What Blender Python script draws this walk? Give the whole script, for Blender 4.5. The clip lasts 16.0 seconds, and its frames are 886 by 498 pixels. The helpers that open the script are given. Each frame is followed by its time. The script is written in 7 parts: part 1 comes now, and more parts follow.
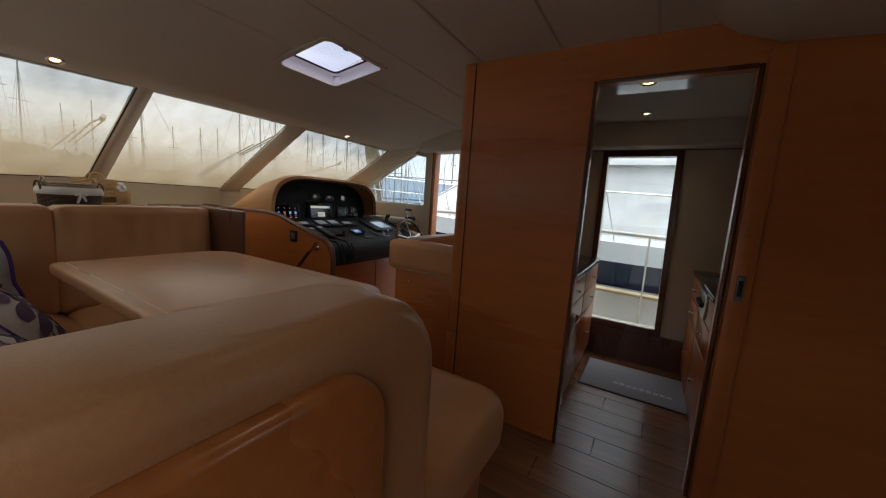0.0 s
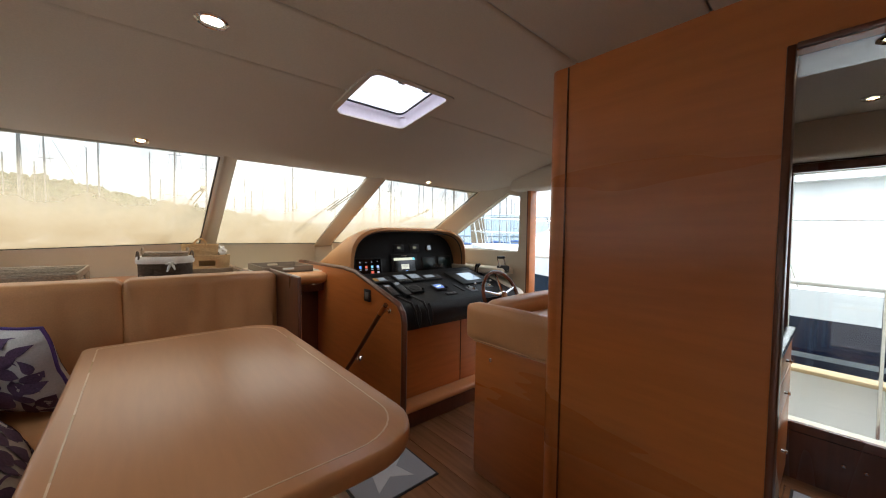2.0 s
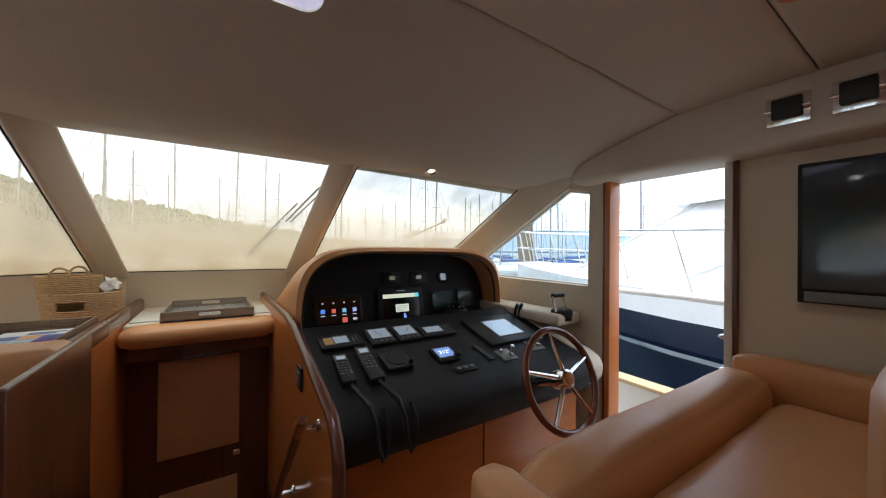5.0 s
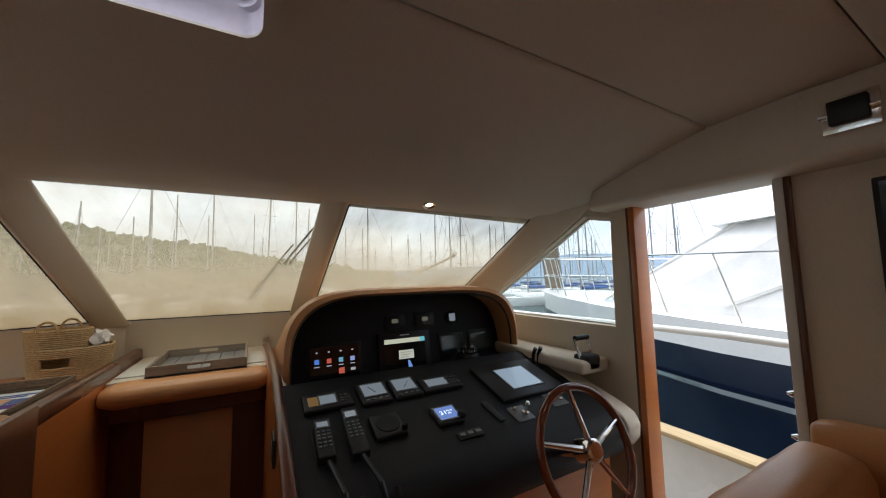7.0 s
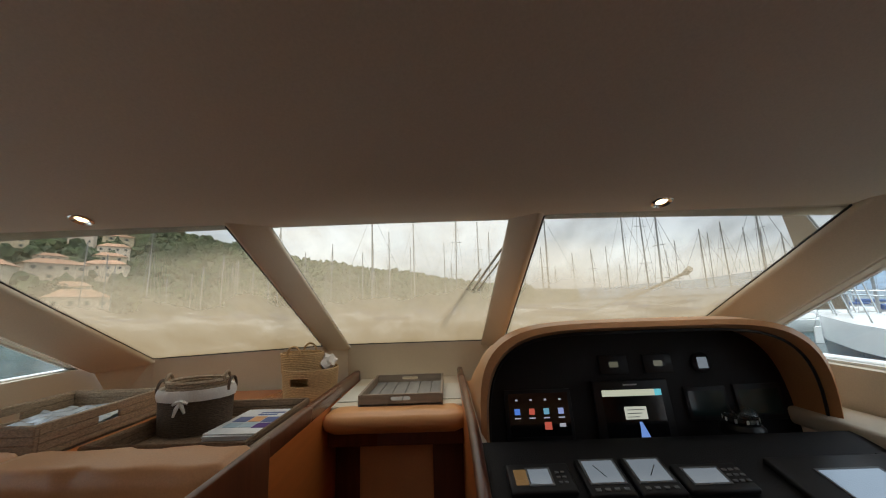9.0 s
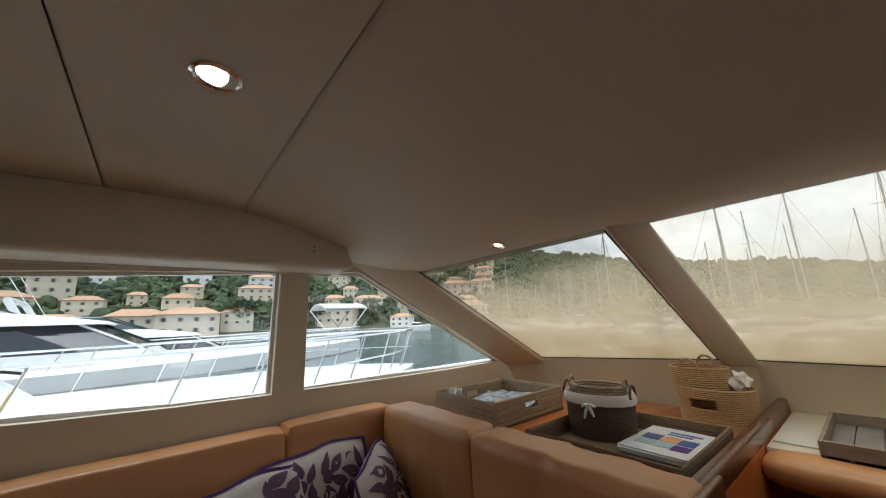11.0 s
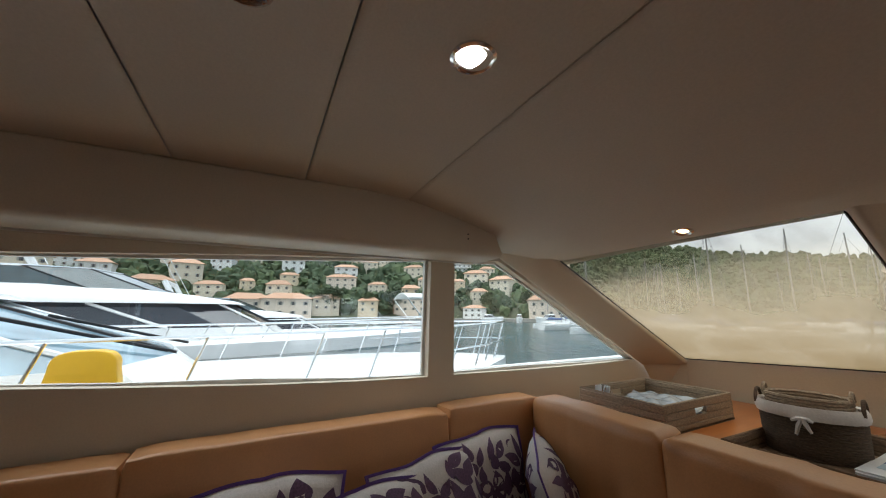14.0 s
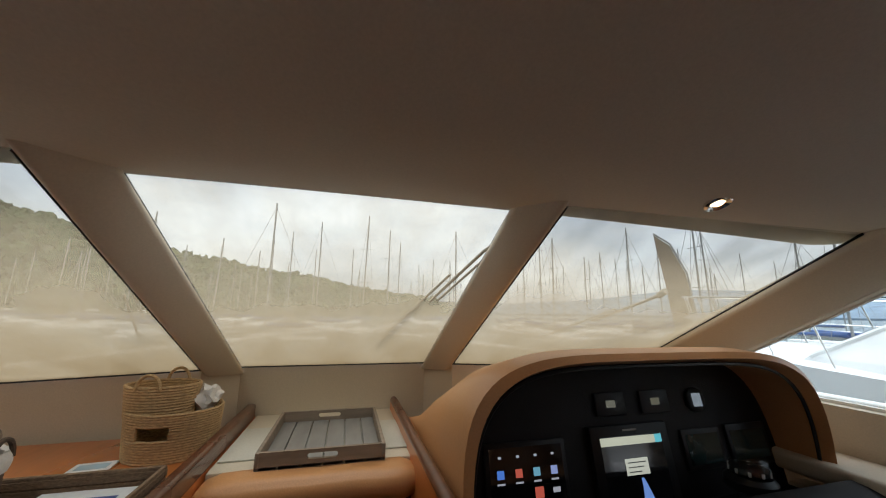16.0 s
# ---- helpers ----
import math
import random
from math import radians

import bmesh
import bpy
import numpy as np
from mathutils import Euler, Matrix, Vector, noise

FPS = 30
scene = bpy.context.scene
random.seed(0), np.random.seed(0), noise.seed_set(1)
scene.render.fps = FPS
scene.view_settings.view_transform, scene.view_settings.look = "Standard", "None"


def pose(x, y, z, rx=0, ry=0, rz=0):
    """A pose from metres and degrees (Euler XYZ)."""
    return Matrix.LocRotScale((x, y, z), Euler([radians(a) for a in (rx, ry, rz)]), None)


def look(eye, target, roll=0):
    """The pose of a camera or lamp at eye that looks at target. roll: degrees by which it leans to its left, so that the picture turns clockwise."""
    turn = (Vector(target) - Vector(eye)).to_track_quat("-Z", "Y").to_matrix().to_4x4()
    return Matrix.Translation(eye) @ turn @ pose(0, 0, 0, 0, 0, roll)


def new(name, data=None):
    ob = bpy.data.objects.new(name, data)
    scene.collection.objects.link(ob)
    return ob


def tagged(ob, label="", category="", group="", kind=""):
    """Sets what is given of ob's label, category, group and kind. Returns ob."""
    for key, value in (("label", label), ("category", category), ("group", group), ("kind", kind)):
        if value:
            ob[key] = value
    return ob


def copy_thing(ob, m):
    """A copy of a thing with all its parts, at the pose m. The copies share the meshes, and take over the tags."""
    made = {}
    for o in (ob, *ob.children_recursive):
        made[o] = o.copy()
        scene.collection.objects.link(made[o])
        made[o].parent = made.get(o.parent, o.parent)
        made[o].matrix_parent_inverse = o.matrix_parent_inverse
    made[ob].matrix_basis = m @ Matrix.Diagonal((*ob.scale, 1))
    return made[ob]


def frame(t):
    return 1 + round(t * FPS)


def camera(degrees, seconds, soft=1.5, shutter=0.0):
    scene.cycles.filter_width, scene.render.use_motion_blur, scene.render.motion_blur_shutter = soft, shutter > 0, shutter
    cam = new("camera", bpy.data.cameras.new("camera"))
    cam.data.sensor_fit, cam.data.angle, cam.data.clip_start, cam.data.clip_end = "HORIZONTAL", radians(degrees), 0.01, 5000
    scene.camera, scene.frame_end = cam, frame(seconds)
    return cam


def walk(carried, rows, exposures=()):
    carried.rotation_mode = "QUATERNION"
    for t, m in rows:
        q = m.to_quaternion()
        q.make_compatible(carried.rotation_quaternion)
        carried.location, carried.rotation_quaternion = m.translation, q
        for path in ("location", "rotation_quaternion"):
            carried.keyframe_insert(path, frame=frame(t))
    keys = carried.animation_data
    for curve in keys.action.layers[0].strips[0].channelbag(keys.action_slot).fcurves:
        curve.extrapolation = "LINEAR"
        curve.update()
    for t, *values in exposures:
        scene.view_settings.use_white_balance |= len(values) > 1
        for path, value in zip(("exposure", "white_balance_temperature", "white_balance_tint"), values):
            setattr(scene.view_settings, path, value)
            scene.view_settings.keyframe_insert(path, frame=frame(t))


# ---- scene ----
cam = camera(104.0, 16.0, 1.1)
# t, x, y, z, yaw, pitch, roll; x starboard, y bow, z up from 0.1 m above the cabin sole
ROWS = [
    (0.0, -1.582, 0.446, 1.231, -59.21, -7.80, 3.87),
    (0.5, -1.490, 0.430, 1.264, -61.89, -6.45, 1.48),
    (1.0, -1.385, 0.493, 1.287, -51.45, -4.94, 0.78),
    (1.5, -1.232, 0.598, 1.334, -45.71, -2.90, 0.49),
    (2.0, -1.031, 0.668, 1.329, -41.22, -2.28, 0.82),
    (2.5, -0.777, 0.764, 1.357, -35.57, -2.81, -0.12),
    (3.0, -0.545, 0.838, 1.370, -28.85, -3.18, 1.24),
    (3.5, -0.375, 0.929, 1.376, -27.93, -3.20, 0.77),
    (4.0, -0.208, 1.190, 1.363, -30.48, -0.22, 0.87),
    (4.2, -0.153, 1.285, 1.361, -31.75, -0.68, 0.45),
    (6.3, 0.150, 1.713, 1.423, -34.05, 3.47, 0.13),
    (6.5, 0.171, 1.671, 1.428, -32.38, 3.79, -0.18),
    (7.0, 0.214, 1.650, 1.439, -28.92, 4.99, -1.25),
    (7.5, 0.225, 1.746, 1.453, -24.70, 7.87, -2.70),
    (8.0, 0.210, 1.863, 1.476, -19.57, 8.40, -2.87),
    (8.2, 0.227, 1.902, 1.478, -15.64, 8.43, -2.38),
    (10.3, 0.212, 2.107, 1.513, 27.59, 10.72, -2.61),
    (10.5, 0.153, 2.100, 1.507, 33.03, 10.64, -2.54),
    (11.0, -0.023, 2.054, 1.509, 50.59, 11.52, -2.47),
    (11.5, -0.130, 1.940, 1.503, 67.10, 10.96, -2.08),
    (12.0, -0.189, 1.813, 1.495, 78.97, 10.83, -1.84),
    (12.5, -0.232, 1.733, 1.492, 83.82, 11.69, -1.49),
    (13.0, -0.229, 1.699, 1.509, 83.74, 12.12, -0.50),
    (13.5, -0.241, 1.692, 1.510, 78.44, 11.57, -0.62),
    (14.0, -0.277, 1.742, 1.504, 62.66, 10.48, -0.03),
    (14.5, -0.276, 1.902, 1.495, 47.73, 11.07, 0.79),
    (15.0, -0.191, 2.192, 1.526, 28.48, 11.60, 1.92),
    (15.5, -0.056, 2.394, 1.525, 5.71, 11.78, 1.87),
    (16.0, 0.033, 2.519, 1.512, -15.00, 10.45, 0.77),
]
EXPOSURES = [(0.0, 0.0, 6250, 11), (0.5, 0.55, 6250, 11), (1.0, 0.9, 6250, 11), (1.5, 1.05, 6250, 11), (2.5, 1.0, 6050, 10), (4.2, 0.9, 5800, 10), (6.3, 0.3, 6150, 10), (8.0, 0.15, 6150, 10), (10.5, 0.2, 6200, 10), (12.5, 0.3, 6150, 10), (14.0, 0.22, 6200, 10), (16.0, 0.08, 6100, 10)]
walk(cam, [(t, pose(x, y, z, 90 + p, 0, yaw) @ pose(0, 0, 0, 0, 0, r)) for t, x, y, z, yaw, p, r in ROWS], EXPOSURES)

# ---- world and sun: an overcast harbour day ----
world = bpy.data.worlds.new("overcast_sky")
scene.world = world
world.use_nodes = True
wn = world.node_tree
for n_ in list(wn.nodes):
    wn.nodes.remove(n_)
sky = wn.nodes.new("ShaderNodeTexSky")
sky.sky_type = "NISHITA"
sky.sun_disc = False
sky.sun_elevation = radians(73)
sky.sun_rotation = radians(193)
sky.dust_density = 3.0
wcoord = wn.nodes.new("ShaderNodeTexCoord")
wmap = wn.nodes.new("ShaderNodeMapping")
wmap.inputs["Scale"].default_value = (1.0, 1.0, 2.6)
cloud = wn.nodes.new("ShaderNodeTexNoise")
cloud.inputs["Scale"].default_value = 2.2
cloud.inputs["Detail"].default_value = 7.0
cloud.inputs["Roughness"].default_value = 0.55
cramp = wn.nodes.new("ShaderNodeValToRGB")
cramp.color_ramp.elements[0].position, cramp.color_ramp.elements[0].color = 0.30, (6.5, 7.1, 8.0, 1)
cramp.color_ramp.elements[1].position, cramp.color_ramp.elements[1].color = 0.68, (12.0, 12.2, 12.4, 1)
wmix = wn.nodes.new("ShaderNodeMix")
wmix.data_type = "RGBA"
wmix.inputs[0].default_value = 0.86
wbg = wn.nodes.new("ShaderNodeBackground")
wbg.inputs["Strength"].default_value = 0.13
wout = wn.nodes.new("ShaderNodeOutputWorld")
wn.links.new(wcoord.outputs["Generated"], wmap.inputs["Vector"])
wn.links.new(wmap.outputs["Vector"], cloud.inputs["Vector"])
wn.links.new(cloud.outputs["Fac"], cramp.inputs["Fac"])
wn.links.new(sky.outputs["Color"], wmix.inputs[6])
wn.links.new(cramp.outputs["Color"], wmix.inputs[7])
wn.links.new(wmix.outputs[2], wbg.inputs["Color"])
wn.links.new(wbg.outputs["Background"], wout.inputs["Surface"])

sun = new("sun", bpy.data.lights.new("sun", "SUN"))
sun.data.energy, sun.data.angle, sun.data.color = 3.6, radians(70), (1.0, 0.97, 0.93)
sun.matrix_world = look((-3, -13, 45), (0, 0, 0))

# ---- materials ----
def mat(name, color, rough=0.5, metal=0.0, scale=40.0, var=0.08, bump=0.0, stretch=(1, 1, 1), coat=0.0, big=0.12, bigscale=2.0, spec=0.5, rand=0.0):
    m = bpy.data.materials.new(name)
    m.use_nodes = True
    nt = m.node_tree
    b = nt.nodes["Principled BSDF"]
    b.inputs["Roughness"].default_value = rough
    b.inputs["Metallic"].default_value = metal
    b.inputs["Coat Weight"].default_value = coat
    b.inputs["Coat Roughness"].default_value = 0.22
    b.inputs["Specular IOR Level"].default_value = spec
    tc = nt.nodes.new("ShaderNodeTexCoord")
    mp = nt.nodes.new("ShaderNodeMapping")
    mp.inputs["Scale"].default_value = stretch
    nt.links.new(tc.outputs["Object"], mp.inputs["Vector"])
    fine = nt.nodes.new("ShaderNodeTexNoise")
    fine.inputs["Scale"].default_value = scale
    fine.inputs["Detail"].default_value = 6.0
    coarse = nt.nodes.new("ShaderNodeTexNoise")
    coarse.inputs["Scale"].default_value = bigscale
    coarse.inputs["Detail"].default_value = 3.0
    for q in (fine, coarse):
        nt.links.new(mp.outputs["Vector"], q.inputs["Vector"])
    def ramped(src, lo, hi):
        r = nt.nodes.new("ShaderNodeMapRange")
        r.inputs["From Min"].default_value, r.inputs["From Max"].default_value = 0.3, 0.7
        r.inputs["To Min"].default_value, r.inputs["To Max"].default_value = lo, hi
        nt.links.new(src, r.inputs["Value"])
        return r.outputs["Result"]
    mul = nt.nodes.new("ShaderNodeMath")
    mul.operation = "MULTIPLY"
    nt.links.new(ramped(fine.outputs["Fac"], 1 - var, 1 + var), mul.inputs[0])
    nt.links.new(ramped(coarse.outputs["Fac"], 1 - big, 1 + big), mul.inputs[1])
    val = mul.outputs[0]
    if rand:
        oi = nt.nodes.new("ShaderNodeObjectInfo")
        mr = nt.nodes.new("ShaderNodeMapRange")
        mr.inputs["To Min"].default_value, mr.inputs["To Max"].default_value = 1 - rand, 1 + rand
        nt.links.new(oi.outputs["Random"], mr.inputs["Value"])
        m2 = nt.nodes.new("ShaderNodeMath")
        m2.operation = "MULTIPLY"
        nt.links.new(val, m2.inputs[0])
        nt.links.new(mr.outputs["Result"], m2.inputs[1])
        val = m2.outputs[0]
    hsv = nt.nodes.new("ShaderNodeHueSaturation")
    hsv.inputs["Color"].default_value = (*color, 1)
    nt.links.new(val, hsv.inputs["Value"])
    nt.links.new(hsv.outputs["Color"], b.inputs["Base Color"])
    nt.links.new(ramped(coarse.outputs["Fac"], max(rough - 0.06, 0.02), min(rough + 0.08, 1)), b.inputs["Roughness"])
    if bump:
        bp = nt.nodes.new("ShaderNodeBump")
        bp.inputs["Strength"].default_value = bump
        bp.inputs["Distance"].default_value = 0.004
        nt.links.new(fine.outputs["Fac"], bp.inputs["Height"])
        nt.links.new(bp.outputs["Normal"], b.inputs["Normal"])
    return m


def glow(name, color, strength):
    m = bpy.data.materials.new(name)
    m.use_nodes = True
    b = m.node_tree.nodes["Principled BSDF"]
    b.inputs["Base Color"].default_value = (0.02, 0.02, 0.02, 1)
    b.inputs["Roughness"].default_value = 0.15
    b.inputs["Emission Color"].default_value = (*color, 1)
    b.inputs["Emission Strength"].default_value = strength
    return m


def clear_glass(name, tint=(0.93, 0.97, 0.97), gloss=0.06):
    m = bpy.data.materials.new(name)
    m.use_nodes = True
    nt = m.node_tree
    nt.nodes.remove(nt.nodes["Principled BSDF"])
    tr = nt.nodes.new("ShaderNodeBsdfTransparent")
    tr.inputs["Color"].default_value = (*tint, 1)
    gl = nt.nodes.new("ShaderNodeBsdfGlossy")
    gl.inputs["Roughness"].default_value = 0.02
    mix = nt.nodes.new("ShaderNodeMixShader")
    mix.inputs[0].default_value = gloss
    nt.links.new(tr.outputs[0], mix.inputs[1])
    nt.links.new(gl.outputs[0], mix.inputs[2])
    nt.links.new(mix.outputs[0], nt.nodes["Material Output"].inputs["Surface"])
    return m


def dusty_glass(name):
    """Windscreen glass behind a fine beige mesh cover, caked with salt towards its lower edge."""
    m = bpy.data.materials.new(name)
    m.use_nodes = True
    nt = m.node_tree
    nt.nodes.remove(nt.nodes["Principled BSDF"])
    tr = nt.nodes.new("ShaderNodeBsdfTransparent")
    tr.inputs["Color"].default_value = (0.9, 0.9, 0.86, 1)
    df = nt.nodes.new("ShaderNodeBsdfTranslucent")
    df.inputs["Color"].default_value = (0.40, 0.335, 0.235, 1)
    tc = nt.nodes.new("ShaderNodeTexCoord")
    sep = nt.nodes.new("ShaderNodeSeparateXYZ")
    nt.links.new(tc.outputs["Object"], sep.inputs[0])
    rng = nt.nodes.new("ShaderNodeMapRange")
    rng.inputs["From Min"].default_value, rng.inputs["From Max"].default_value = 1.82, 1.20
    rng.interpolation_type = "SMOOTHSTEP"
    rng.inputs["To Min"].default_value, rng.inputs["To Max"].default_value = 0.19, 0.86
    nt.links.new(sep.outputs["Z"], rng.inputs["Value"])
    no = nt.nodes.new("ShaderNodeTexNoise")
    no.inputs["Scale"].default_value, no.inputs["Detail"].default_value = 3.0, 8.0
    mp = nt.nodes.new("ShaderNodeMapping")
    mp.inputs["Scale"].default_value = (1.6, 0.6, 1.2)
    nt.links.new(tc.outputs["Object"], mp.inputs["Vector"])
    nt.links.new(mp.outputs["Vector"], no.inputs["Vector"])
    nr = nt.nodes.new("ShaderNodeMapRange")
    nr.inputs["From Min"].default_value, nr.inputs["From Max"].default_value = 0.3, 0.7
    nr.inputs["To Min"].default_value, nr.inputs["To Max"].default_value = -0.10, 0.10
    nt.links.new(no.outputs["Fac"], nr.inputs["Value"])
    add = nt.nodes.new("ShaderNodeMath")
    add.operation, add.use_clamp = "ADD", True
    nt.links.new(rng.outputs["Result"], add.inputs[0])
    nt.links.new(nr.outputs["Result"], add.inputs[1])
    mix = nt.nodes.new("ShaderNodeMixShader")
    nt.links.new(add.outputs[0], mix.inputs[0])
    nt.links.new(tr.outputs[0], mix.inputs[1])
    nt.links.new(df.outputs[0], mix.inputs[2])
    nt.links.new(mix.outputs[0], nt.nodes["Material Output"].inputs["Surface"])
    return m


CHERRY = mat("cherry_veneer", (0.50, 0.16, 0.038), 0.32, 0, 22, 0.075, 0.02, (0.16, 0.16, 1.5), 0.3, 0.10, 2.2)
CHERRY_H = mat("cherry_veneer_lengthwise", (0.50, 0.17, 0.042), 0.28, 0, 34, 0.08, 0.03, (1.0, 0.10, 1.0), 0.4, 0.10, 1.5)
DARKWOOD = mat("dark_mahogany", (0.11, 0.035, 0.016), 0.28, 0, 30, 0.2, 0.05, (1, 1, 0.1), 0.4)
PLANK = mat("walnut_sole", (0.23, 0.105, 0.048), 0.26, 0, 30, 0.20, 0.05, (1, 0.08, 1), 0.4, rand=0.12)
TABLEWOOD = mat("pale_cherry_tabletop", (0.56, 0.258, 0.10), 0.36, 0, 60, 0.035, 0.015, (1, 0.10, 1), 0.25, 0.09, 1.6)
INLAY = mat("maple_inlay", (0.74, 0.50, 0.29), 0.3, 0, 30, 0.05)
LEATHER = mat("tan_leather", (0.57, 0.285, 0.118), 0.38, 0, 160, 0.05, 0.13, big=0.10, bigscale=3.0)
PIPING = mat("tan_piping", (0.42, 0.20, 0.075), 0.45, 0, 100, 0.06, 0.2)
LINER = mat("cream_headliner", (0.60, 0.555, 0.468), 0.62, 0, 160, 0.04, 0.12, big=0.05, bigscale=1.2)
CREAM = mat("cream_vinyl_wall", (0.655, 0.59, 0.475), 0.55, 0, 160, 0.04, 0.15, big=0.05, bigscale=1.5)
WHITEFRAME = mat("white_window_frame", (0.72, 0.71, 0.67), 0.35, 0, 60, 0.03)
BLACK = mat("black_dash_vinyl", (0.011, 0.011, 0.013), 0.55, 0, 220, 0.15, 0.4, spec=0.3)
PLASTIC = mat("black_plastic", (0.013, 0.013, 0.015), 0.42, 0, 120, 0.1, 0.1, spec=0.35)
GREY = mat("grey_plastic", (0.16, 0.17, 0.18), 0.4, 0, 120, 0.06, 0.1)
CHROME = mat("chrome", (0.78, 0.78, 0.78), 0.12, 1.0, 60, 0.03)
WICKER = mat("grey_wicker", (0.33, 0.255, 0.18), 0.8, 0, 90, 0.3, 0.8, (1, 1, 2.5))
SEAGRASS = mat("natural_seagrass", (0.50, 0.34, 0.17), 0.8, 0, 80, 0.25, 0.8, (1, 1, 3))
BROWNWICKER = mat("brown_wicker", (0.19, 0.125, 0.075), 0.8, 0, 90, 0.3, 0.8, (1, 1, 2.5))
DARKWICKER = mat("dark_wicker", (0.095, 0.062, 0.040), 0.8, 0, 90, 0.35, 0.9, (1, 1, 2.5))
CLOTH = mat("white_cloth", (0.75, 0.73, 0.70), 0.85, 0, 150, 0.06, 0.3)
PURPLE = mat("purple_trim", (0.10, 0.045, 0.22), 0.8, 0, 150, 0.15, 0.3)
PETAL = mat("purple_petal_print", (0.11, 0.06, 0.12), 0.85, 0, 150, 0.3, 0.2)
MATGREY = mat("grey_door_mat", (0.30, 0.31, 0.34), 0.95, 0, 200, 0.12, 0.6, big=0.06)
MATPALE = mat("pale_grey_print", (0.52, 0.53, 0.55), 0.95, 0, 200, 0.1, 0.5)
GELCOAT = mat("white_gelcoat", (0.78, 0.78, 0.77), 0.22, 0, 20, 0.02, 0, coat=0.3, big=0.04)
DARKGLASS = mat("tinted_boat_glass", (0.015, 0.02, 0.028), 0.06, 0, 5, 0.1, spec=0.8)
GLASS = clear_glass("clear_glass")
SCREENGLASS = dusty_glass("salted_windscreen_glass")


# ---- mesh helpers ----
def thing(name, base=(0, 0, 0), label="", category="", group="", kind=""):
    ob = new(name)
    ob.empty_display_size = 0.1
    ob.location = base
    return tagged(ob, label, category, group, kind)


def world_loc(ob):
    p = Vector((0, 0, 0))
    while ob:
        p += ob.location
        ob = ob.parent
    return p


def part(name, bm, material, parent=None, label="", smooth=True, kind=""):
    me = bpy.data.meshes.new(name)
    bmesh.ops.recalc_face_normals(bm, faces=bm.faces)
    bm.to_mesh(me)
    bm.free()
    me.materials.append(material)
    if smooth:
        for p in me.polygons:
            p.use_smooth = True
        me.set_sharp_from_angle(angle=radians(38))
    ob = new(name, me)
    if parent:
        ob.parent = parent
        ob.location = -world_loc(parent)
    return tagged(ob, label, "", "", kind)


def bevel(bm, w, seg=2, geom=None):
    bmesh.ops.bevel(bm, geom=geom or list(bm.edges), offset=w, segments=seg, profile=0.5, affect="EDGES", clamp_overlap=True)
    return bm


def box(x0, x1, y0, y1, z0, z1, w=0.0, seg=2, bm=None):
    b = bmesh.new()
    bmesh.ops.create_cube(b, size=1, matrix=Matrix.Translation(((x0 + x1) / 2, (y0 + y1) / 2, (z0 + z1) / 2)) @ Matrix.Diagonal((abs(x1 - x0), abs(y1 - y0), abs(z1 - z0), 1)))
    if w:
        bevel(b, w, seg)
    return join(bm, b)


def join(bm, b):
    if bm is None:
        return b
    me = bpy.data.meshes.new("tmp")
    b.to_mesh(me)
    b.free()
    bm.from_mesh(me)
    bpy.data.meshes.remove(me)
    return bm


def turn(bm, m):
    bmesh.ops.transform(bm, matrix=m, verts=bm.verts)
    return bm


def prism(pts, off, w=0.0, seg=2, bm=None):
    """A solid from a planar outline of 3D points, pushed by the vector off."""
    b = bmesh.new()
    vs = [b.verts.new(p) for p in pts]
    f = b.faces.new(vs)
    r = bmesh.ops.extrude_face_region(b, geom=[f])
    bmesh.ops.translate(b, vec=Vector(off), verts=[v for v in r["geom"] if isinstance(v, bmesh.types.BMVert)])
    if w:
        bmesh.ops.recalc_face_normals(b, faces=b.faces)
        bevel(b, w, seg)
    return join(bm, b)


def pierced(outline, holes, to3d, off):
    """A slab with holes: 2D loops, mapped to 3D by to3d and given thickness by off."""
    b = bmesh.new()
    es = []
    for loop in [outline] + holes:
        vs = [b.verts.new(to3d(*p)) for p in loop]
        es += [b.edges.new((vs[i], vs[(i + 1) % len(vs)])) for i in range(len(vs))]
    bmesh.ops.triangle_fill(b, edges=es, use_beauty=True)
    fs = list(b.faces)
    r = bmesh.ops.extrude_face_region(b, geom=fs)
    bmesh.ops.translate(b, vec=Vector(off), verts=[v for v in r["geom"] if isinstance(v, bmesh.types.BMVert)])
    return b


def tube(pts, r, seg=8, closed=False, bm=None):
    b = bmesh.new()
    pts = [Vector(p) for p in pts]
    n = len(pts)
    rings = []
    ref = None
    for i, p in enumerate(pts):
        a = pts[(i - 1) % n] if (closed or i) else p
        c = pts[(i + 1) % n] if (closed or i < n - 1) else p
        d = (c - a).normalized()
        if ref is None:
            ref = d.orthogonal().normalized()
        ref = (ref - d * ref.dot(d)).normalized()
        s = d.cross(ref)
        rr = r[i] if isinstance(r, (list, tuple)) else r
        rings.append([b.verts.new(p + (ref * math.cos(2 * math.pi * k / seg) + s * math.sin(2 * math.pi * k / seg)) * rr) for k in range(seg)])
    for i in range(n if closed else n - 1):
        q, s2 = rings[i], rings[(i + 1) % n]
        shift = 0
        if closed and i == n - 1:
            shift = min(range(seg), key=lambda h: (q[0].co - s2[h].co).length)
        for k in range(seg):
            b.faces.new((q[k], q[(k + 1) % seg], s2[(k + 1 + shift) % seg], s2[(k + shift) % seg]))
    if not closed:
        b.faces.new(rings[0][::-1])
        b.faces.new(rings[-1])
    return join(bm, b)


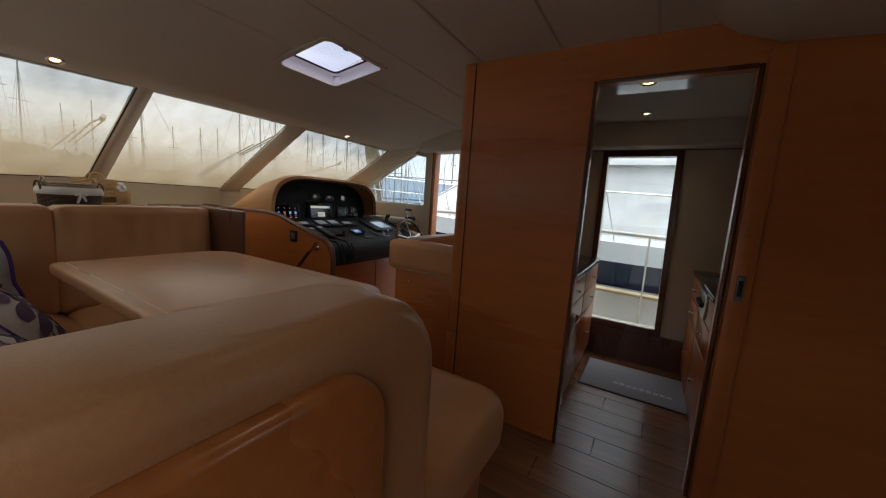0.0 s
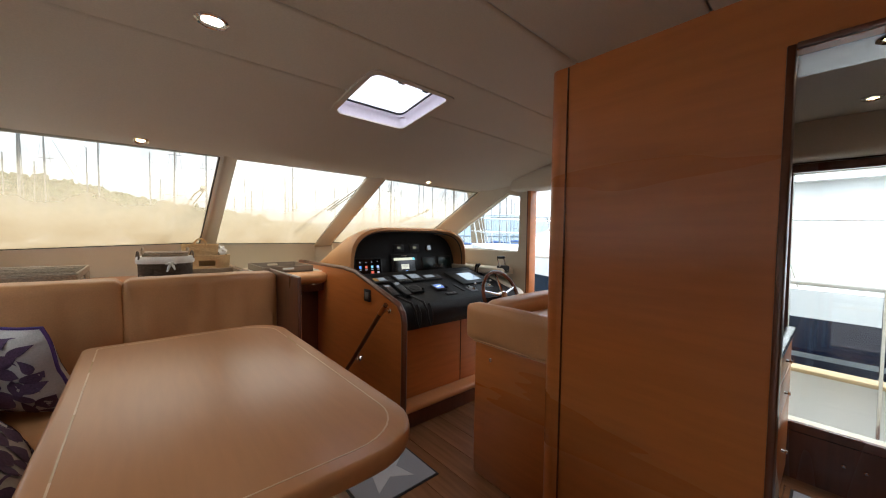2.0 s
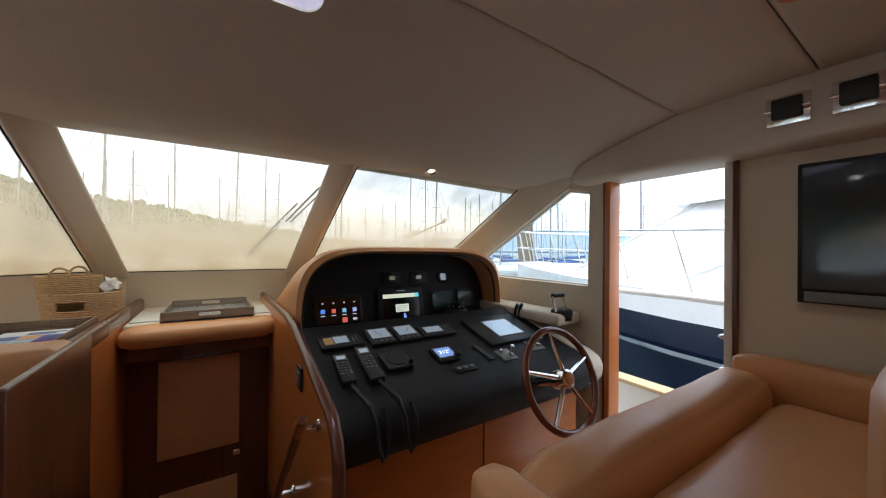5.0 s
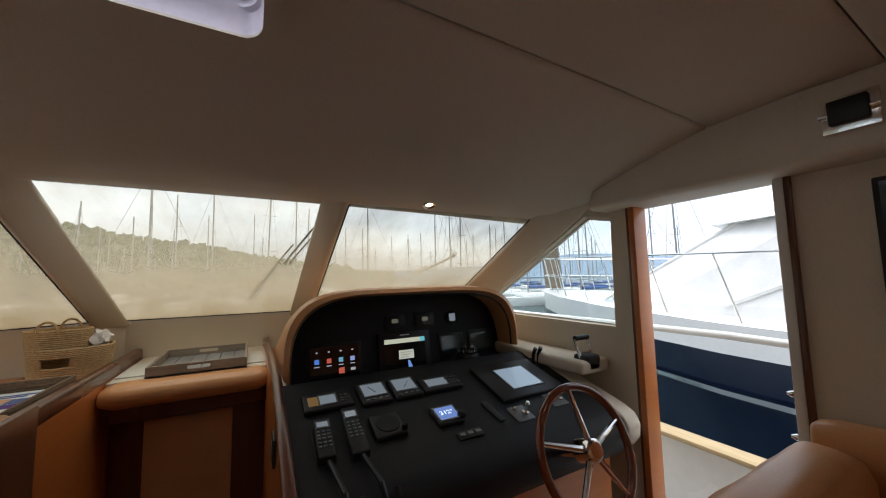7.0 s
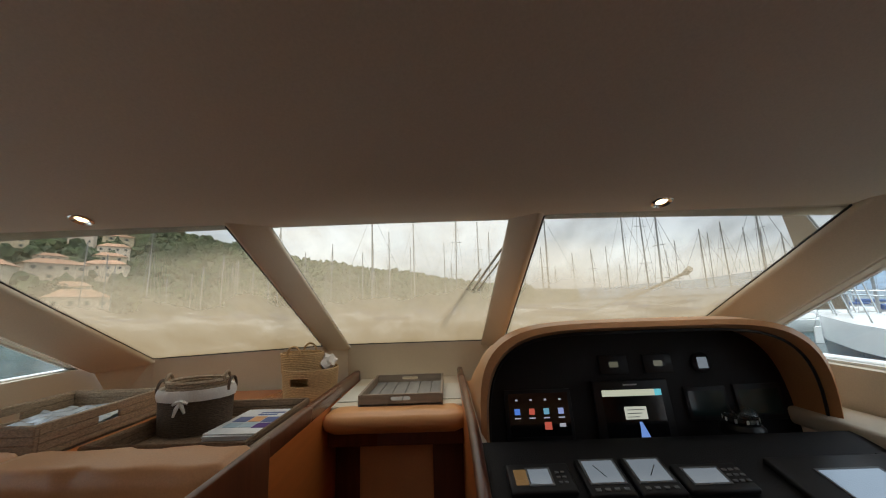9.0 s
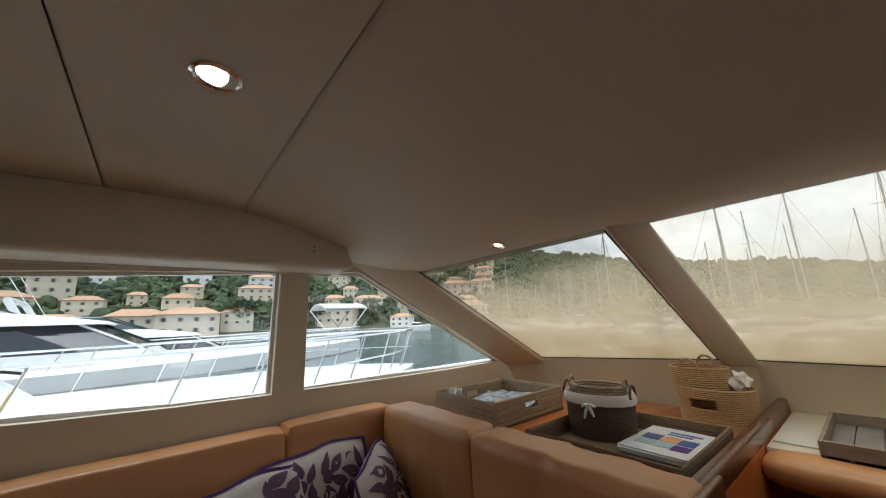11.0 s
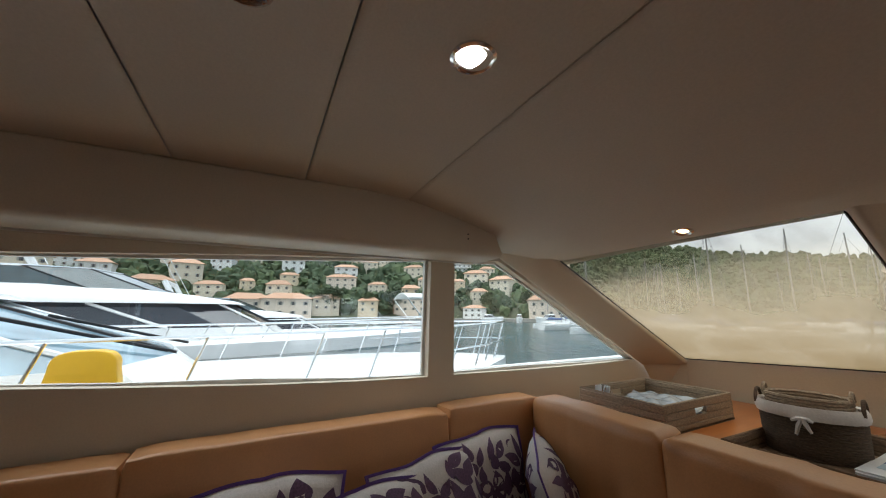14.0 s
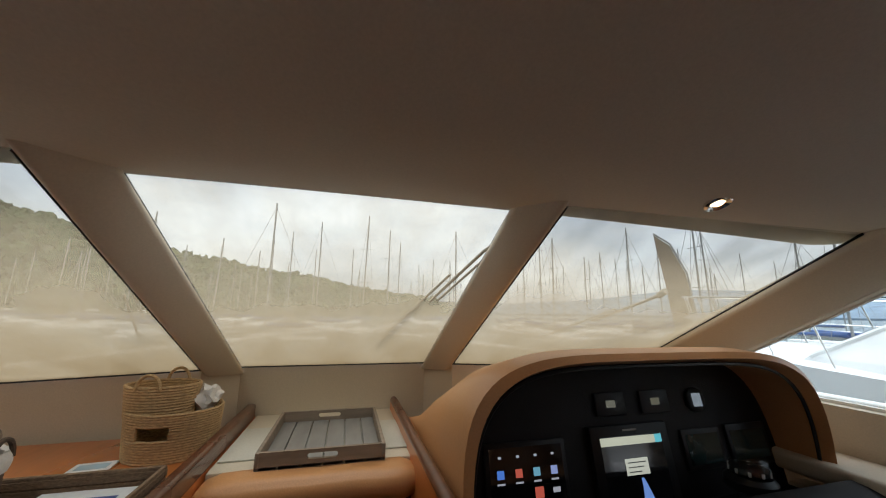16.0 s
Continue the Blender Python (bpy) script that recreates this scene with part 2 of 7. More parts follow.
def lathe(profile, seg=24, m=None, bm=None):
    b = bmesh.new()
    rings = [[b.verts.new((r * math.cos(2 * math.pi * k / seg), r * math.sin(2 * math.pi * k / seg), z)) for k in range(seg)] for r, z in profile]
    for q, s in zip(rings, rings[1:]):
        for k in range(seg):
            b.faces.new((q[k], q[(k + 1) % seg], s[(k + 1) % seg], s[k]))
    b.faces.new(rings[0][::-1])
    b.faces.new(rings[-1])
    if m is not None:
        turn(b, m)
    return join(bm, b)


def round_rect(x0, x1, y0, y1, r, n=5):
    out = []
    for cx, cy, a0 in ((x1 - r, y1 - r, 0), (x0 + r, y1 - r, 90), (x0 + r, y0 + r, 180), (x1 - r, y0 + r, 270)):
        for i in range(n + 1):
            a = radians(a0 + 90 * i / n)
            out.append((cx + r * math.cos(a), cy + r * math.sin(a)))
    return out


def cushion(x0, x1, y0, y1, z0, z1, r=0.04, puff=0.015, seed=0, n=9, crease=0.0):
    """An upholstered block: rounded edges, slightly swollen and uneven faces."""
    b = bmesh.new()
    bmesh.ops.create_cube(b, size=1)
    bmesh.ops.subdivide_edges(b, edges=list(b.edges), cuts=n, use_grid_fill=True)
    sx, sy, sz = x1 - x0, y1 - y0, z1 - z0
    c = Vector(((x0 + x1) / 2, (y0 + y1) / 2, (z0 + z1) / 2))
    for v in b.verts:
        p = Vector((v.co.x * sx, v.co.y * sy, v.co.z * sz))
        inner = Vector([max(-s / 2 + r, min(s / 2 - r, q)) for q, s in zip(p, (sx, sy, sz))])
        d = p - inner
        q = inner + d.normalized() * r if d.length > 1e-6 else p
        f = [1 - (2 * v.co[i]) ** 2 for i in range(3)]
        m = max(range(3), key=lambda i: abs(v.co[i]))
        others = [f[i] for i in range(3) if i != m]
        q[m] += math.copysign(puff * math.sqrt(max(others[0] * others[1], 0)), v.co[m])
        q += Vector((1, 1, 1)) * 0.004 * noise.noise((q + c) * 7 + Vector((seed, 0, 0)))
        if crease:
            g_ = q + c
            q[0 if sx < sy else 1] += crease * noise.noise(Vector((g_.x * 16 if sx > sy else g_.y * 16, seed, g_.z * 3))) * (0.35 + 0.65 * abs(noise.noise(Vector((g_.x * 2, g_.y * 2, seed)))))
        v.co = q + c
    return b

# ---- the cabin shell ----
FL = -0.10
XP, XS = -1.95, 1.93


def ceil_z(x, y):
    ys = (-1.6, 2.15, 2.35, 2.55, 2.9, 3.12, 3.3, 3.6)
    zs = (2.065, 2.055, 2.03, 1.985, 1.885, 1.835, 1.824, 1.85)
    z = float(np.interp(y, ys, zs))
    return z - 0.022 * (x / 1.7) ** 2


WELL = (-0.40, 0.298, 2.93, 4.60)
floor = part("floor", pierced([(-2.1, -1.7), (2.1, -1.7), (2.1, 4.9), (-2.1, 4.9)], [[(WELL[0], WELL[2]), (WELL[1], WELL[2]), (WELL[1], WELL[3]), (WELL[0], WELL[3])]], lambda x, y: (x, y, FL - 0.08), (0, 0, 0.068)), DARKWOOD, label="dark stained cabin sole under planks", kind="structure")

# side walls with their window and door openings
port_door = [(0.20, FL), (0.70, FL), (0.69, 1.77), (0.22, 1.77)]
port_win = [(0.915, 1.275), (1.3, 1.245), (1.75, 1.215), (2.15, 1.195), (2.52, 1.185), (2.535, 1.79), (1.75, 1.755), (0.875, 1.70)]
port_fwd = [(2.67, 1.185), (3.2, 1.175), (3.7, 1.172), (4.15, 1.175), (2.98, 1.81), (2.68, 1.80)]
wall_top = [(-1.6, 2.16), (2.85, 2.16), (3.15, 1.92), (4.55, 1.26), (4.85, 1.12)]
wall_port = part("wall_port", pierced([(-1.6, FL), (0.19, FL), (0.205, 1.785), (0.705, 1.785), (0.715, FL), (4.85, FL)] + wall_top[::-1], [port_win, port_fwd], lambda y, z: (XP, y, z), (-0.07, 0, 0)), CREAM, label="cream vinyl cabin side wall with long window", kind="structure", smooth=False)
star_fwd = [(2.86, 1.165), (3.5, 1.168), (4.15, 1.175), (3.02, 1.79), (2.85, 1.75)]
gal_win = [(0.315, 0.24), (0.845, 0.24), (0.86, 1.727), (0.345, 1.727)]
wall_starboard = part("wall_starboard", pierced([(-1.6, FL), (2.14, FL), (2.15, 1.835), (2.72, 1.835), (2.74, FL), (4.85, FL)] + wall_top[::-1], [star_fwd, gal_win], lambda y, z: (XS, y, z), (0.07, 0, 0)), CREAM, label="cream vinyl cabin side wall with doorway", kind="structure", smooth=False)
# out-of-view opening added in the aft bulkhead, sized to brighten the aft cabin
AFT = [(-0.80, 0.85), (-0.10, 0.85), (-0.10, 1.72), (-0.80, 1.72)]
wall_aft = part("wall_aft", pierced([(-2.02, FL), (2.0, FL), (2.0, 2.16), (-2.02, 2.16)], [AFT], lambda x, z: (x, -1.6, z), (0, -0.08, 0)), CREAM, label="cream aft bulkhead with an added light opening", kind="structure", smooth=False)
wall_front = part("wall_front", box(-2.02, 2.0, 4.86, 4.93, FL, 1.16), CREAM, label="cream forward bulkhead under the windscreen", kind="structure")


def pane(name, loop, to3d, off, parent):
    b = bmesh.new()
    b.faces.new([b.verts.new(to3d(*p)) for p in loop])
    r = bmesh.ops.extrude_face_region(b, geom=list(b.faces))
    bmesh.ops.translate(b, vec=Vector(off), verts=[v for v in r["geom"] if isinstance(v, bmesh.types.BMVert)])
    ob = part(name, b, GLASS, parent, smooth=False)
    ob.visible_shadow = False
    return ob


def window(name, loop, x, out, label):
    w = thing(name, (x, loop[0][0], loop[0][1]), label, "window", kind="structure")
    c = [sum(p[i] for p in loop) / len(loop) for i in (0, 1)]
    inner = []
    for p in loop:
        d = Vector((c[0] - p[0], c[1] - p[1]))
        d.normalize()
        inner.append((p[0] + d.x * 0.018, p[1] + d.y * 0.018))
    part("window_frame", pierced(loop, [inner], lambda y, z: (x + 0.045 * out, y, z), (0.02 * out, 0, 0)), WHITEFRAME, w, "thin white window frame", smooth=False)
    pane("pane", [((a + i) / 2, (b_ + j) / 2) for (a, b_), (i, j) in zip(loop, inner)], lambda y, z: (x + 0.055 * out, y, z), (0.005 * out, 0, 0), w)


window("window_1", port_win, XP, -1, "long clear side window with curved lower edge")
window("window_2", port_fwd, XP, -1, "clear triangular forward side window")
window("window_3", star_fwd, XS, 1, "clear triangular forward side window by the helm")

# frame and pane for the added, unseen aft opening
window_aft = thing("window_4", (-0.45, -1.64, 0.85), "unseen window added in the aft bulkhead to let light in", "window", kind="structure")
part("window_frame", pierced(AFT, [[(-0.75, 0.90), (-0.15, 0.90), (-0.15, 1.67), (-0.75, 1.67)]], lambda x, z: (x, -1.62, z), (0, -0.04, 0)), WHITEFRAME, window_aft, smooth=False)
pane("pane", [(-0.77, 0.88), (-0.13, 0.88), (-0.13, 1.69), (-0.77, 1.69)], lambda x, z: (x, -1.64, z), (0, -0.006, 0), window_aft)

# windscreen: three raked panes between padded mullions
windscreen = thing("windscreen", (0, 4.6, 1.2), "raked three-pane windscreen hazed with salt", "windscreen", kind="structure")
TOPS = [(-1.735, 3.265, 1.800), (-0.630, 3.365, 1.820), (-0.53, 3.50, 1.852), (0.53, 3.50, 1.852), (0.630, 3.365, 1.820), (1.735, 3.265, 1.800)]
BOTS = [(-1.765, 4.45, 1.185), (-0.625, 4.48, 1.230), (-0.50, 4.66, 1.215), (0.50, 4.66, 1.215), (0.625, 4.48, 1.230), (1.765, 4.45, 1.185)]
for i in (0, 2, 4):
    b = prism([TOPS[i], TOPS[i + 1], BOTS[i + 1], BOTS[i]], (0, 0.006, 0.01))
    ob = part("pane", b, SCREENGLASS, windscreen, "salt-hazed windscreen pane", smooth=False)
    # black rubber gasket along the lower edge and sides
    g_ = tube([TOPS[i], BOTS[i], BOTS[i + 1], TOPS[i + 1]], 0.006, 6)
    part("gasket", g_, PLASTIC, windscreen, "black rubber gasket")


def mullion(t0, t1, b0, b1, depth, name="mullion"):
    """A padded bar between two panes, from the roof to the sill."""
    t0, t1, b0, b1 = map(Vector, (t0, t1, b0, b1))
    n = (t1 - t0).cross(b0 - t0).normalized()
    if n.z > 0:
        n = -n
    up = (t0 - b0).normalized() * 0.10
    b = bmesh.new()
    q = [t0 + up, t1 + up, t1 + up + n * depth, t0 + up + n * depth, b0 - up * 0.4, b1 - up * 0.4, b1 - up * 0.4 + n * depth, b0 - up * 0.4 + n * depth]
    vs = [b.verts.new(p - n * 0.02) for p in q]
    for f in ((0, 1, 2, 3), (4, 5, 6, 7), (0, 1, 5, 4), (1, 2, 6, 5), (2, 3, 7, 6), (3, 0, 4, 7)):
        b.faces.new([vs[k] for k in f])
    bmesh.ops.recalc_face_normals(b, faces=b.faces)
    bevel(b, 0.018, 3)
    return part(name, b, CREAM, windscreen, "cream padded mullion")


mullion(TOPS[1], TOPS[2], BOTS[1], BOTS[2], 0.06)
mullion(TOPS[3], TOPS[4], BOTS[3], BOTS[4], 0.06)
mullion((-1.93, 2.985, 1.83), TOPS[0], (-1.93, 4.17, 1.175), BOTS[0], 0.05, "corner_post")
mullion(TOPS[5], (1.92, 2.985, 1.83), BOTS[5], (1.92, 4.17, 1.175), 0.05, "corner_post")

# sill panel below the windscreen
b = bmesh.new()
low = [(-1.93, 4.38, 0.90), (-1.765, 4.46, 0.90), (-0.625, 4.49, 0.90), (-0.50, 4.67, 0.90), (0.50, 4.67, 0.90), (0.625, 4.49, 0.90), (1.765, 4.46, 0.90), (1.92, 4.38, 0.90)]
top = [(-1.93, 4.18, 1.20)] + [(p[0], p[1] + 0.012, p[2] + 0.004) for p in BOTS] + [(1.92, 4.18, 1.20)]
lo, hi = [b.verts.new(p) for p in low], [b.verts.new(p) for p in top]
for k in range(7):
    b.faces.new((lo[k], lo[k + 1], hi[k + 1], hi[k]))
r = bmesh.ops.extrude_face_region(b, geom=list(b.faces))
bmesh.ops.translate(b, vec=(0, 0.05, 0), verts=[v for v in r["geom"] if isinstance(v, bmesh.types.BMVert)])
part("sill_panel", b, CREAM, None, "cream panel under the windscreen", smooth=False, kind="structure")

# headliner: padded panels with narrow joints, and the hatch opening
HX, HY0, HY1 = 0.235, 2.05, 2.515
HC = (HY0 + HY1) / 2
JOINTS = [-1.6, -1.2, -0.77, -0.34, 0.10, 0.53, 0.965, 1.42, 1.856, 2.30]
xs = sorted(set([-1.95, -1.83, -1.7, -1.5, -1.25, -1.0, -0.75, -0.5, -HX, 0, HX, 0.5, 0.75, 1.0, 1.25, 1.5, 1.7, 1.83, 1.93]))
b = bmesh.new()
def sheet(ys, drop=True):
    grid = []
    for j, y in enumerate(ys):
        edge = drop and (j == 0 or j == len(ys) - 1)
        grid.append([b.verts.new((x, y, ceil_z(x, y) + (0.0045 if edge else 0))) for x in xs])
    for j in range(len(ys) - 1):
        for i in range(len(xs) - 1):
            cx, cy = (xs[i] + xs[i + 1]) / 2, (ys[j] + ys[j + 1]) / 2
            if abs(cx) < HX and HY0 < cy < HY1:
                continue
            b.faces.new((grid[j][i], grid[j][i + 1], grid[j + 1][i + 1], grid[j + 1][i]))
for a, c in zip(JOINTS, JOINTS[1:]):
    ys = [a + 0.002, a + 0.008, a + 0.02] + ([HY0] if a < HY0 < c else []) + [c - 0.02, c - 0.008, c - 0.002]
    sheet(ys)
sheet([2.302, 2.308, 2.32, 2.4, 2.48, HY1, 2.62, 2.68, 2.76, 2.84, 2.92, 3.0, 3.06, 3.12, 3.18, 3.24, 3.30, 3.37, 3.45, 3.52])
for xa, xb in ((-1.9, -1.0), (-1.0, -HX - 0.022), (HX + 0.022, 1.0), (1.0, 1.9)):
    b.faces.new([b.verts.new((x, y, ceil_z(x, y) + 0.012)) for x, y in ((xa, 2.27), (xb, 2.27), (xb, 2.33), (xa, 2.33))])
ceiling = part("ceiling", b, LINER, None, "cream padded headliner panels with thin joints", kind="structure")
rb = pierced([(-2.05, -1.68), (2.03, -1.68), (2.03, 2.3), (HX + .03, 2.3), (HX + .03, HY0 - .03), (-HX - .03, HY0 - .03), (-HX - .03, 2.3), (-2.05, 2.3)], [], lambda x, y: (x, y, 2.09), (0, 0, 0.08))
bmesh.ops.recalc_face_normals(rb, faces=rb.faces)
b2 = bmesh.new()
yy = [2.3, 2.60, 2.9, 3.12, 3.3]
for x0, x1, ys2 in ((-2.05, -HX - .03, yy), (HX + .03, 2.03, yy), (-HX - .03, HX + .03, yy[1:])):
    for y0, y1 in zip(ys2, ys2[1:]):
        v = [b2.verts.new((x, y, float(np.interp(y, (2.3, 2.55, 2.9, 3.12, 3.3), (2.09, 2.03, 1.93, 1.875, 1.865))))) for x, y in ((x0, y0), (x1, y0), (x1, y1), (x0, y1))]
        b2.faces.new(v)
r = bmesh.ops.extrude_face_region(b2, geom=list(b2.faces))
bmesh.ops.translate(b2, vec=(0, 0, 0.08), verts=[v for v in r["geom"] if isinstance(v, bmesh.types.BMVert)])
roof = part("roof", join(rb, b2), GELCOAT, None, "white cabin roof", smooth=False, kind="structure")

# roof hatch
hatch = thing("roof_hatch", (0, 2.3, 2.0), "white framed roof hatch with clear pane", "hatch", kind="structure")
zz = lambda x, y, up: ceil_z(x, y) + up
ring_o = round_rect(-HX - 0.02, HX + 0.02, HY0 - 0.02, HY1 + 0.02, 0.05)
ring_i = round_rect(-HX + 0.012, HX - 0.012, HY0 + 0.012, HY1 - 0.012, 0.045)
LILAC = mat("pale_lilac_hatch_lining", (0.70, 0.66, 0.74), 0.35, 0, 60, 0.04)
part("frame", pierced(ring_o, [ring_i], lambda x, y: (x, y, zz(x, y, -0.006)), (0, 0, 0.012)), LINER, hatch)
b = bmesh.new()
n_ = len(ring_i)
for lvl in ((0.0, 1.0, 0.05, 0.985), (0.05, 0.985, 0.058, 0.955), (0.058, 0.955, 0.085, 0.95)):
    A = [b.verts.new((x * lvl[1], HC + (y - HC) * lvl[1], zz(x, y, lvl[0]))) for x, y in ring_i]
    B = [b.verts.new((x * lvl[3], HC + (y - HC) * lvl[3], zz(x, y, lvl[2]))) for x, y in ring_i]
    for k in range(n_):
        b.faces.new((A[k], A[(k + 1) % n_], B[(k + 1) % n_], B[k]))
bmesh.ops.remove_doubles(b, verts=b.verts, dist=0.0005)
part("lining", b, LILAC, hatch, "pale lilac moulded lining")
ob = part("pane", prism([(x * 0.955, HC + (y - HC) * 0.955, zz(x, y, 0.082)) for x, y in ring_i], (0, 0, 0.008)), clear_glass("hatch_acrylic", (0.95, 0.93, 0.97), 0.04), hatch, smooth=False)
ob.visible_shadow = False
part("gasket", tube([(x * 0.945, HC + (y - HC) * 0.945, zz(x, y, 0.078)) for x, y in ring_i], 0.006, 6, True), PLASTIC, hatch)
for x in (-0.05, 0.1):
    part("latch", box(x - 0.018, x + 0.018, HY0 + 0.02, HY0 + 0.075, 2.07, 2.105, 0.006), PLASTIC, hatch, "black hatch latch")

# side valances under the headliner
def valance(name, x, s, y0, y1):
    """s: +1 for the starboard side."""
    prof = [(x, 1.800), (x, ceil_z(x, 2.0) + 0.0), (x + 0.26 * s, 2.09), (x + 0.26 * s, 1.785), (x + 0.03 * s, 1.785)]
    b = bmesh.new()
    A = [b.verts.new((p[0], y0, p[1])) for p in prof]
    B = [b.verts.new((p[0], y1 - 0.10 * (p[1] > 1.9), p[1])) for p in prof]
    for k in range(5):
        b.faces.new((A[k], A[(k + 1) % 5], B[(k + 1) % 5], B[k]))
    b.faces.new(A[::-1])
    b.faces.new(B)
    bmesh.ops.recalc_face_normals(b, faces=b.faces)
    bevel(b, 0.012, 2)
    return part(name, b, LINER, None, "cream padded valance below the headliner", kind="structure")


valance("trim_port", -1.70, -1, -1.55, 2.83)
valance("trim_starboard", 1.78, 1, -1.55, 2.88)
part("trim", box(-1.945, -1.935, 0.72, 2.8, 1.776, 1.786), WHITEFRAME, None, "thin white strip under the valance", kind="structure")
for z in (1.885, 1.862):
    sc = lathe([(0.004, 0), (0.004, 0.002), (0.002, 0.003)], 10, pose(-1.698, 2.616, z, 0, 90, 0))
    tagged(part("screw", sc, PLASTIC), "small dark screw in the cream valance", "screw", "valance screws")

# lowered soffit over the aft starboard corner
b = prism([(-0.25, 0.36, 2.09), (-0.25, 0.24, 2.0), (-0.25, 0.10, 1.945), (-0.25, -0.2, 1.925), (-0.25, -1.55, 1.925), (-0.25, -1.55, 2.09)], (0.605, 0, 0), 0.01, 2)
part("soffit", b, LINER, None, "cream lowered soffit in the aft corner", kind="structure")
# galley bulkheads
BX = 0.36
gal_door = [(0.16, FL), (0.765, FL), (0.765, 1.855), (0.16, 1.855)]
bulk = pierced([(-1.6, FL), (0.155, FL), (0.155, 1.86), (0.77, 1.86), (0.77, FL), (1.50, FL), (1.50, 2.06), (-1.6, 2.06)], [], lambda y, z: (BX, y, z), (0.045, 0, 0))
part("wall_galley", bulk, CHERRY, None, "glossy cherry veneer galley bulkhead with doorway", smooth=False, kind="structure")
part("wall_galley_front", box(BX + 0.046, XS, 1.452, 1.498, FL, 2.06), CHERRY, None, "cherry bulkhead behind the helm seat", kind="structure")
part("wall_galley_aft", box(BX + 0.046, XS, -0.75, -0.70, FL, 2.06), CHERRY, None, "cherry bulkhead closing the galley", kind="structure")
b = lathe([(0.045, FL), (0.045, 2.06)], 20, pose(BX + 0.042, 1.50, 0))
part("corner_post", b, CHERRY, None, "rounded cherry corner post", kind="structure")
part("trim", tube([(BX - 0.003, 1.455, FL), (BX - 0.003, 1.455, 2.05)], 0.004, 6), DARKWOOD, None, "dark seam beside the rounded corner post", kind="structure")
# door lining and sliding door track
part("door_frame", box(BX - 0.012, BX + 0.057, 0.766, 0.785, FL, 1.875, 0.004), DARKWOOD, None, "dark mahogany door lining", kind="structure")
part("door_frame", box(BX - 0.012, BX + 0.057, 0.135, 0.154, FL, 1.875, 0.004), DARKWOOD, None, "dark mahogany door lining", kind="structure")
part("door_frame", box(BX - 0.012, BX + 0.057, 0.155, 0.765, 1.861, 1.878, 0.004), DARKWOOD, None, "dark mahogany door head", kind="structure")
part("door_frame", box(BX - 0.02, BX - 0.002, 0.05, 0.128, FL, 1.93, 0.006), CHERRY, None, "raised cherry pilaster beside the doorway", kind="structure")
pull = thing("flush_pull", (BX - 0.02, 0.09, 0.95), "brass flush pull let into the cherry pilaster", "door pull")
part("plate", box(BX - 0.026, BX - 0.0205, 0.075, 0.105, 0.89, 1.0, 0.003), GREY, pull)
part("recess", box(BX - 0.0275, BX - 0.0262, 0.082, 0.098, 0.91, 0.98, 0.001), PLASTIC, pull)

# starboard doorway and port doorway: wood linings
def doorway(name, x, s, y0, y1, ztop, label):
    d = thing(name, (x, (y0 + y1) / 2, FL), label, "door frame", kind="structure")
    part("jamb", box(x - 0.012 * s, x + 0.075 * s, y0 - 0.012, y0 + 0.02, FL, ztop - 0.001, 0.005), WHITEFRAME if s > 0 else CHERRY, d)
    part("jamb", box(x - 0.03 * s, x + 0.075 * s, y1 - 0.02, y1 + 0.012, FL, ztop - 0.001, 0.005), CHERRY, d)
    part("head", box(x - 0.03 * s, x + 0.075 * s, y0 - 0.012, y1 + 0.012, ztop, ztop + 0.035, 0.005), DARKWOOD, d)
    part("architrave", box(x - 0.022 * s, x - 0.002 * s, y0 - 0.034, y0 - 0.014, FL, ztop + 0.03, 0.005), DARKWOOD, d)
    part("architrave", box(x - 0.022 * s, x - 0.002 * s, y1 + 0.014, y1 + 0.03, FL, ztop + 0.03, 0.005), DARKWOOD, d)
    part("sill", box(x - 0.03 * s, x + 0.09 * s, y0, y1, FL + 0.002, FL + 0.05, 0.005), WHITEFRAME, d)
    for z in (0.85, 1.0):
        part("latch", lathe([(0.012, 0), (0.012, 0.006), (0.005, 0.02)], 12, pose(x - 0.0 * s, y0 + 0.021, z, -90, 0, 0)), CHROME, d)
    return d


doorway("door_1", XS, 1, 2.15, 2.72, 1.80, "open side doorway lined with glossy cherry")
doorway("door_2", XP, -1, 0.20, 0.705, 1.75, "open side doorway lined with glossy cherry")

# galley side door glazing
gd = thing("door_3", (XS, 0.58, 0.2), "glazed galley side door in mahogany frame", "door", kind="structure")
part("door_frame", pierced([(0.27, 0.19), (0.89, 0.19), (0.905, 1.775), (0.295, 1.775)], [gal_win], lambda y, z: (XS - 0.03, y, z), (0.028, 0, 0)), DARKWOOD, gd, smooth=False)
pane("pane", gal_win, lambda y, z: (XS + 0.03, y, z), (0.006, 0, 0), gd)
part("panel", box(XS - 0.03, XS - 0.003, -0.2, 1.42, FL, 0.185), DARKWOOD, None, "dark mahogany panel under the galley door", kind="structure")
part("panel", box(XS - 0.02, XS - 0.003, -0.7, 1.42, 1.78, 2.0), DARKWOOD, None, "dark mahogany pelmet over the galley door", kind="structure")

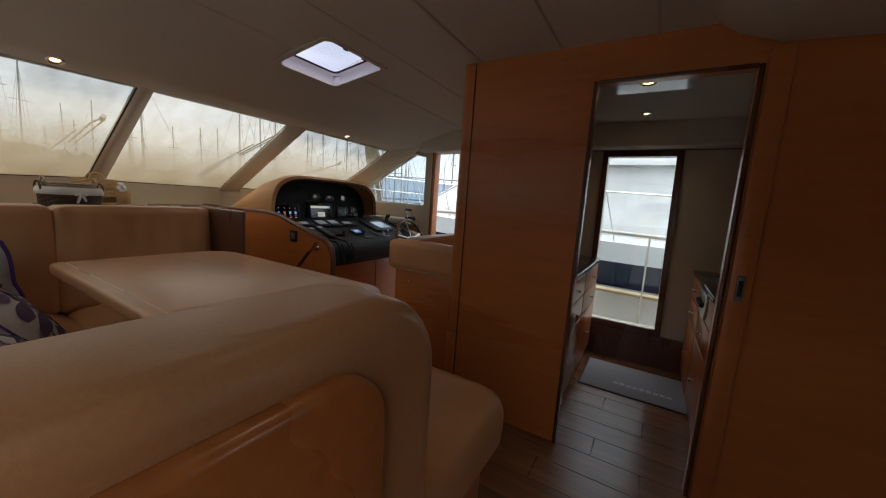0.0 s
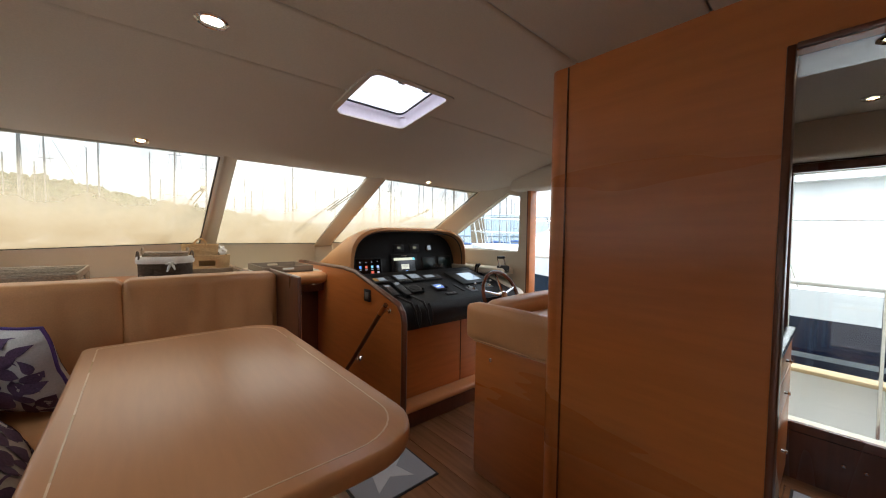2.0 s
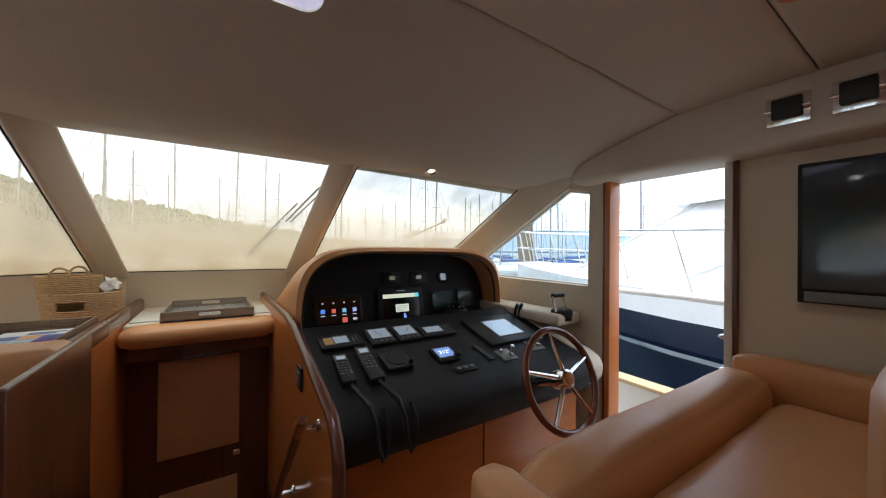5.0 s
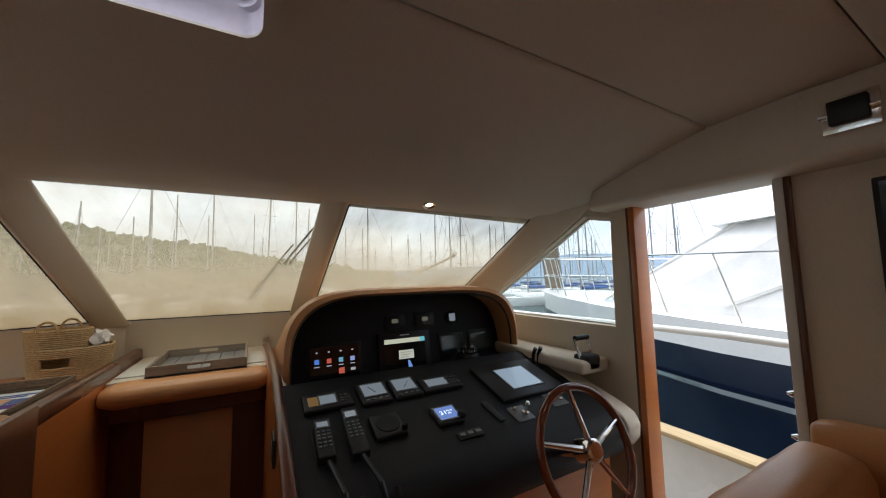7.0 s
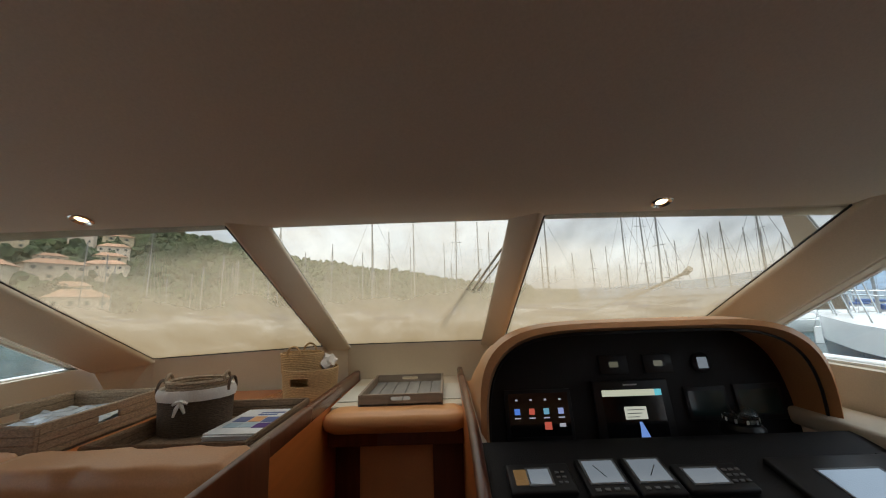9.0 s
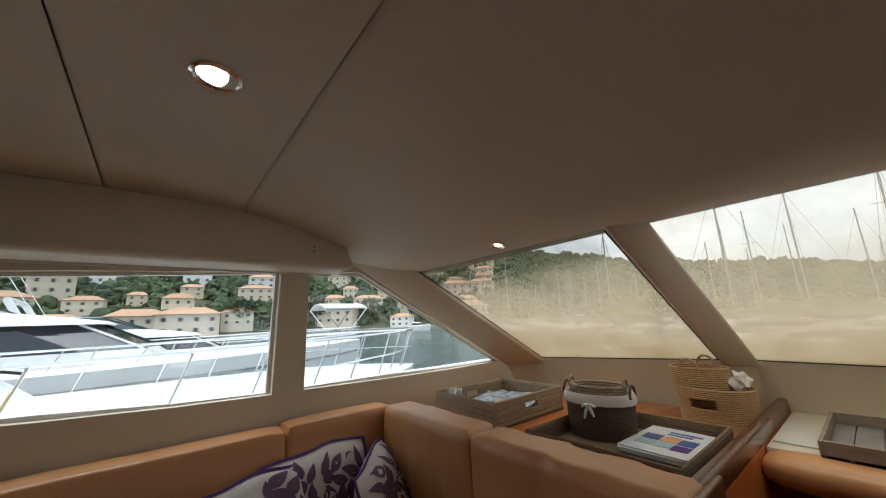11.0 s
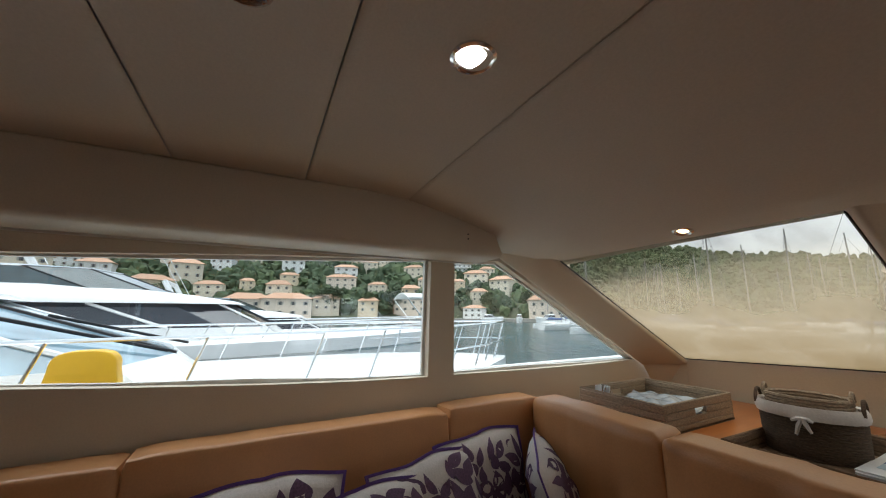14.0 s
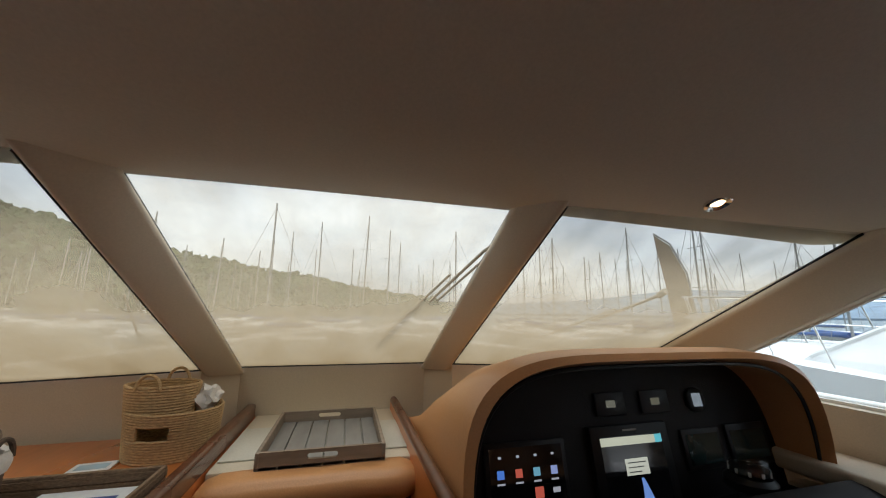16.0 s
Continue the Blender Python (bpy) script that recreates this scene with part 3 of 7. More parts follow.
# cabin sole planks
pl = thing("sole_planks", (0, 0, FL), "worn walnut cabin sole planks", "floor", kind="structure")
rng = random.Random(4)
plank_mesh = {}
for row in range(22):
    y = -1.58
    x = -1.93 + row * 0.177
    while y < 4.3:
        L = 1.2
        stop = 2.88 if -0.58 < x < 0.29 else 4.4
        if y > stop - 0.05:
            break
        y1 = min(y + L * (0.6 + 0.4 * ((row * 7) % 3) / 2 if y < -1.5 else 1), stop)
        key = round(y1 - y, 3)
        if key not in plank_mesh:
            bb = box(0, 0.174, 0, key - 0.003, 0, 0.012, 0.0015, 1)
            o_ = part("plank", bb, PLANK, pl)
            plank_mesh[key] = o_.data
        else:
            o_ = new("plank", plank_mesh[key])
            o_.parent = pl
        o_.location = (x, y, -0.012)
        y = y1

# ---- dinette ----
part("platform", box(XP + 0.004, -0.36, 0.92, 3.26, FL + 0.001, 0.03, 0.008), CHERRY_H, None, "cherry dinette platform", kind="structure")
part("trim", box(-0.362, -0.345, 0.92, 3.26, 0.0, 0.036, 0.004), DARKWOOD, None, "dark nosing on the dinette platform", kind="structure")


def stitched(pts, parent, r=0.005):
    part("piping", tube(pts, r, 6), PIPING, parent, "tan piped seam")


sofa = thing("dinette_sofa", (-1.3, 2.0, 0.03), "U-shaped tan leather dinette sofa with cherry base", "sofa")
part("base", box(-1.90, -1.33, 0.94, 3.20, 0.032, 0.39, 0.01), CHERRY, sofa, "cherry sofa base")
part("base", box(-1.328, -0.42, 2.66, 3.20, 0.032, 0.39, 0.01), CHERRY, sofa, "cherry sofa base")
part("base", prism([(x, y, 0.032) for x, y in round_rect(-1.328, -0.44, 0.86, 1.38, 0.10, 6)], (0, 0, 0.337), 0.004, 1), CHERRY, sofa, "cherry sofa base")
for y0, y1 in ((1.46, 2.03), (2.035, 2.60)):
    part("seat_cushion", cushion(-1.80, -1.27, y0, y1, 0.39, 0.53, 0.05, 0.015), LEATHER, sofa)
part("seat_cushion", cushion(-1.80, -1.09, 2.605, 3.06, 0.39, 0.53, 0.05, 0.015), LEATHER, sofa)
part("seat_cushion", cushion(-1.085, -0.39, 2.605, 3.06, 0.39, 0.53, 0.05, 0.015), LEATHER, sofa)
for x0, x1, s_ in ((-1.765, -1.105, 1), (-1.101, -0.378, 2)):
    part("backrest", cushion(x0, x1, 3.02, 3.20, 0.51, 1.075, 0.030, 0.010, s_, 25, 0.034), LEATHER, sofa)
for y0, y1, s_ in ((0.96, 1.395, 3), (1.397, 2.55, 4), (2.552, 3.10, 5)):
    part("backrest", cushion(-1.93, -1.77, y0, y1, 0.51, 1.040 + 0.014 * (s_ - 3), 0.022, 0.003, s_, 17, 0.010), LEATHER, sofa)
# aft run, with its long bench and rolled back
b = bmesh.new()
bench = round_rect(-1.30, -0.345, 0.82, 1.45, 0.13, 8)
levels = [(0.37, 0.0), (0.43, -0.012), (0.475, -0.006), (0.508, 0.022), (0.524, 0.065), (0.531, 0.15), (0.533, 0.26)]
rings = [[b.verts.new((x + (-0.83 - x) * k, y + (1.12 - y) * k, z + 0.003 * noise.noise(Vector((x * 6, y * 6, z))))) for x, y in bench] for z, k in levels]
for q, r in zip(rings, rings[1:]):
    for k in range(len(bench)):
        b.faces.new((q[k], q[(k + 1) % len(bench)], r[(k + 1) % len(bench)], r[k]))
b.faces.new(rings[0][::-1])
b.faces.new(rings[-1])
part("bench_cushion", b, LEATHER, sofa)


def end_outline(x0, x1, z0, z1, r, n=9):
    """Side view of a back: square at x0, a rounded upper corner at x1."""
    out = [(x0, z0), (x1, z0)]
    for k in range(n + 1):
        a = radians(90 * k / n)
        out.append((x1 - r + r * math.cos(a), z1 - r + r * math.sin(a)))
    return out + [(x0, z1)]


ol = end_outline(-1.93, -0.985, 0.12, 1.062, 0.17)
b = prism([(x, 0.785, z) for x, z in ol], (0, 0.235, 0))
bmesh.ops.recalc_face_normals(b, faces=b.faces)
bevel(b, 0.055, 5, [e for e in b.edges if abs(e.verts[0].co.y - e.verts[1].co.y) < 0.001])
part("backrest", b, LEATHER, sofa, "rolled leather backrest with rounded end")
ol = end_outline(-1.93, -1.19, 0.03, 0.992, 0.10)
b = prism([(x, 0.757, z) for x, z in ol], (0, 0.036, 0))
bmesh.ops.recalc_face_normals(b, faces=b.faces)
bevel(b, 0.014, 4, [e for e in b.edges if abs(e.verts[0].co.y - e.verts[1].co.y) < 0.001])
part("back_panel", b, CHERRY_H, sofa, "glossy cherry back panel with rounded corner")
stitched([(x, 0.806 + 0.0, 1.045) for x in (-1.9, -1.7, -1.5, -1.35, -1.2)] + [(-1.12, 0.80, 1.02), (-1.07, 0.80, 0.97), (-1.045, 0.80, 0.9), (-1.04, 0.80, 0.6)], sofa, 0.0035)
for k in range(46):
    part("stitch", box(-1.9 + k * 0.0155, -1.891 + k * 0.0155, 0.7985, 0.8015, 1.035, 1.038), PIPING, sofa, smooth=False)
part("end_panel", box(-0.372, -0.352, 2.64, 3.23, 0.04, 1.085, 0.009, 3), DARKWOOD, sofa, "dark mahogany end panel")

table = thing("dining_table", (-0.84, 1.92, 0.03), "glossy cherry dining table with maple inlay line", "table")
def table_loop(i):
    x0, x1, y0, y1, out = -1.21 + i, -0.495 - i, 1.29 + i, 2.61 - i, []
    for cx, cy, a0, r_ in ((x1, y1, 0, 0.17), (x0, y1, 90, 0.035), (x0, y0, 180, 0.035), (x1, y0, 270, 0.17)):
        sx, sy = (-1 if cx == x1 else 1), (-1 if cy == y1 else 1)
        for k in range(9):
            a = radians(a0 + 90 * k / 8)
            rr_ = max(r_ - i * 0.6, 0.012)
            out.append((cx + sx * rr_ + rr_ * math.cos(a), cy + sy * rr_ + rr_ * math.sin(a)))
    return out


tb = table_loop(0)
b = prism([(x, y, 0.815) for x, y in tb], (0, 0, 0.048))
bevel(b, 0.014, 3, [e for e in b.edges if abs(e.verts[0].co.z - e.verts[1].co.z) < 0.001])
part("tabletop", b, TABLEWOOD, table)
part("inlay", pierced(table_loop(0.045), [table_loop(0.049)], lambda x, y: (x, y, 0.8625), (0, 0, 0.0012)), INLAY, table, "pale maple inlay line")
b = prism([(x, y, 0.055) for x, y in round_rect(-1.0, -0.68, 1.62, 2.2, 0.155, 7)], (0, 0, 0.76), 0.006, 1)
part("pedestal", b, CHERRY, table, "oval cherry pedestal")
part("foot", prism([(x, y, 0.031) for x, y in round_rect(-1.03, -0.65, 1.59, 2.23, 0.17, 7)], (0, 0, 0.04), 0.008, 2), DARKWOOD, table)

# ---- shelf, companionway and stair well at the bow ----
part("shelf", box(-1.93, -0.445, 3.215, 4.42, 0.93, 0.965, 0.004), CHERRY_H, None, "cherry shelf under the windscreen", kind="structure")
part("shelf_front", box(-1.93, -0.445, 3.205, 3.235, FL, 0.928, 0.002), CHERRY, None, "cherry panel behind the sofa", kind="structure")


def rail(x, ya, za, yb, zb, name):
    b = prism([(x - 0.022, ya, za - 0.05), (x - 0.022, yb, zb - 0.05), (x - 0.022, yb, zb + 0.025), (x - 0.022, ya, za + 0.025)], (0.044, 0, 0), 0.014, 3)
    return tagged(part(name, b, DARKWOOD), "dark varnished mahogany rail beside the companionway", "rail", "companionway rails")


rail(-0.425, 3.23, 1.02, 4.655, 1.005, "handrail")
part("panel", box(-0.445, -0.405, 3.24, 4.655, FL - 0.7, 0.975), CHERRY, None, "cherry side panel of the companionway", kind="structure")
hood = thing("companionway_top", (-0.03, 4.3, 0.9), "cream companionway top with padded leather front edge", "worktop")
part("top", box(-0.40, 0.315, 3.97, 4.665, 0.925, 0.965, 0.006), CREAM, hood)
b = cushion(-0.403, 0.318, 3.84, 4.0, 0.86, 0.968, 0.05, 0.004, 3, 11)
part("padded_edge", b, LEATHER, hood, "padded tan leather edge")
part("fascia", box(-0.40, 0.315, 3.93, 3.97, 0.78, 0.86, 0.004), DARKWOOD, hood, "dark mahogany fascia")
for x in (-0.28, -0.04, 0.2):
    part("stud", lathe([(0.004, 0), (0.0035, 0.004), (0.0015, 0.005)], 12, pose(x, 3.93, 0.85, 90, 0, 0)), glow("stud_lamp_glow", (1.0, 0.75, 0.45), 0.8), hood, "small lit stud lamp")
part("nosing", box(-0.402, 0.298, 2.885, 2.945, FL - 0.03, FL + 0.006, 0.008, 3), CHERRY_H, None, "pale cherry nosing at the head of the steps", kind="structure")
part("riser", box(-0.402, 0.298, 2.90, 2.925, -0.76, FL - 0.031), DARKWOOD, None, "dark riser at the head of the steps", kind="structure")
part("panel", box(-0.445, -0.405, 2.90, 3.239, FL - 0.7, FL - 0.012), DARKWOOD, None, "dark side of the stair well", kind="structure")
for k, (y, z) in enumerate(((2.95, -0.29), (3.21, -0.46), (3.47, -0.63))):
    st_ = thing("stair_step", (-0.04, y + 0.12, z), "cherry companionway step with dark nosing", "step", "companionway steps", "structure")
    part("tread", box(-0.40, 0.296, y, y + 0.25, z - 0.03, z, 0.004), CHERRY, st_)
    part("nosing", box(-0.40, 0.296, y + 0.25, y + 0.275, z - 0.035, z + 0.006, 0.006), DARKWOOD, st_)
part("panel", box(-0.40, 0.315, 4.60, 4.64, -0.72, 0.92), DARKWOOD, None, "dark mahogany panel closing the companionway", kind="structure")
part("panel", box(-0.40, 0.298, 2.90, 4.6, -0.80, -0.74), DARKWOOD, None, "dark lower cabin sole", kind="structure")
door = thing("cabin_door", (-0.02, 4.1, 0.0), "tan panelled cabin door down the companionway", "door")
part("leaf", box(-0.40, 0.315, 4.07, 4.10, -0.72, 0.775, 0.006), DARKWOOD, door)
part("panel", box(-0.262, 0.135, 4.052, 4.069, 0.175, 0.735, 0.006), LEATHER, door, "tan padded inset")
part("panel", box(-0.25, 0.13, 4.052, 4.069, -0.55, -0.02, 0.006), LEATHER, door, "tan padded inset")
part("latch", box(0.10, 0.14, 4.03, 4.07, 0.11, 0.145, 0.004), CHROME, door, "chrome door latch")

# ---- helm console ----
console = thing("helm_console", (1.0, 3.2, FL), "cherry helm console with black dash and leather cowl", "helm console")
side = [(0.30, 2.62, FL), (0.30, 2.60, 0.72), (0.30, 2.66, 0.835), (0.30, 3.30, 1.005), (0.30, 3.5, 1.02), (0.30, 4.65, 1.01), (0.30, 4.65, FL - 0.7), (0.30, 2.90, FL - 0.7), (0.30, 2.89, FL)]
part("side_panel", prism(side, (0.036, 0, 0)), CHERRY, console, "cherry side panel", smooth=False)
cap = [(0.318, 2.60, 0.10), (0.318, 2.597, 0.72), (0.318, 2.615, 0.79), (0.318, 2.665, 0.842), (0.318, 3.30, 1.01), (0.318, 3.5, 1.026), (0.318, 4.63, 1.016)]
part("edge_rail", tube(cap, 0.021, 10), DARKWOOD, console, "rounded mahogany edge")
part("front_panel", box(0.338, 1.74, 2.80, 2.83, FL, 0.62, 0.004), CHERRY, console, "cherry front panel")
part("door_gap", box(1.05, 1.056, 2.796, 2.802, 0.05, 0.60), DARKWOOD, console)
part("footrest", box(0.34, 1.55, 2.65, 2.798, 0.035, 0.08, 0.018, 3), TABLEWOOD, console, "pale cherry foot rail")
part("plinth", box(0.34, 1.5, 2.70, 2.798, FL, 0.034), DARKWOOD, console, "dark plinth")
# sloping dash with a rolled lower edge
prof = [(2.80, 0.60), (2.735, 0.62), (2.70, 0.67), (2.695, 0.73), (2.72, 0.775), (2.77, 0.80), (3.36, 0.973), (3.40, 0.978), (3.42, 0.965), (3.43, 0.88), (3.62, 0.87), (3.62, 0.6)]
part("dash", prism([(0.339, y, z) for y, z in prof], (1.40, 0, 0)), BLACK, console, "black padded dash")
part("side_cover", prism([(1.742, y + 0.0, z + 0.012) for y, z in prof], (0.10, 0, 0), 0.02, 3), CREAM, console, "cream padded side cover")
part("ledge", box(1.70, 1.92, 2.9, 4.2, 0.93, 1.0, 0.02, 3), CREAM, console, "cream ledge beside the dash")
# instrument cowl: an arch of leather round a black panel
def arch(x0, x1, zlow, ztop, n=36):
    pts = []
    for i in range(n + 1):
        a = math.pi * (1 - i / n)
        u = math.copysign(abs(math.cos(a)) ** 0.62, math.cos(a))
        z = zlow + (ztop - zlow) * max(1 - abs(u) ** 5, 0) ** 0.30
        pts.append(((x0 + x1) / 2 + (x1 - x0) / 2 * u, z))
    return pts
outer, inner = arch(0.352, 1.775, 0.985, 1.392), arch(0.388, 1.735, 0.93, 1.352)
b = bmesh.new()
rows_ = []
for (ox, oz), (ix, iz) in zip(outer, inner):
    lift = max(oz - 0.985, 0)
    rows_.append([b.verts.new(p) for p in ((ix, 3.70, iz), (ix, 3.50, iz + 0.004), ((ix * 0.6 + ox * 0.4), 3.455, iz * 0.6 + oz * 0.4 + 0.004), (ox, 3.475, oz), (ox, 3.56, oz + 0.008 * (lift > 0)), (ox, 3.75, oz - 0.10 * lift), (ox, 4.0, oz - 0.42 * lift), (ox, 4.22, oz - 0.80 * lift), (ox, 4.40, 0.985))])
for p, q in zip(rows_, rows_[1:]):
    for k in range(8):
        b.faces.new((p[k], p[k + 1], q[k + 1], q[k]))
part("cowl", b, LEATHER, console, "tan leather instrument cowl")
b = bmesh.new()
f_ = [b.verts.new((x, 3.622 + (z - 0.95) * 0.2, z)) for x, z in inner] + [b.verts.new((1.735, 3.60, 0.82)), b.verts.new((0.388, 3.60, 0.82))]
b.faces.new(f_)
r = bmesh.ops.extrude_face_region(b, geom=list(b.faces))
bmesh.ops.translate(b, vec=(0, 0.02, 0), verts=[v for v in r["geom"] if isinstance(v, bmesh.types.BMVert)])
part("instrument_panel", b, BLACK, console, "black instrument panel", smooth=False)
part("cowl_lining", tube([(ix, 3.495, iz - 0.003) for ix, iz in inner], 0.006, 6), PLASTIC, console)

# wheel
wheel = thing("steering_wheel", (1.29, 2.78, 0.70), "varnished mahogany steering wheel with chrome spokes", "steering wheel")
WM = pose(1.285, 2.56, 0.81, 68, 0, 0)
rim = [(0.215 * math.cos(2 * math.pi * k / 40), 0.215 * math.sin(2 * math.pi * k / 40), 0.015) for k in range(40)]
part("rim", turn(tube(rim, 0.016, 10, True), WM), mat("varnished_mahogany", (0.16, 0.04, 0.018), 0.15, 0, 30, 0.2, coat=0.6), wheel)
for k in range(5):
    a = radians(90 + 72 * k)
    part("spoke", turn(tube([(0.03 * math.cos(a), 0.03 * math.sin(a), 0.03), (0.21 * math.cos(a), 0.21 * math.sin(a), 0.017)], [0.012, 0.008], 8), WM), CHROME, wheel, "chrome spoke")
part("hub", lathe([(0.04, -0.02), (0.042, 0.02), (0.038, 0.05), (0.03, 0.056)], 24, WM), CHROME, wheel, "chrome hub")
part("hub_cap", lathe([(0.027, 0.056), (0.026, 0.06), (0.012, 0.062)], 24, WM), CHERRY, wheel, "wooden hub cap")
part("shaft", turn(tube([(0, 0, -0.02), (0, 0, -0.2)], 0.022, 12), WM), CHROME, wheel)

# ---- helm seat ----
seat = thing("helm_bench", (1.1, 1.8, FL), "tan leather helm bench on a cherry base", "bench seat")
part("base", box(0.47, 1.74, 1.502, 2.08, FL, 0.70, 0.012), CHERRY, seat, "cherry base cabinet")
part("lock", lathe([(0.013, 0), (0.012, 0.006), (0.005, 0.009)], 14, pose(0.469, 1.95, 0.62, 0, -90, 0)), CHROME, seat, "small chrome lock")
part("rim_piping", tube([(0.46, 1.52, 0.715), (0.46, 2.07, 0.715), (0.50, 2.11, 0.715), (1.74, 2.11, 0.715)], 0.012, 8), LEATHER, seat)
part("armrest", cushion(0.445, 0.54, 1.52, 2.14, 0.705, 0.925, 0.035, 0.008, 2), LEATHER, seat, "padded leather side")
part("front_bolster", cushion(0.545, 1.76, 1.95, 2.13, 0.72, 0.93, 0.07, 0.01, 3, 13), LEATHER, seat, "rolled front bolster")
part("seat_cushion", cushion(0.545, 1.76, 1.60, 1.955, 0.72, 0.85, 0.05, 0.012, 4, 11), LEATHER, seat)
part("backrest", cushion(0.50, 1.76, 1.512, 1.615, 0.72, 1.27, 0.045, 0.012, 5, 13), LEATHER, seat)
part("armrest", cushion(1.77, 1.87, 1.55, 2.10, 0.78, 0.97, 0.035, 0.006, 6), LEATHER, seat, "padded leather side")

# ---- ceiling downlights ----
WARM = glow("halogen_glow", (1.0, 0.72, 0.38), 4.5)
DAYSPOT = glow("bright_halogen", (1.0, 0.95, 0.88), 22.0)


def downlight(x, y, z, material, tilt=0.0, energy=0.0, r=0.034):
    d = thing("downlight", (x, y, z), "small recessed chrome ceiling downlight, lit", "ceiling light", "downlights")
    m = pose(x, y, z, 180 + tilt, 0, 0)
    part("bezel", lathe([(r + 0.008, -0.004), (r + 0.009, 0.004), (r + 0.002, 0.008), (r - 0.004, 0.004), (r - 0.008, -0.002)], 24, m), CHROME, d)
    part("lens", lathe([(r - 0.008, 0.0), (r - 0.012, 0.003), (0.004, 0.004)], 20, m), material, d, "glowing lens")
    if energy:
        li = new("downlight_lamp", bpy.data.lights.new("downlight_lamp", "SPOT"))
        li.data.energy, li.data.color, li.data.spot_size, li.data.spot_blend, li.data.shadow_soft_size = energy * 0.7, (1.0, 0.82, 0.58), radians(130), 0.9, 0.05
        li.location = (x, y, z - 0.03)
        li.parent = d
        li.location = (0, 0, -0.03)


downlight(-1.02, 3.185, 1.820, WARM, -20, 0.8, 0.027)
downlight(1.0, 3.205, 1.820, WARM, -20, 0.8, 0.027)
downlight(-0.835, 2.105, ceil_z(-0.835, 2.105) - 0.002, DAYSPOT, 0, 1.2, 0.042)
downlight(-0.86, 1.667, ceil_z(-0.86, 1.667) - 0.002, WARM, 0, 1.2, 0.042)
downlight(1.22, 1.79, ceil_z(1.22, 1.79) - 0.002, DAYSPOT, 0, 1.2, 0.042)
downlight(-0.84, 0.86, ceil_z(-0.84, 0.86) - 0.002, WARM, 0, 1.2, 0.042)
downlight(0.80, 0.57, 1.985, WARM, 0, 3.0, 0.036)
downlight(1.50, 0.59, 1.985, WARM, 0, 3.0, 0.03)
part("panel", box(0.41, 1.90, -0.69, 1.44, 1.99, 2.02), LINER, None, "cream galley ceiling panel", kind="structure")
part("trim", box(0.62, 0.98, 0.33, 0.83, 1.984, 1.989), mat("polished_white_panel", (0.8, 0.8, 0.82), 0.12, 0, 20, 0.02, coat=0.5), None, "glossy white square panel round a downlight", kind="structure")

# ---- things on the shelf ----
def weave_box(name, x0, x1, y0, y1, z0, z1, material, t=0.014, label="", category="tray", slots=()):
    """An open woven box: bands of cane on four walls, a rim and a floor."""
    w = thing(name, ((x0 + x1) / 2, (y0 + y1) / 2, z0), label, category)
    part("floor", box(x0, x1, y0, y1, z0, z0 + 0.01), material, w)
    n = max(3, round((z1 - z0) / 0.028))
    h = (z1 - z0) / n
    for nm, (a0, a1, c0, c1) in (("side", (x0, x1, y0, y0 + t)), ("side", (x0, x1, y1 - t, y1)), ("side", (x0, x0 + t, y0 + t, y1 - t)), ("side", (x1 - t, x1, y0 + t, y1 - t))):
        for k in range(n):
            b = bmesh.new()
            z = z0 + k * h
            long_x = (a1 - a0) > (c1 - c0)
            mid = ((a0 + a1) / 2, (c0 + c1) / 2)
            gap = 0.05 if nm in slots and 0.45 < (k + 0.5) / n < 0.8 and not long_x else 0
            spans = [(c0, mid[1] - gap), (mid[1] + gap, c1)] if gap else [(c0, c1)]
            for s0, s1 in spans:
                box(a0 + 0.001 * (k % 2), a1 - 0.001 * (k % 2), s0, s1, z + 0.0005, z + h - 0.0005, 0.003, 1, b)
            part("cane_band", b, material, w)
    rim = [(x0 + t / 2, y0 + t / 2, z1), (x1 - t / 2, y0 + t / 2, z1), (x1 - t / 2, y1 - t / 2, z1), (x0 + t / 2, y1 - t / 2, z1)]
    part("rim", tube(rim, 0.0095, 8, True), material, w)
    return w


SH = 0.966
weave_box("wicker_tray", -1.755, -1.285, 3.37, 3.955, SH, 1.088, WICKER, 0.016, "deep grey wicker tray of brochures on the shelf", "tray", ("side",))
weave_box("wicker_tray", -1.04, -0.465, 3.285, 3.85, SH, 1.04, BROWNWICKER, 0.016, "shallow brown wicker tray holding a basket and magazine", "tray")
PAPER = mat("white_printed_paper", (0.75, 0.77, 0.8), 0.4, 0, 40, 0.05)
BLUEPRINT = mat("blue_ink", (0.05, 0.10, 0.32), 0.4, 0, 40, 0.2)
SKYPRINT = mat("pale_blue_ink", (0.35, 0.5, 0.62), 0.4, 0, 10, 0.2)
ORANGEPRINT = mat("orange_ink", (0.65, 0.33, 0.14), 0.4, 0, 10, 0.3)
FILM = mat("clear_plastic_film", (0.42, 0.5, 0.58), 0.12, 0, 14, 0.3, 0.6, coat=0.6)


def sheet_pile(name, cx, cy, z, w, h, rot, n, material, label, category, group=""):
    t_ = thing(name, (cx, cy, z), label, category, group)
    rr = random.Random(int(cx * 1000))
    for k in range(n):
        b = box(-w / 2, w / 2, -h / 2, h / 2, 0, 0.006, 0.001, 1)
        turn(b, pose(cx + rr.uniform(-.004, .004), cy + rr.uniform(-.004, .004), z + k * 0.0065, 0, 0, rot + rr.uniform(-2, 2)))
        part("booklet" if k < n - 1 else "cover", b, material, t_)
    return t_, z + n * 0.0065


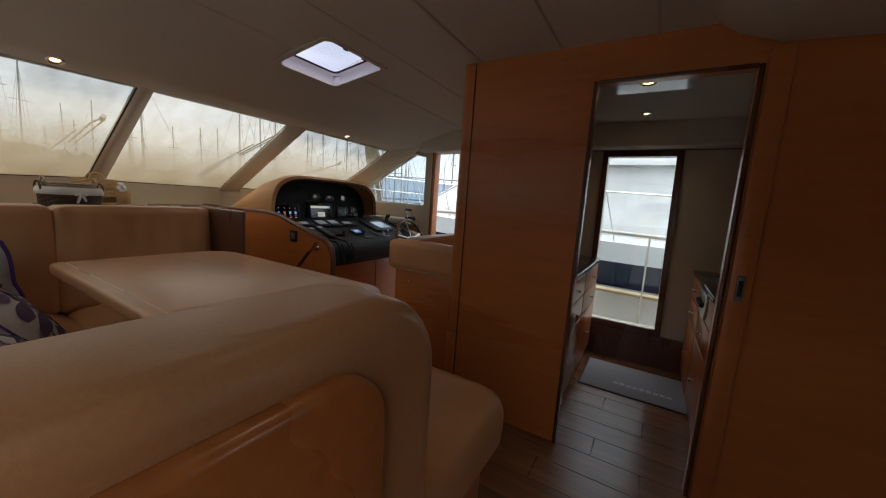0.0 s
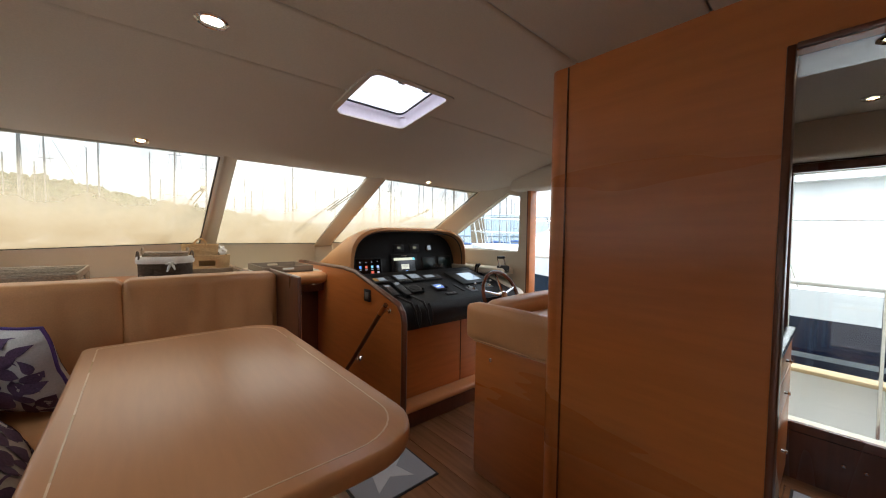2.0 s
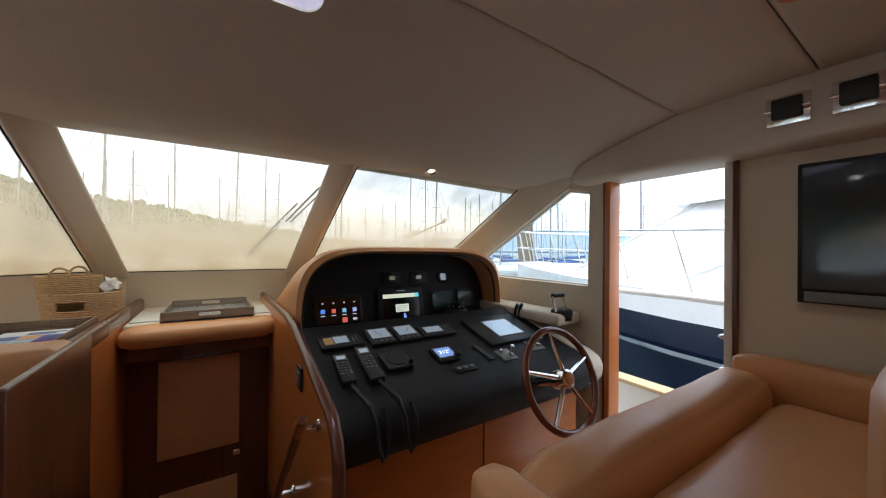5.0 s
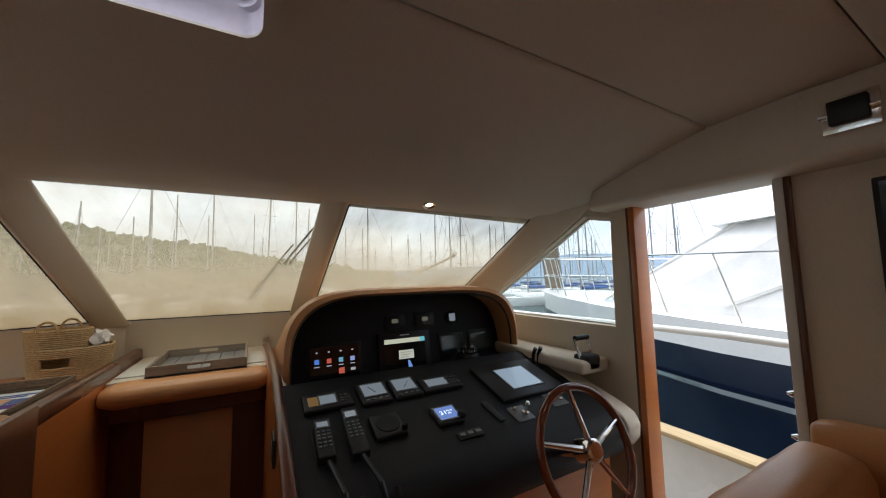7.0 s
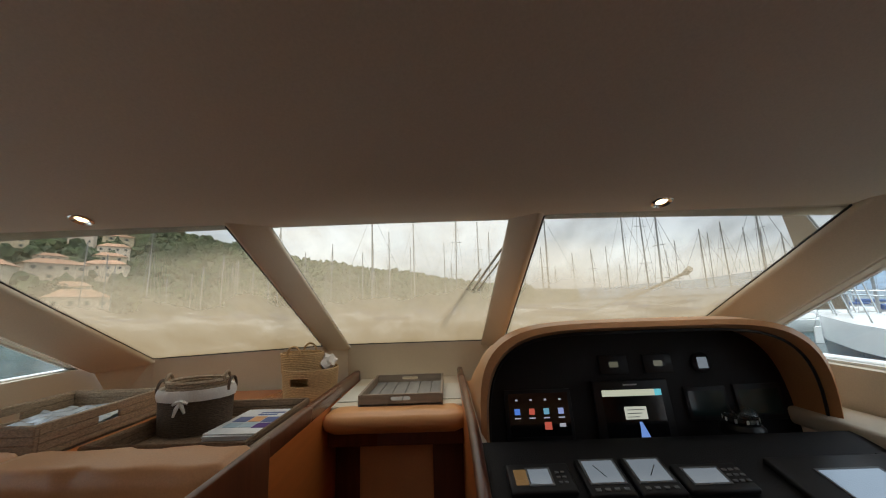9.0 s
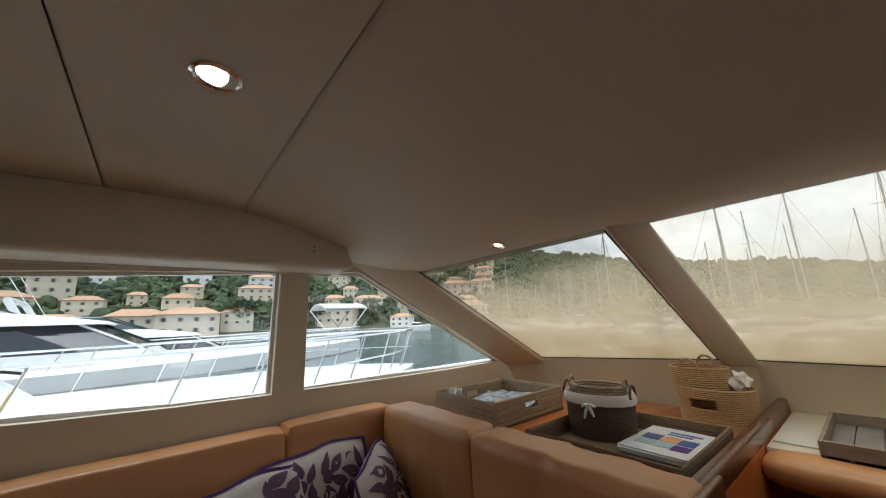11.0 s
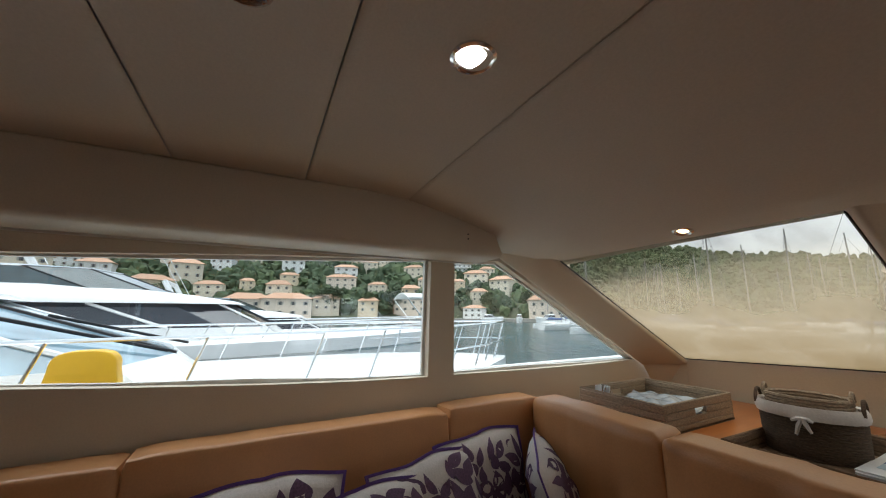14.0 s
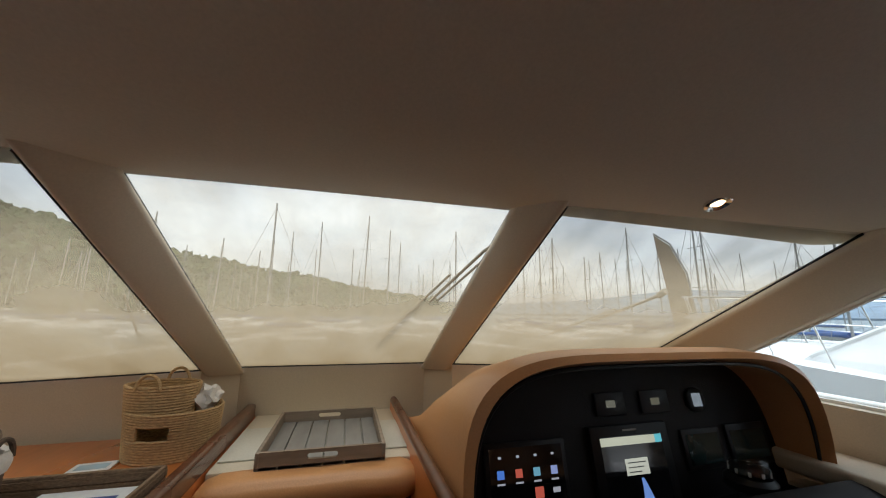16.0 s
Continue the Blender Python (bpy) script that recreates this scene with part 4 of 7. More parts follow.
mag, mz = sheet_pile("magazine", -0.635, 3.665, SH + 0.012, 0.25, 0.33, -1, 4, PAPER, "white yachting magazine with blue photo cover", "magazine")
MM = pose(-0.635, 3.665, mz, 0, 0, -1)
for x0, x1, y0, y1, mt in ((-.095, -.03, -.02, .05, BLUEPRINT), (-.025, .03, -.02, .05, ORANGEPRINT), (.035, .095, -.03, .04, BLUEPRINT), (-.095, -.03, -.09, -.03, SKYPRINT), (-.025, .03, -.09, -.03, SKYPRINT), (.035, .095, -.10, -.04, PURPLE)):
    part("photo", turn(box(x0, x1, y0, y1, 0.0003, 0.0012), MM), mt, mag, smooth=False)
for k, (x0, x1) in enumerate(((-.03, .085), (-.03, .06))):
    part("title_bar", turn(box(x0, x1, .10 - .03 * k, .115 - .03 * k, 0.0003, 0.0012), MM), BLUEPRINT, mag, "dark blue title bar", smooth=False)
bro, bz = sheet_pile("brochures", -1.50, 3.72, SH + 0.012, 0.30, 0.24, 20, 7, SKYPRINT, "stack of blue brochures in plastic film", "brochures")
b = bmesh.new()
bmesh.ops.create_grid(b, x_segments=24, y_segments=20, size=0.5)
for v in b.verts:
    v.co = Vector((v.co.x * 0.36, v.co.y * 0.3, 0.022 + 0.022 * noise.noise(v.co * 6) - 0.05 * max(abs(v.co.x), abs(v.co.y)) ** 3))
turn(b, pose(-1.50, 3.72, bz, 0, 0, 20))
r = bmesh.ops.extrude_face_region(b, geom=list(b.faces))
bmesh.ops.translate(b, vec=(0, 0, 0.002), verts=[v for v in r["geom"] if isinstance(v, bmesh.types.BMVert)])
part("film", b, FILM, bro, "crumpled clear plastic film")
cup = thing("small_basket", (-1.68, 3.46, SH + 0.01), "small round wicker cup holding foil wrappers", "basket")
part("body", lathe([(0.045, 0), (0.052, 0.06), (0.055, 0.10), (0.05, 0.10), (0.046, 0.06), (0.04, 0.01)], 20, pose(-1.68, 3.46, SH + 0.011)), WICKER, cup)
for k in range(4):
    part("wrapper", turn(box(-0.02, 0.02, -0.004, 0.004, 0, 0.085, 0.003), pose(-1.68 + 0.02 * math.cos(k * 1.7), 3.46 + 0.02 * math.sin(k * 1.7), SH + 0.06, 14 * (k - 1.5), 10 * (k % 2) - 5, 40 * k)), CHROME if k % 2 else PAPER, cup)


def oval_basket(name, cx, cy, z0, h, ra, rb, rot, material, label, rows_n, handle_r=0.0, handles="x", flare=1.12, slot=False):
    """A woven basket: stacked bulging bands, rim and hoop handles."""
    w = thing(name, (cx, cy, z0), label, "basket")
    M = pose(cx, cy, z0, 0, 0, rot)
    seg = 36
    hh = h / rows_n
    for k in range(rows_n):
        f = 1 + (flare - 1) * (k + 0.5) / rows_n
        pts = [(ra * f * math.cos(2 * math.pi * i / seg), rb * f * math.sin(2 * math.pi * i / seg), hh * (k + 0.5) + 0.001 * math.sin(i * 4 + k * 2)) for i in range(seg)]
        if slot and 0.45 < (k + 0.5) / rows_n < 0.72:
            pts = [p for p in pts if not (p[1] < 0 and abs(p[0]) < 0.045)]
            first = max(range(len(pts)), key=lambda i: (Vector(pts[i]) - Vector(pts[i - 1])).length)
            band = tube(pts[first:] + pts[:first], hh * 0.62, 6)
        else:
            band = tube(pts, hh * 0.62, 6, True)
        part("woven_band", turn(band, M), material, w)
    part("base", turn(prism([(ra * 0.97 * math.cos(2 * math.pi * i / seg), rb * 0.97 * math.sin(2 * math.pi * i / seg), 0.002) for i in range(seg)], (0, 0, 0.008)), M), material, w)
    if handle_r:
        for s in (-1, 1):
            e = (ra if handles == "x" else rb) * flare * s
            arc = []
            for i in range(13):
                a = math.pi * i / 12
                q = (handle_r * math.cos(a), e, h - 0.01 + handle_r * 1.25 * math.sin(a))
                arc.append(q if handles == "y" else (q[1], q[0], q[2]))
            part("handle", turn(tube(arc, 0.006, 8), M), material, w)
    return w, M


bk, M = oval_basket("handle_basket", -0.90, 3.66, SH + 0.012, 0.175, 0.14, 0.105, 8, DARKWICKER, "dark brown handled basket with cream cloth lining", 22, 0.04, "x", 1.04)
cl = bmesh.new()
seg = 40
rings = [[cl.verts.new(((0.14 * f + 0.003 * math.sin(i * 3)) * math.cos(2 * math.pi * i / seg), (0.105 * f + 0.003 * math.cos(i * 4)) * math.sin(2 * math.pi * i / seg), z)) for i in range(seg)] for f, z in ((1.10, 0.138), (1.13, 0.150), (1.12, 0.170), (1.07, 0.184), (1.0, 0.178), (0.97, 0.10))]
for q, s in zip(rings, rings[1:]):
    for k in range(seg):
        cl.faces.new((q[k], q[(k + 1) % seg], s[(k + 1) % seg], s[k]))
part("lining", turn(cl, M), CLOTH, bk, "cream cloth lining")
for a0, ln in ((-20, 0.06), (25, 0.05), (-70, 0.03), (75, 0.03)):
    p0 = Vector((0.0, -0.125, 0.145))
    d = Vector((math.sin(radians(a0)), -0.15, -math.cos(radians(a0))))
    part("bow_ribbon", turn(tube([p0, p0 + d * ln * 0.5 + Vector((0, -0.006, 0.004)), p0 + d * ln], [0.006, 0.008, 0.005], 6), M), CLOTH, bk, "cream ribbon bow")
ib, M2 = oval_basket("inner_basket", -0.90, 3.66, SH + 0.165, 0.06, 0.115, 0.083, 8, WICKER, "grey wicker basket nested in the dark basket", 5, 0.028, "x", 1.05)
sb, M = oval_basket("seagrass_basket", -0.60, 4.21, SH, 0.17, 0.15, 0.13, -8, SEAGRASS, "natural seagrass basket with slot handle", 19, 0.0, "x", 1.08, True)
sb2, M3 = oval_basket("seagrass_basket", -0.65, 4.20, SH + 0.14, 0.12, 0.115, 0.085, -8, SEAGRASS, "small seagrass basket nested in a larger one", 12, 0.042, "y", 1.1)
fl_ = thing("crumpled_cloth", (-0.505, 4.23, SH + 0.14), "white and navy crumpled cloth in the seagrass basket", "cloth")
b = bmesh.new()
bmesh.ops.create_icosphere(b, subdivisions=3, radius=0.05)
for v in b.verts:
    v.co = v.co * (1 + 0.5 * noise.noise(v.co * 40)) + Vector((-0.505, 4.23, SH + 0.19))
part("fold", b, CLOTH, fl_)
card = thing("card", (-0.78, 4.10, SH), "small blue and white printed card on the shelf", "card")
part("sheet", turn(box(-0.06, 0.06, -0.04, 0.04, 0.0, 0.004), pose(-0.79, 4.11, SH, 0, 0, 5)), PAPER, card)
part("print", turn(box(-0.045, 0.045, -0.025, 0.02, 0.0042, 0.005), pose(-0.79, 4.11, SH, 0, 0, 5)), SKYPRINT, card)

# wooden serving tray on the companionway top
ZINC = mat("zinc_grey_slats", (0.26, 0.26, 0.26), 0.45, 0.2, 30, 0.15, 0.2, (1, 0.2, 1))
GREYWOOD = mat("grey_driftwood", (0.25, 0.20, 0.155), 0.6, 0, 40, 0.2, 0.3, (0.15, 1, 1))
PLACE = mat("pale_grey_placemat", (0.62, 0.61, 0.55), 0.6, 0, 120, 0.05, 0.2)
for x0, x1 in ((-0.39, -0.06), (-0.05, 0.305)):
    tagged(part("placemat", box(x0, x1, 4.05, 4.42, 0.966, 0.972, 0.002), PLACE), "pale grey placemat on the companionway top", "placemat", "placemats")
ty = thing("serving_tray", (-0.02, 4.2, 0.973), "grey driftwood serving tray with slatted zinc floor", "tray")
X0, X1, Y0, Y1, Z0, Z1 = -0.245, 0.20, 3.93, 4.45, 0.973, 1.03
for k in range(6):
    w_ = (X1 - X0) / 6
    part("slat", box(X0 + k * w_ + 0.002, X0 + (k + 1) * w_ - 0.002, Y0, Y1, Z0, Z0 + 0.012, 0.0015, 1), ZINC, ty)
part("side", box(X0, X0 + 0.014, Y0, Y1, Z0, Z1, 0.003), GREYWOOD, ty)
part("side", box(X1 - 0.014, X1, Y0, Y1, Z0, Z1, 0.003), GREYWOOD, ty)
for y in (Y0, Y1 - 0.014):
    e = pierced([(X0 + 0.014, Z0), (X1 - 0.014, Z0), (X1 - 0.014, Z1), (X0 + 0.014, Z1)], [round_rect(-0.075, 0.03, Z0 + 0.025, Z0 + 0.045, 0.0099, 4)], lambda x, z: (x, y, z), (0, 0.014, 0))
    part("end", e, GREYWOOD, ty)

# ---- cushions on the sofa ----
PRINT = mat("cream_cushion_cotton", (0.60, 0.56, 0.53), 0.9, 0, 150, 0.08, 0.35)


def pillow(cx, cy, cz, rx, rz, w=0.44, h=0.40, seed=0):
    p = thing("throw_pillow", (cx, cy, cz - h / 2), "cream cotton pillow with purple petal print and purple edging", "pillow", "sofa pillows")
    M = pose(cx, cy, cz, 0, 0, rz) @ pose(0, 0, 0, rx, 0, 0)
    def surf(u, v, side):
        f = max((1 - abs(u) ** 2.4) * (1 - abs(v) ** 2.4), 0) ** 0.55
        pinch = 1 - 0.07 * (1 - abs(u)) * abs(v) - 0.07 * (1 - abs(v)) * abs(u)
        wr = 0.010 * noise.noise(Vector((u * 2.2 + seed, v * 2.2, seed * 1.3))) + 0.005 * noise.noise(Vector((u * 5 + seed, v * 5, 3.0)))
        slump = 0.025 * noise.noise(Vector((u * 1.3 + seed * 2, v * 1.3, 9.0)))
        return Vector((u * w / 2 * pinch + slump, side * (0.085 * f + wr * f * 1.6), v * h / 2 * pinch + slump * 0.8 - 0.02 * u * u * (v > 0)))
    n = 18
    b = bmesh.new()
    for side in (-1, 1):
        g = [[b.verts.new(surf(-1 + 2 * i / n, -1 + 2 * j / n, side)) for i in range(n + 1)] for j in range(n + 1)]
        for j in range(n):
            for i in range(n):
                b.faces.new((g[j][i], g[j][i + 1], g[j + 1][i + 1], g[j + 1][i]))
    bmesh.ops.remove_doubles(b, verts=b.verts, dist=0.0004)
    part("cover", turn(b, M), PRINT, p)
    edge = [surf(*q, 1) for q in [(-1 + 2 * i / n, -1) for i in range(n)] + [(1, -1 + 2 * i / n) for i in range(n)] + [(1 - 2 * i / n, 1) for i in range(n)] + [(-1, 1 - 2 * i / n) for i in range(n)]]
    b = bmesh.new()
    for a, c in zip(edge, edge[1:] + edge[:1]):
        o1, o2 = a * 1.05, c * 1.05
        t_ = Vector((0, 0.003, 0))
        vs = [b.verts.new(q) for q in (a - t_, c - t_, o2 - t_, o1 - t_, a + t_, c + t_, o2 + t_, o1 + t_)]
        for f in ((0, 1, 2, 3), (4, 5, 6, 7), (2, 3, 7, 6)):
            b.faces.new([vs[q] for q in f])
    part("flange", turn(b, M), PURPLE, p, "purple flanged edge")
    # petals: curled leaf shapes printed on the cloth
    rr = random.Random(seed)
    b = bmesh.new()
    for gi in range(7):
        for gj in range(6):
            u0, v0 = -0.80 + 0.262 * gi + rr.uniform(-.05, .05), -0.80 + 0.29 * gj + rr.uniform(-.05, .05) + 0.14 * (gi % 2)
            ang, ln, wd = rr.choice((1.2, 1.8, 1.5, 0.6, 2.5)) + rr.uniform(-.3, .3), rr.uniform(0.16, 0.23), rr.uniform(0.07, 0.15)
            bend = rr.uniform(-0.5, 0.5)
            for side in (-1, 1):
                left, right = [], []
                for k in range(8):
                    s = k / 7
                    a = ang + bend * (s - 0.5)
                    px, py = u0 + (s - 0.5) * 2 * ln * math.cos(a), v0 + (s - 0.5) * 2 * ln * math.sin(a)
                    ww = wd * math.sin(math.pi * s ** 0.75) + 0.004
                    left.append((px - ww * math.sin(a), py + ww * math.cos(a)))
                    right.append((px + ww * math.sin(a), py - ww * math.cos(a)))
                ok = all(abs(q[0]) < 0.985 and abs(q[1]) < 0.985 for q in left + right)
                if not ok:
                    continue
                L = [b.verts.new(surf(*q, side) + Vector((0, side * 0.0025, 0))) for q in left]
                R = [b.verts.new(surf(*q, side) + Vector((0, side * 0.0025, 0))) for q in right]
                for k in range(7):
                    b.faces.new((L[k], L[k + 1], R[k + 1], R[k]))
    # curled stems between the petals
    for q in range(15):
        u0, v0, a0 = rr.uniform(-0.8, 0.8), rr.uniform(-0.8, 0.8), rr.uniform(0, 6.28)
        r0, sweep = rr.uniform(0.10, 0.20), rr.uniform(1.6, 3.0)
        arc = [(u0 + r0 * math.cos(a0 + sweep * k / 9), v0 + r0 * math.sin(a0 + sweep * k / 9), 0.018 * math.sin(math.pi * (k + 0.6) / 10.2), a0 + sweep * k / 9) for k in range(10)]
        if any(abs(c[0]) > 0.94 or abs(c[1]) > 0.94 for c in arc):
            continue
        for side in (-1, 1):
            L = [b.verts.new(surf(c[0] - c[2] * math.cos(c[3]), c[1] - c[2] * math.sin(c[3]), side) + Vector((0, side * 0.003, 0))) for c in arc]
            R = [b.verts.new(surf(c[0] + c[2] * math.cos(c[3]), c[1] + c[2] * math.sin(c[3]), side) + Vector((0, side * 0.003, 0))) for c in arc]
            for k in range(9):
                b.faces.new((L[k], L[k + 1], R[k + 1], R[k]))
    part("petal_print", turn(b, M), PETAL, p, "dark purple petal print")


ST = 0.545
for cx, cy, rz, rx, sd in ((-1.46, 2.87, -40, 20, 1), (-1.66, 2.66, -84, 12, 6), (-1.53, 2.37, -76, 24, 2), (-1.40, 2.08, -84, 36, 3), (-1.60, 1.80, -92, 18, 4), (-1.46, 1.42, -98, 32, 5)):
    pillow(cx, cy, ST + 0.215, rx, rz, 0.47, 0.44, sd)

# ---- instruments ----
slope = math.degrees(math.atan2(0.185, 0.63))


def dash(x, y):
    return pose(x, y, 0.80 + (y - 2.77) * 0.185 / 0.63, slope, 0, 0)


SCREEN_W = glow("lcd_pale", (0.58, 0.66, 0.72), 0.24)
SCREEN_B = glow("lcd_blue", (0.16, 0.28, 0.62), 0.8)
SCREEN_D = mat("dark_screen_glass", (0.01, 0.012, 0.015), 0.08, 0, 20, 0.1, spec=0.8)
INK = mat("white_ink", (0.7, 0.7, 0.7), 0.5, 0, 20, 0.03)


def device(name, x, y, w, h, t, label, category, screen=None, smat=None, rot=0, body=PLASTIC):
    """A flush instrument on the sloping dash. screen: x0, x1, y0, y1 within it."""
    d = thing(name, dash(x, y).translation, label, category)
    M = dash(x, y) @ pose(0, 0, 0, 0, 0, rot)
    part("case", turn(box(-w / 2, w / 2, -h / 2, h / 2, 0, t, min(0.007, t * 0.45), 3), M), body, d)
    if screen:
        x0, x1, y0, y1 = screen
        part("screen", turn(box(x0, x1, y0, y1, t, t + 0.0015), M), smat or SCREEN_W, d, "lit display", smooth=False)
        part("bezel", turn(pierced([(x0 - .006, y0 - .006), (x1 + .006, y0 - .006), (x1 + .006, y1 + .006), (x0 - .006, y1 + .006)], [[(x0, y0), (x1, y0), (x1, y1), (x0, y1)]], lambda a, c: (a, c, t - 0.0005), (0, 0, 0.0035)), M), GREY, d, smooth=False)
    return d, M


def buttons(d, M, pts, s, t, material=GREY):
    for (x, y) in pts:
        part("button", turn(box(x - s, x + s, y - s * 0.7, y + s * 0.7, t, t + 0.004, 0.0015, 1), M), material, d)


d, M = device("plotter", 0.505, 3.205, 0.20, 0.115, 0.022, "black instrument with two-tone lit display", "instrument", (-0.035, 0.03, -0.03, 0.03))
part("screen", turn(box(-0.08, -0.036, -0.03, 0.03, 0.022, 0.0235), M), glow("amber_lcd", (0.25, 0.14, 0.05), 0.5), d, smooth=False)
buttons(d, M, [(0.055 + 0.018 * i, -0.025 + 0.02 * j) for i in range(2) for j in range(3)], 0.006, 0.022)
for x, nm in ((0.703, "wind gauge"), (0.85, "depth gauge")):
    d, M = device("gauge", x, 3.205, 0.135, 0.15, 0.02, "square black gauge with pale lit display", "instrument", (-0.05, 0.05, -0.03, 0.06))
    buttons(d, M, [(-0.042 + 0.028 * i, -0.055) for i in range(4)], 0.008, 0.02)
    part("needle", turn(box(-0.0012, 0.0012, -0.01, 0.045, 0.0216, 0.0224), M @ pose(0, 0, 0, 0, 0, 25 if x < 0.8 else -40)), PLASTIC, d, "black needle", smooth=False)
d, M = device("autopilot", 1.03, 3.19, 0.205, 0.11, 0.02, "black control with lit display and keys", "instrument", (-0.075, 0.03, -0.028, 0.03))
buttons(d, M, [(0.05 + 0.02 * i, -0.022 + 0.022 * j) for i in range(3) for j in range(3)], 0.007, 0.02)
# the sky's reflection on this screen is an emissive rectangle, not mirrored light
d, M = device("touch_screen", 1.445, 3.115, 0.40, 0.30, 0.02, "large flat touch screen on the dash, sky reflection made as a glow", "screen", (-0.09, 0.10, -0.09, 0.085), glow("sky_reflection_glow", (0.55, 0.70, 0.85), 0.38))
d, M = device("heading_display", 0.945, 2.975, 0.115, 0.115, 0.018, "blue lit heading display reading 312", "instrument", (-0.045, 0.045, -0.035, 0.042), glow("lcd_heading", (0.10, 0.18, 0.45), 0.9))
fc = bpy.data.curves.new("digits", "FONT")
fc.body, fc.size, fc.extrude, fc.align_x, fc.align_y = "312°", 0.034, 0.0005, "CENTER", "CENTER"
fo = new("digits", fc)
fo.data.materials.append(glow("digit_glow", (0.7, 0.8, 1.0), 1.2))
fo.parent = d
fo.matrix_basis = Matrix.Translation(-Vector(d.location)) @ M @ pose(0, 0.004, 0.0203)
part("knob", lathe([(0.02, 0), (0.019, 0.014), (0.012, 0.02)], 18, M @ pose(0.055, -0.03, 0.018)), PLASTIC, d)
d, M = device("key_pad", 0.985, 2.855, 0.115, 0.045, 0.008, "small black switch pad on the dash", "switches")
buttons(d, M, [(-0.036 + 0.036 * i, 0.0) for i in range(3)], 0.012, 0.008)
d, M = device("bar_switch", 1.16, 2.94, 0.03, 0.14, 0.008, "slim black switch bar on the dash", "switch", rot=4)
d, M = device("speaker_mic", 0.69, 2.99, 0.125, 0.13, 0.022, "square black fist-microphone speaker", "speaker")
part("grille", lathe([(0.048, 0.022), (0.046, 0.026), (0.01, 0.026)], 28, M), BLACK, d)
part("knob", lathe([(0.012, 0.02), (0.011, 0.04), (0.006, 0.043)], 14, M @ pose(0.052, -0.045, 0)), PLASTIC, d)
for x, y, w, h, rot in ((0.45, 2.985, 0.058, 0.20, -3), (0.56, 2.995, 0.062, 0.255, -2)):
    d, M = device("radio_handset", x, y, w, h, 0.035, "black radio handset in its cradle on the dash", "handset", (-w * 0.33, w * 0.33, h * 0.24, h * 0.38), SCREEN_W, rot)
    buttons(d, M, [(-w * 0.3 + w * 0.3 * i, h * 0.12 - 0.019 * j) for i in range(3) for j in range(5)], 0.0058, 0.035, GREY)
    cord = [Vector(p) for p in ((x, y - h / 2, 0.85), (x + 0.015, 2.72, 0.825), (x + 0.02, 2.676, 0.77), (x + 0.025, 2.668, 0.70), (x + 0.04, 2.662, 0.655), (x + 0.06, 2.667, 0.68), (x + 0.066, 2.676, 0.75), (x + 0.06, 2.71, 0.81))]
    part("cord", tube(cord, 0.0095, 8), PLASTIC, d, "thick black handset cord")
for x, y in ((1.275, 2.89), (1.52, 2.92)):
    d, M = device("joystick", x, y, 0.095, 0.095, 0.005, "chrome thruster joystick on a square plate", "joystick", body=GREY)
    part("stick", lathe([(0.018, 0.005), (0.016, 0.015), (0.006, 0.02), (0.007, 0.045), (0.012, 0.055), (0.008, 0.062)], 16, M @ pose(0.02, -0.01, 0)), CHROME, d)
    part("stick", lathe([(0.012, 0.005), (0.011, 0.02), (0.005, 0.026)], 16, M @ pose(-0.02, 0.02, 0)), CHROME, d)
tl = thing("trim_levers", (1.74, 3.25, 0.94), "pair of black trim levers on the dash", "levers")
part("plate", turn(box(-0.045, 0.045, -0.06, 0.06, 0, 0.006, 0.002), dash(1.685, 3.22)), PLASTIC, tl)
for dx in (-0.02, 0.02):
    part("lever", turn(tube([(dx, 0.0, 0.0), (dx, 0.01, 0.06), (dx, 0.0, 0.10)], [0.007, 0.010, 0.012], 8), dash(1.685, 3.22)), PLASTIC, tl)
th = thing("throttle", (1.80, 2.95, 0.93), "twin chrome throttle levers on a black base", "throttle")
TM = pose(1.80, 2.95, 0.985)
part("base", turn(box(-0.055, 0.055, -0.05, 0.05, -0.05, 0.04, 0.02, 3), TM), PLASTIC, th)
for s in (-1, 1):
    part("lever", turn(tube([(0.045 * s, 0, 0.02), (0.05 * s, 0.02, 0.07), (0.05 * s, 0.03, 0.11), (0.02 * s, 0.03, 0.12)], [0.010, 0.008, 0.009, 0.010], 10), TM), CHROME, th)
part("grip", turn(tube([(-0.05, 0.03, 0.12), (0.05, 0.03, 0.12)], 0.014, 12), TM), PLASTIC, th)


def panel_pose(x, z):
    return pose(x, 3.622 + (z - 0.95) * 0.2, z, 90 - 11, 0, 0)


def panel_unit(name, x0, x1, z0, z1, label, screen=None, smat=None, body=PLASTIC, t=0.012):
    cx, cz = (x0 + x1) / 2, (z0 + z1) / 2
    M = panel_pose(cx, cz)
    d = thing(name, M.translation, label, "instrument")
    w, h = x1 - x0, z1 - z0
    part("case", turn(box(-w / 2, w / 2, -h / 2, h / 2, 0, t, 0.004, 2), M), body, d)
    if screen:
        part("screen", turn(box(*screen, t, t + 0.001), M), smat, d, "lit display", smooth=False)
    return d, M


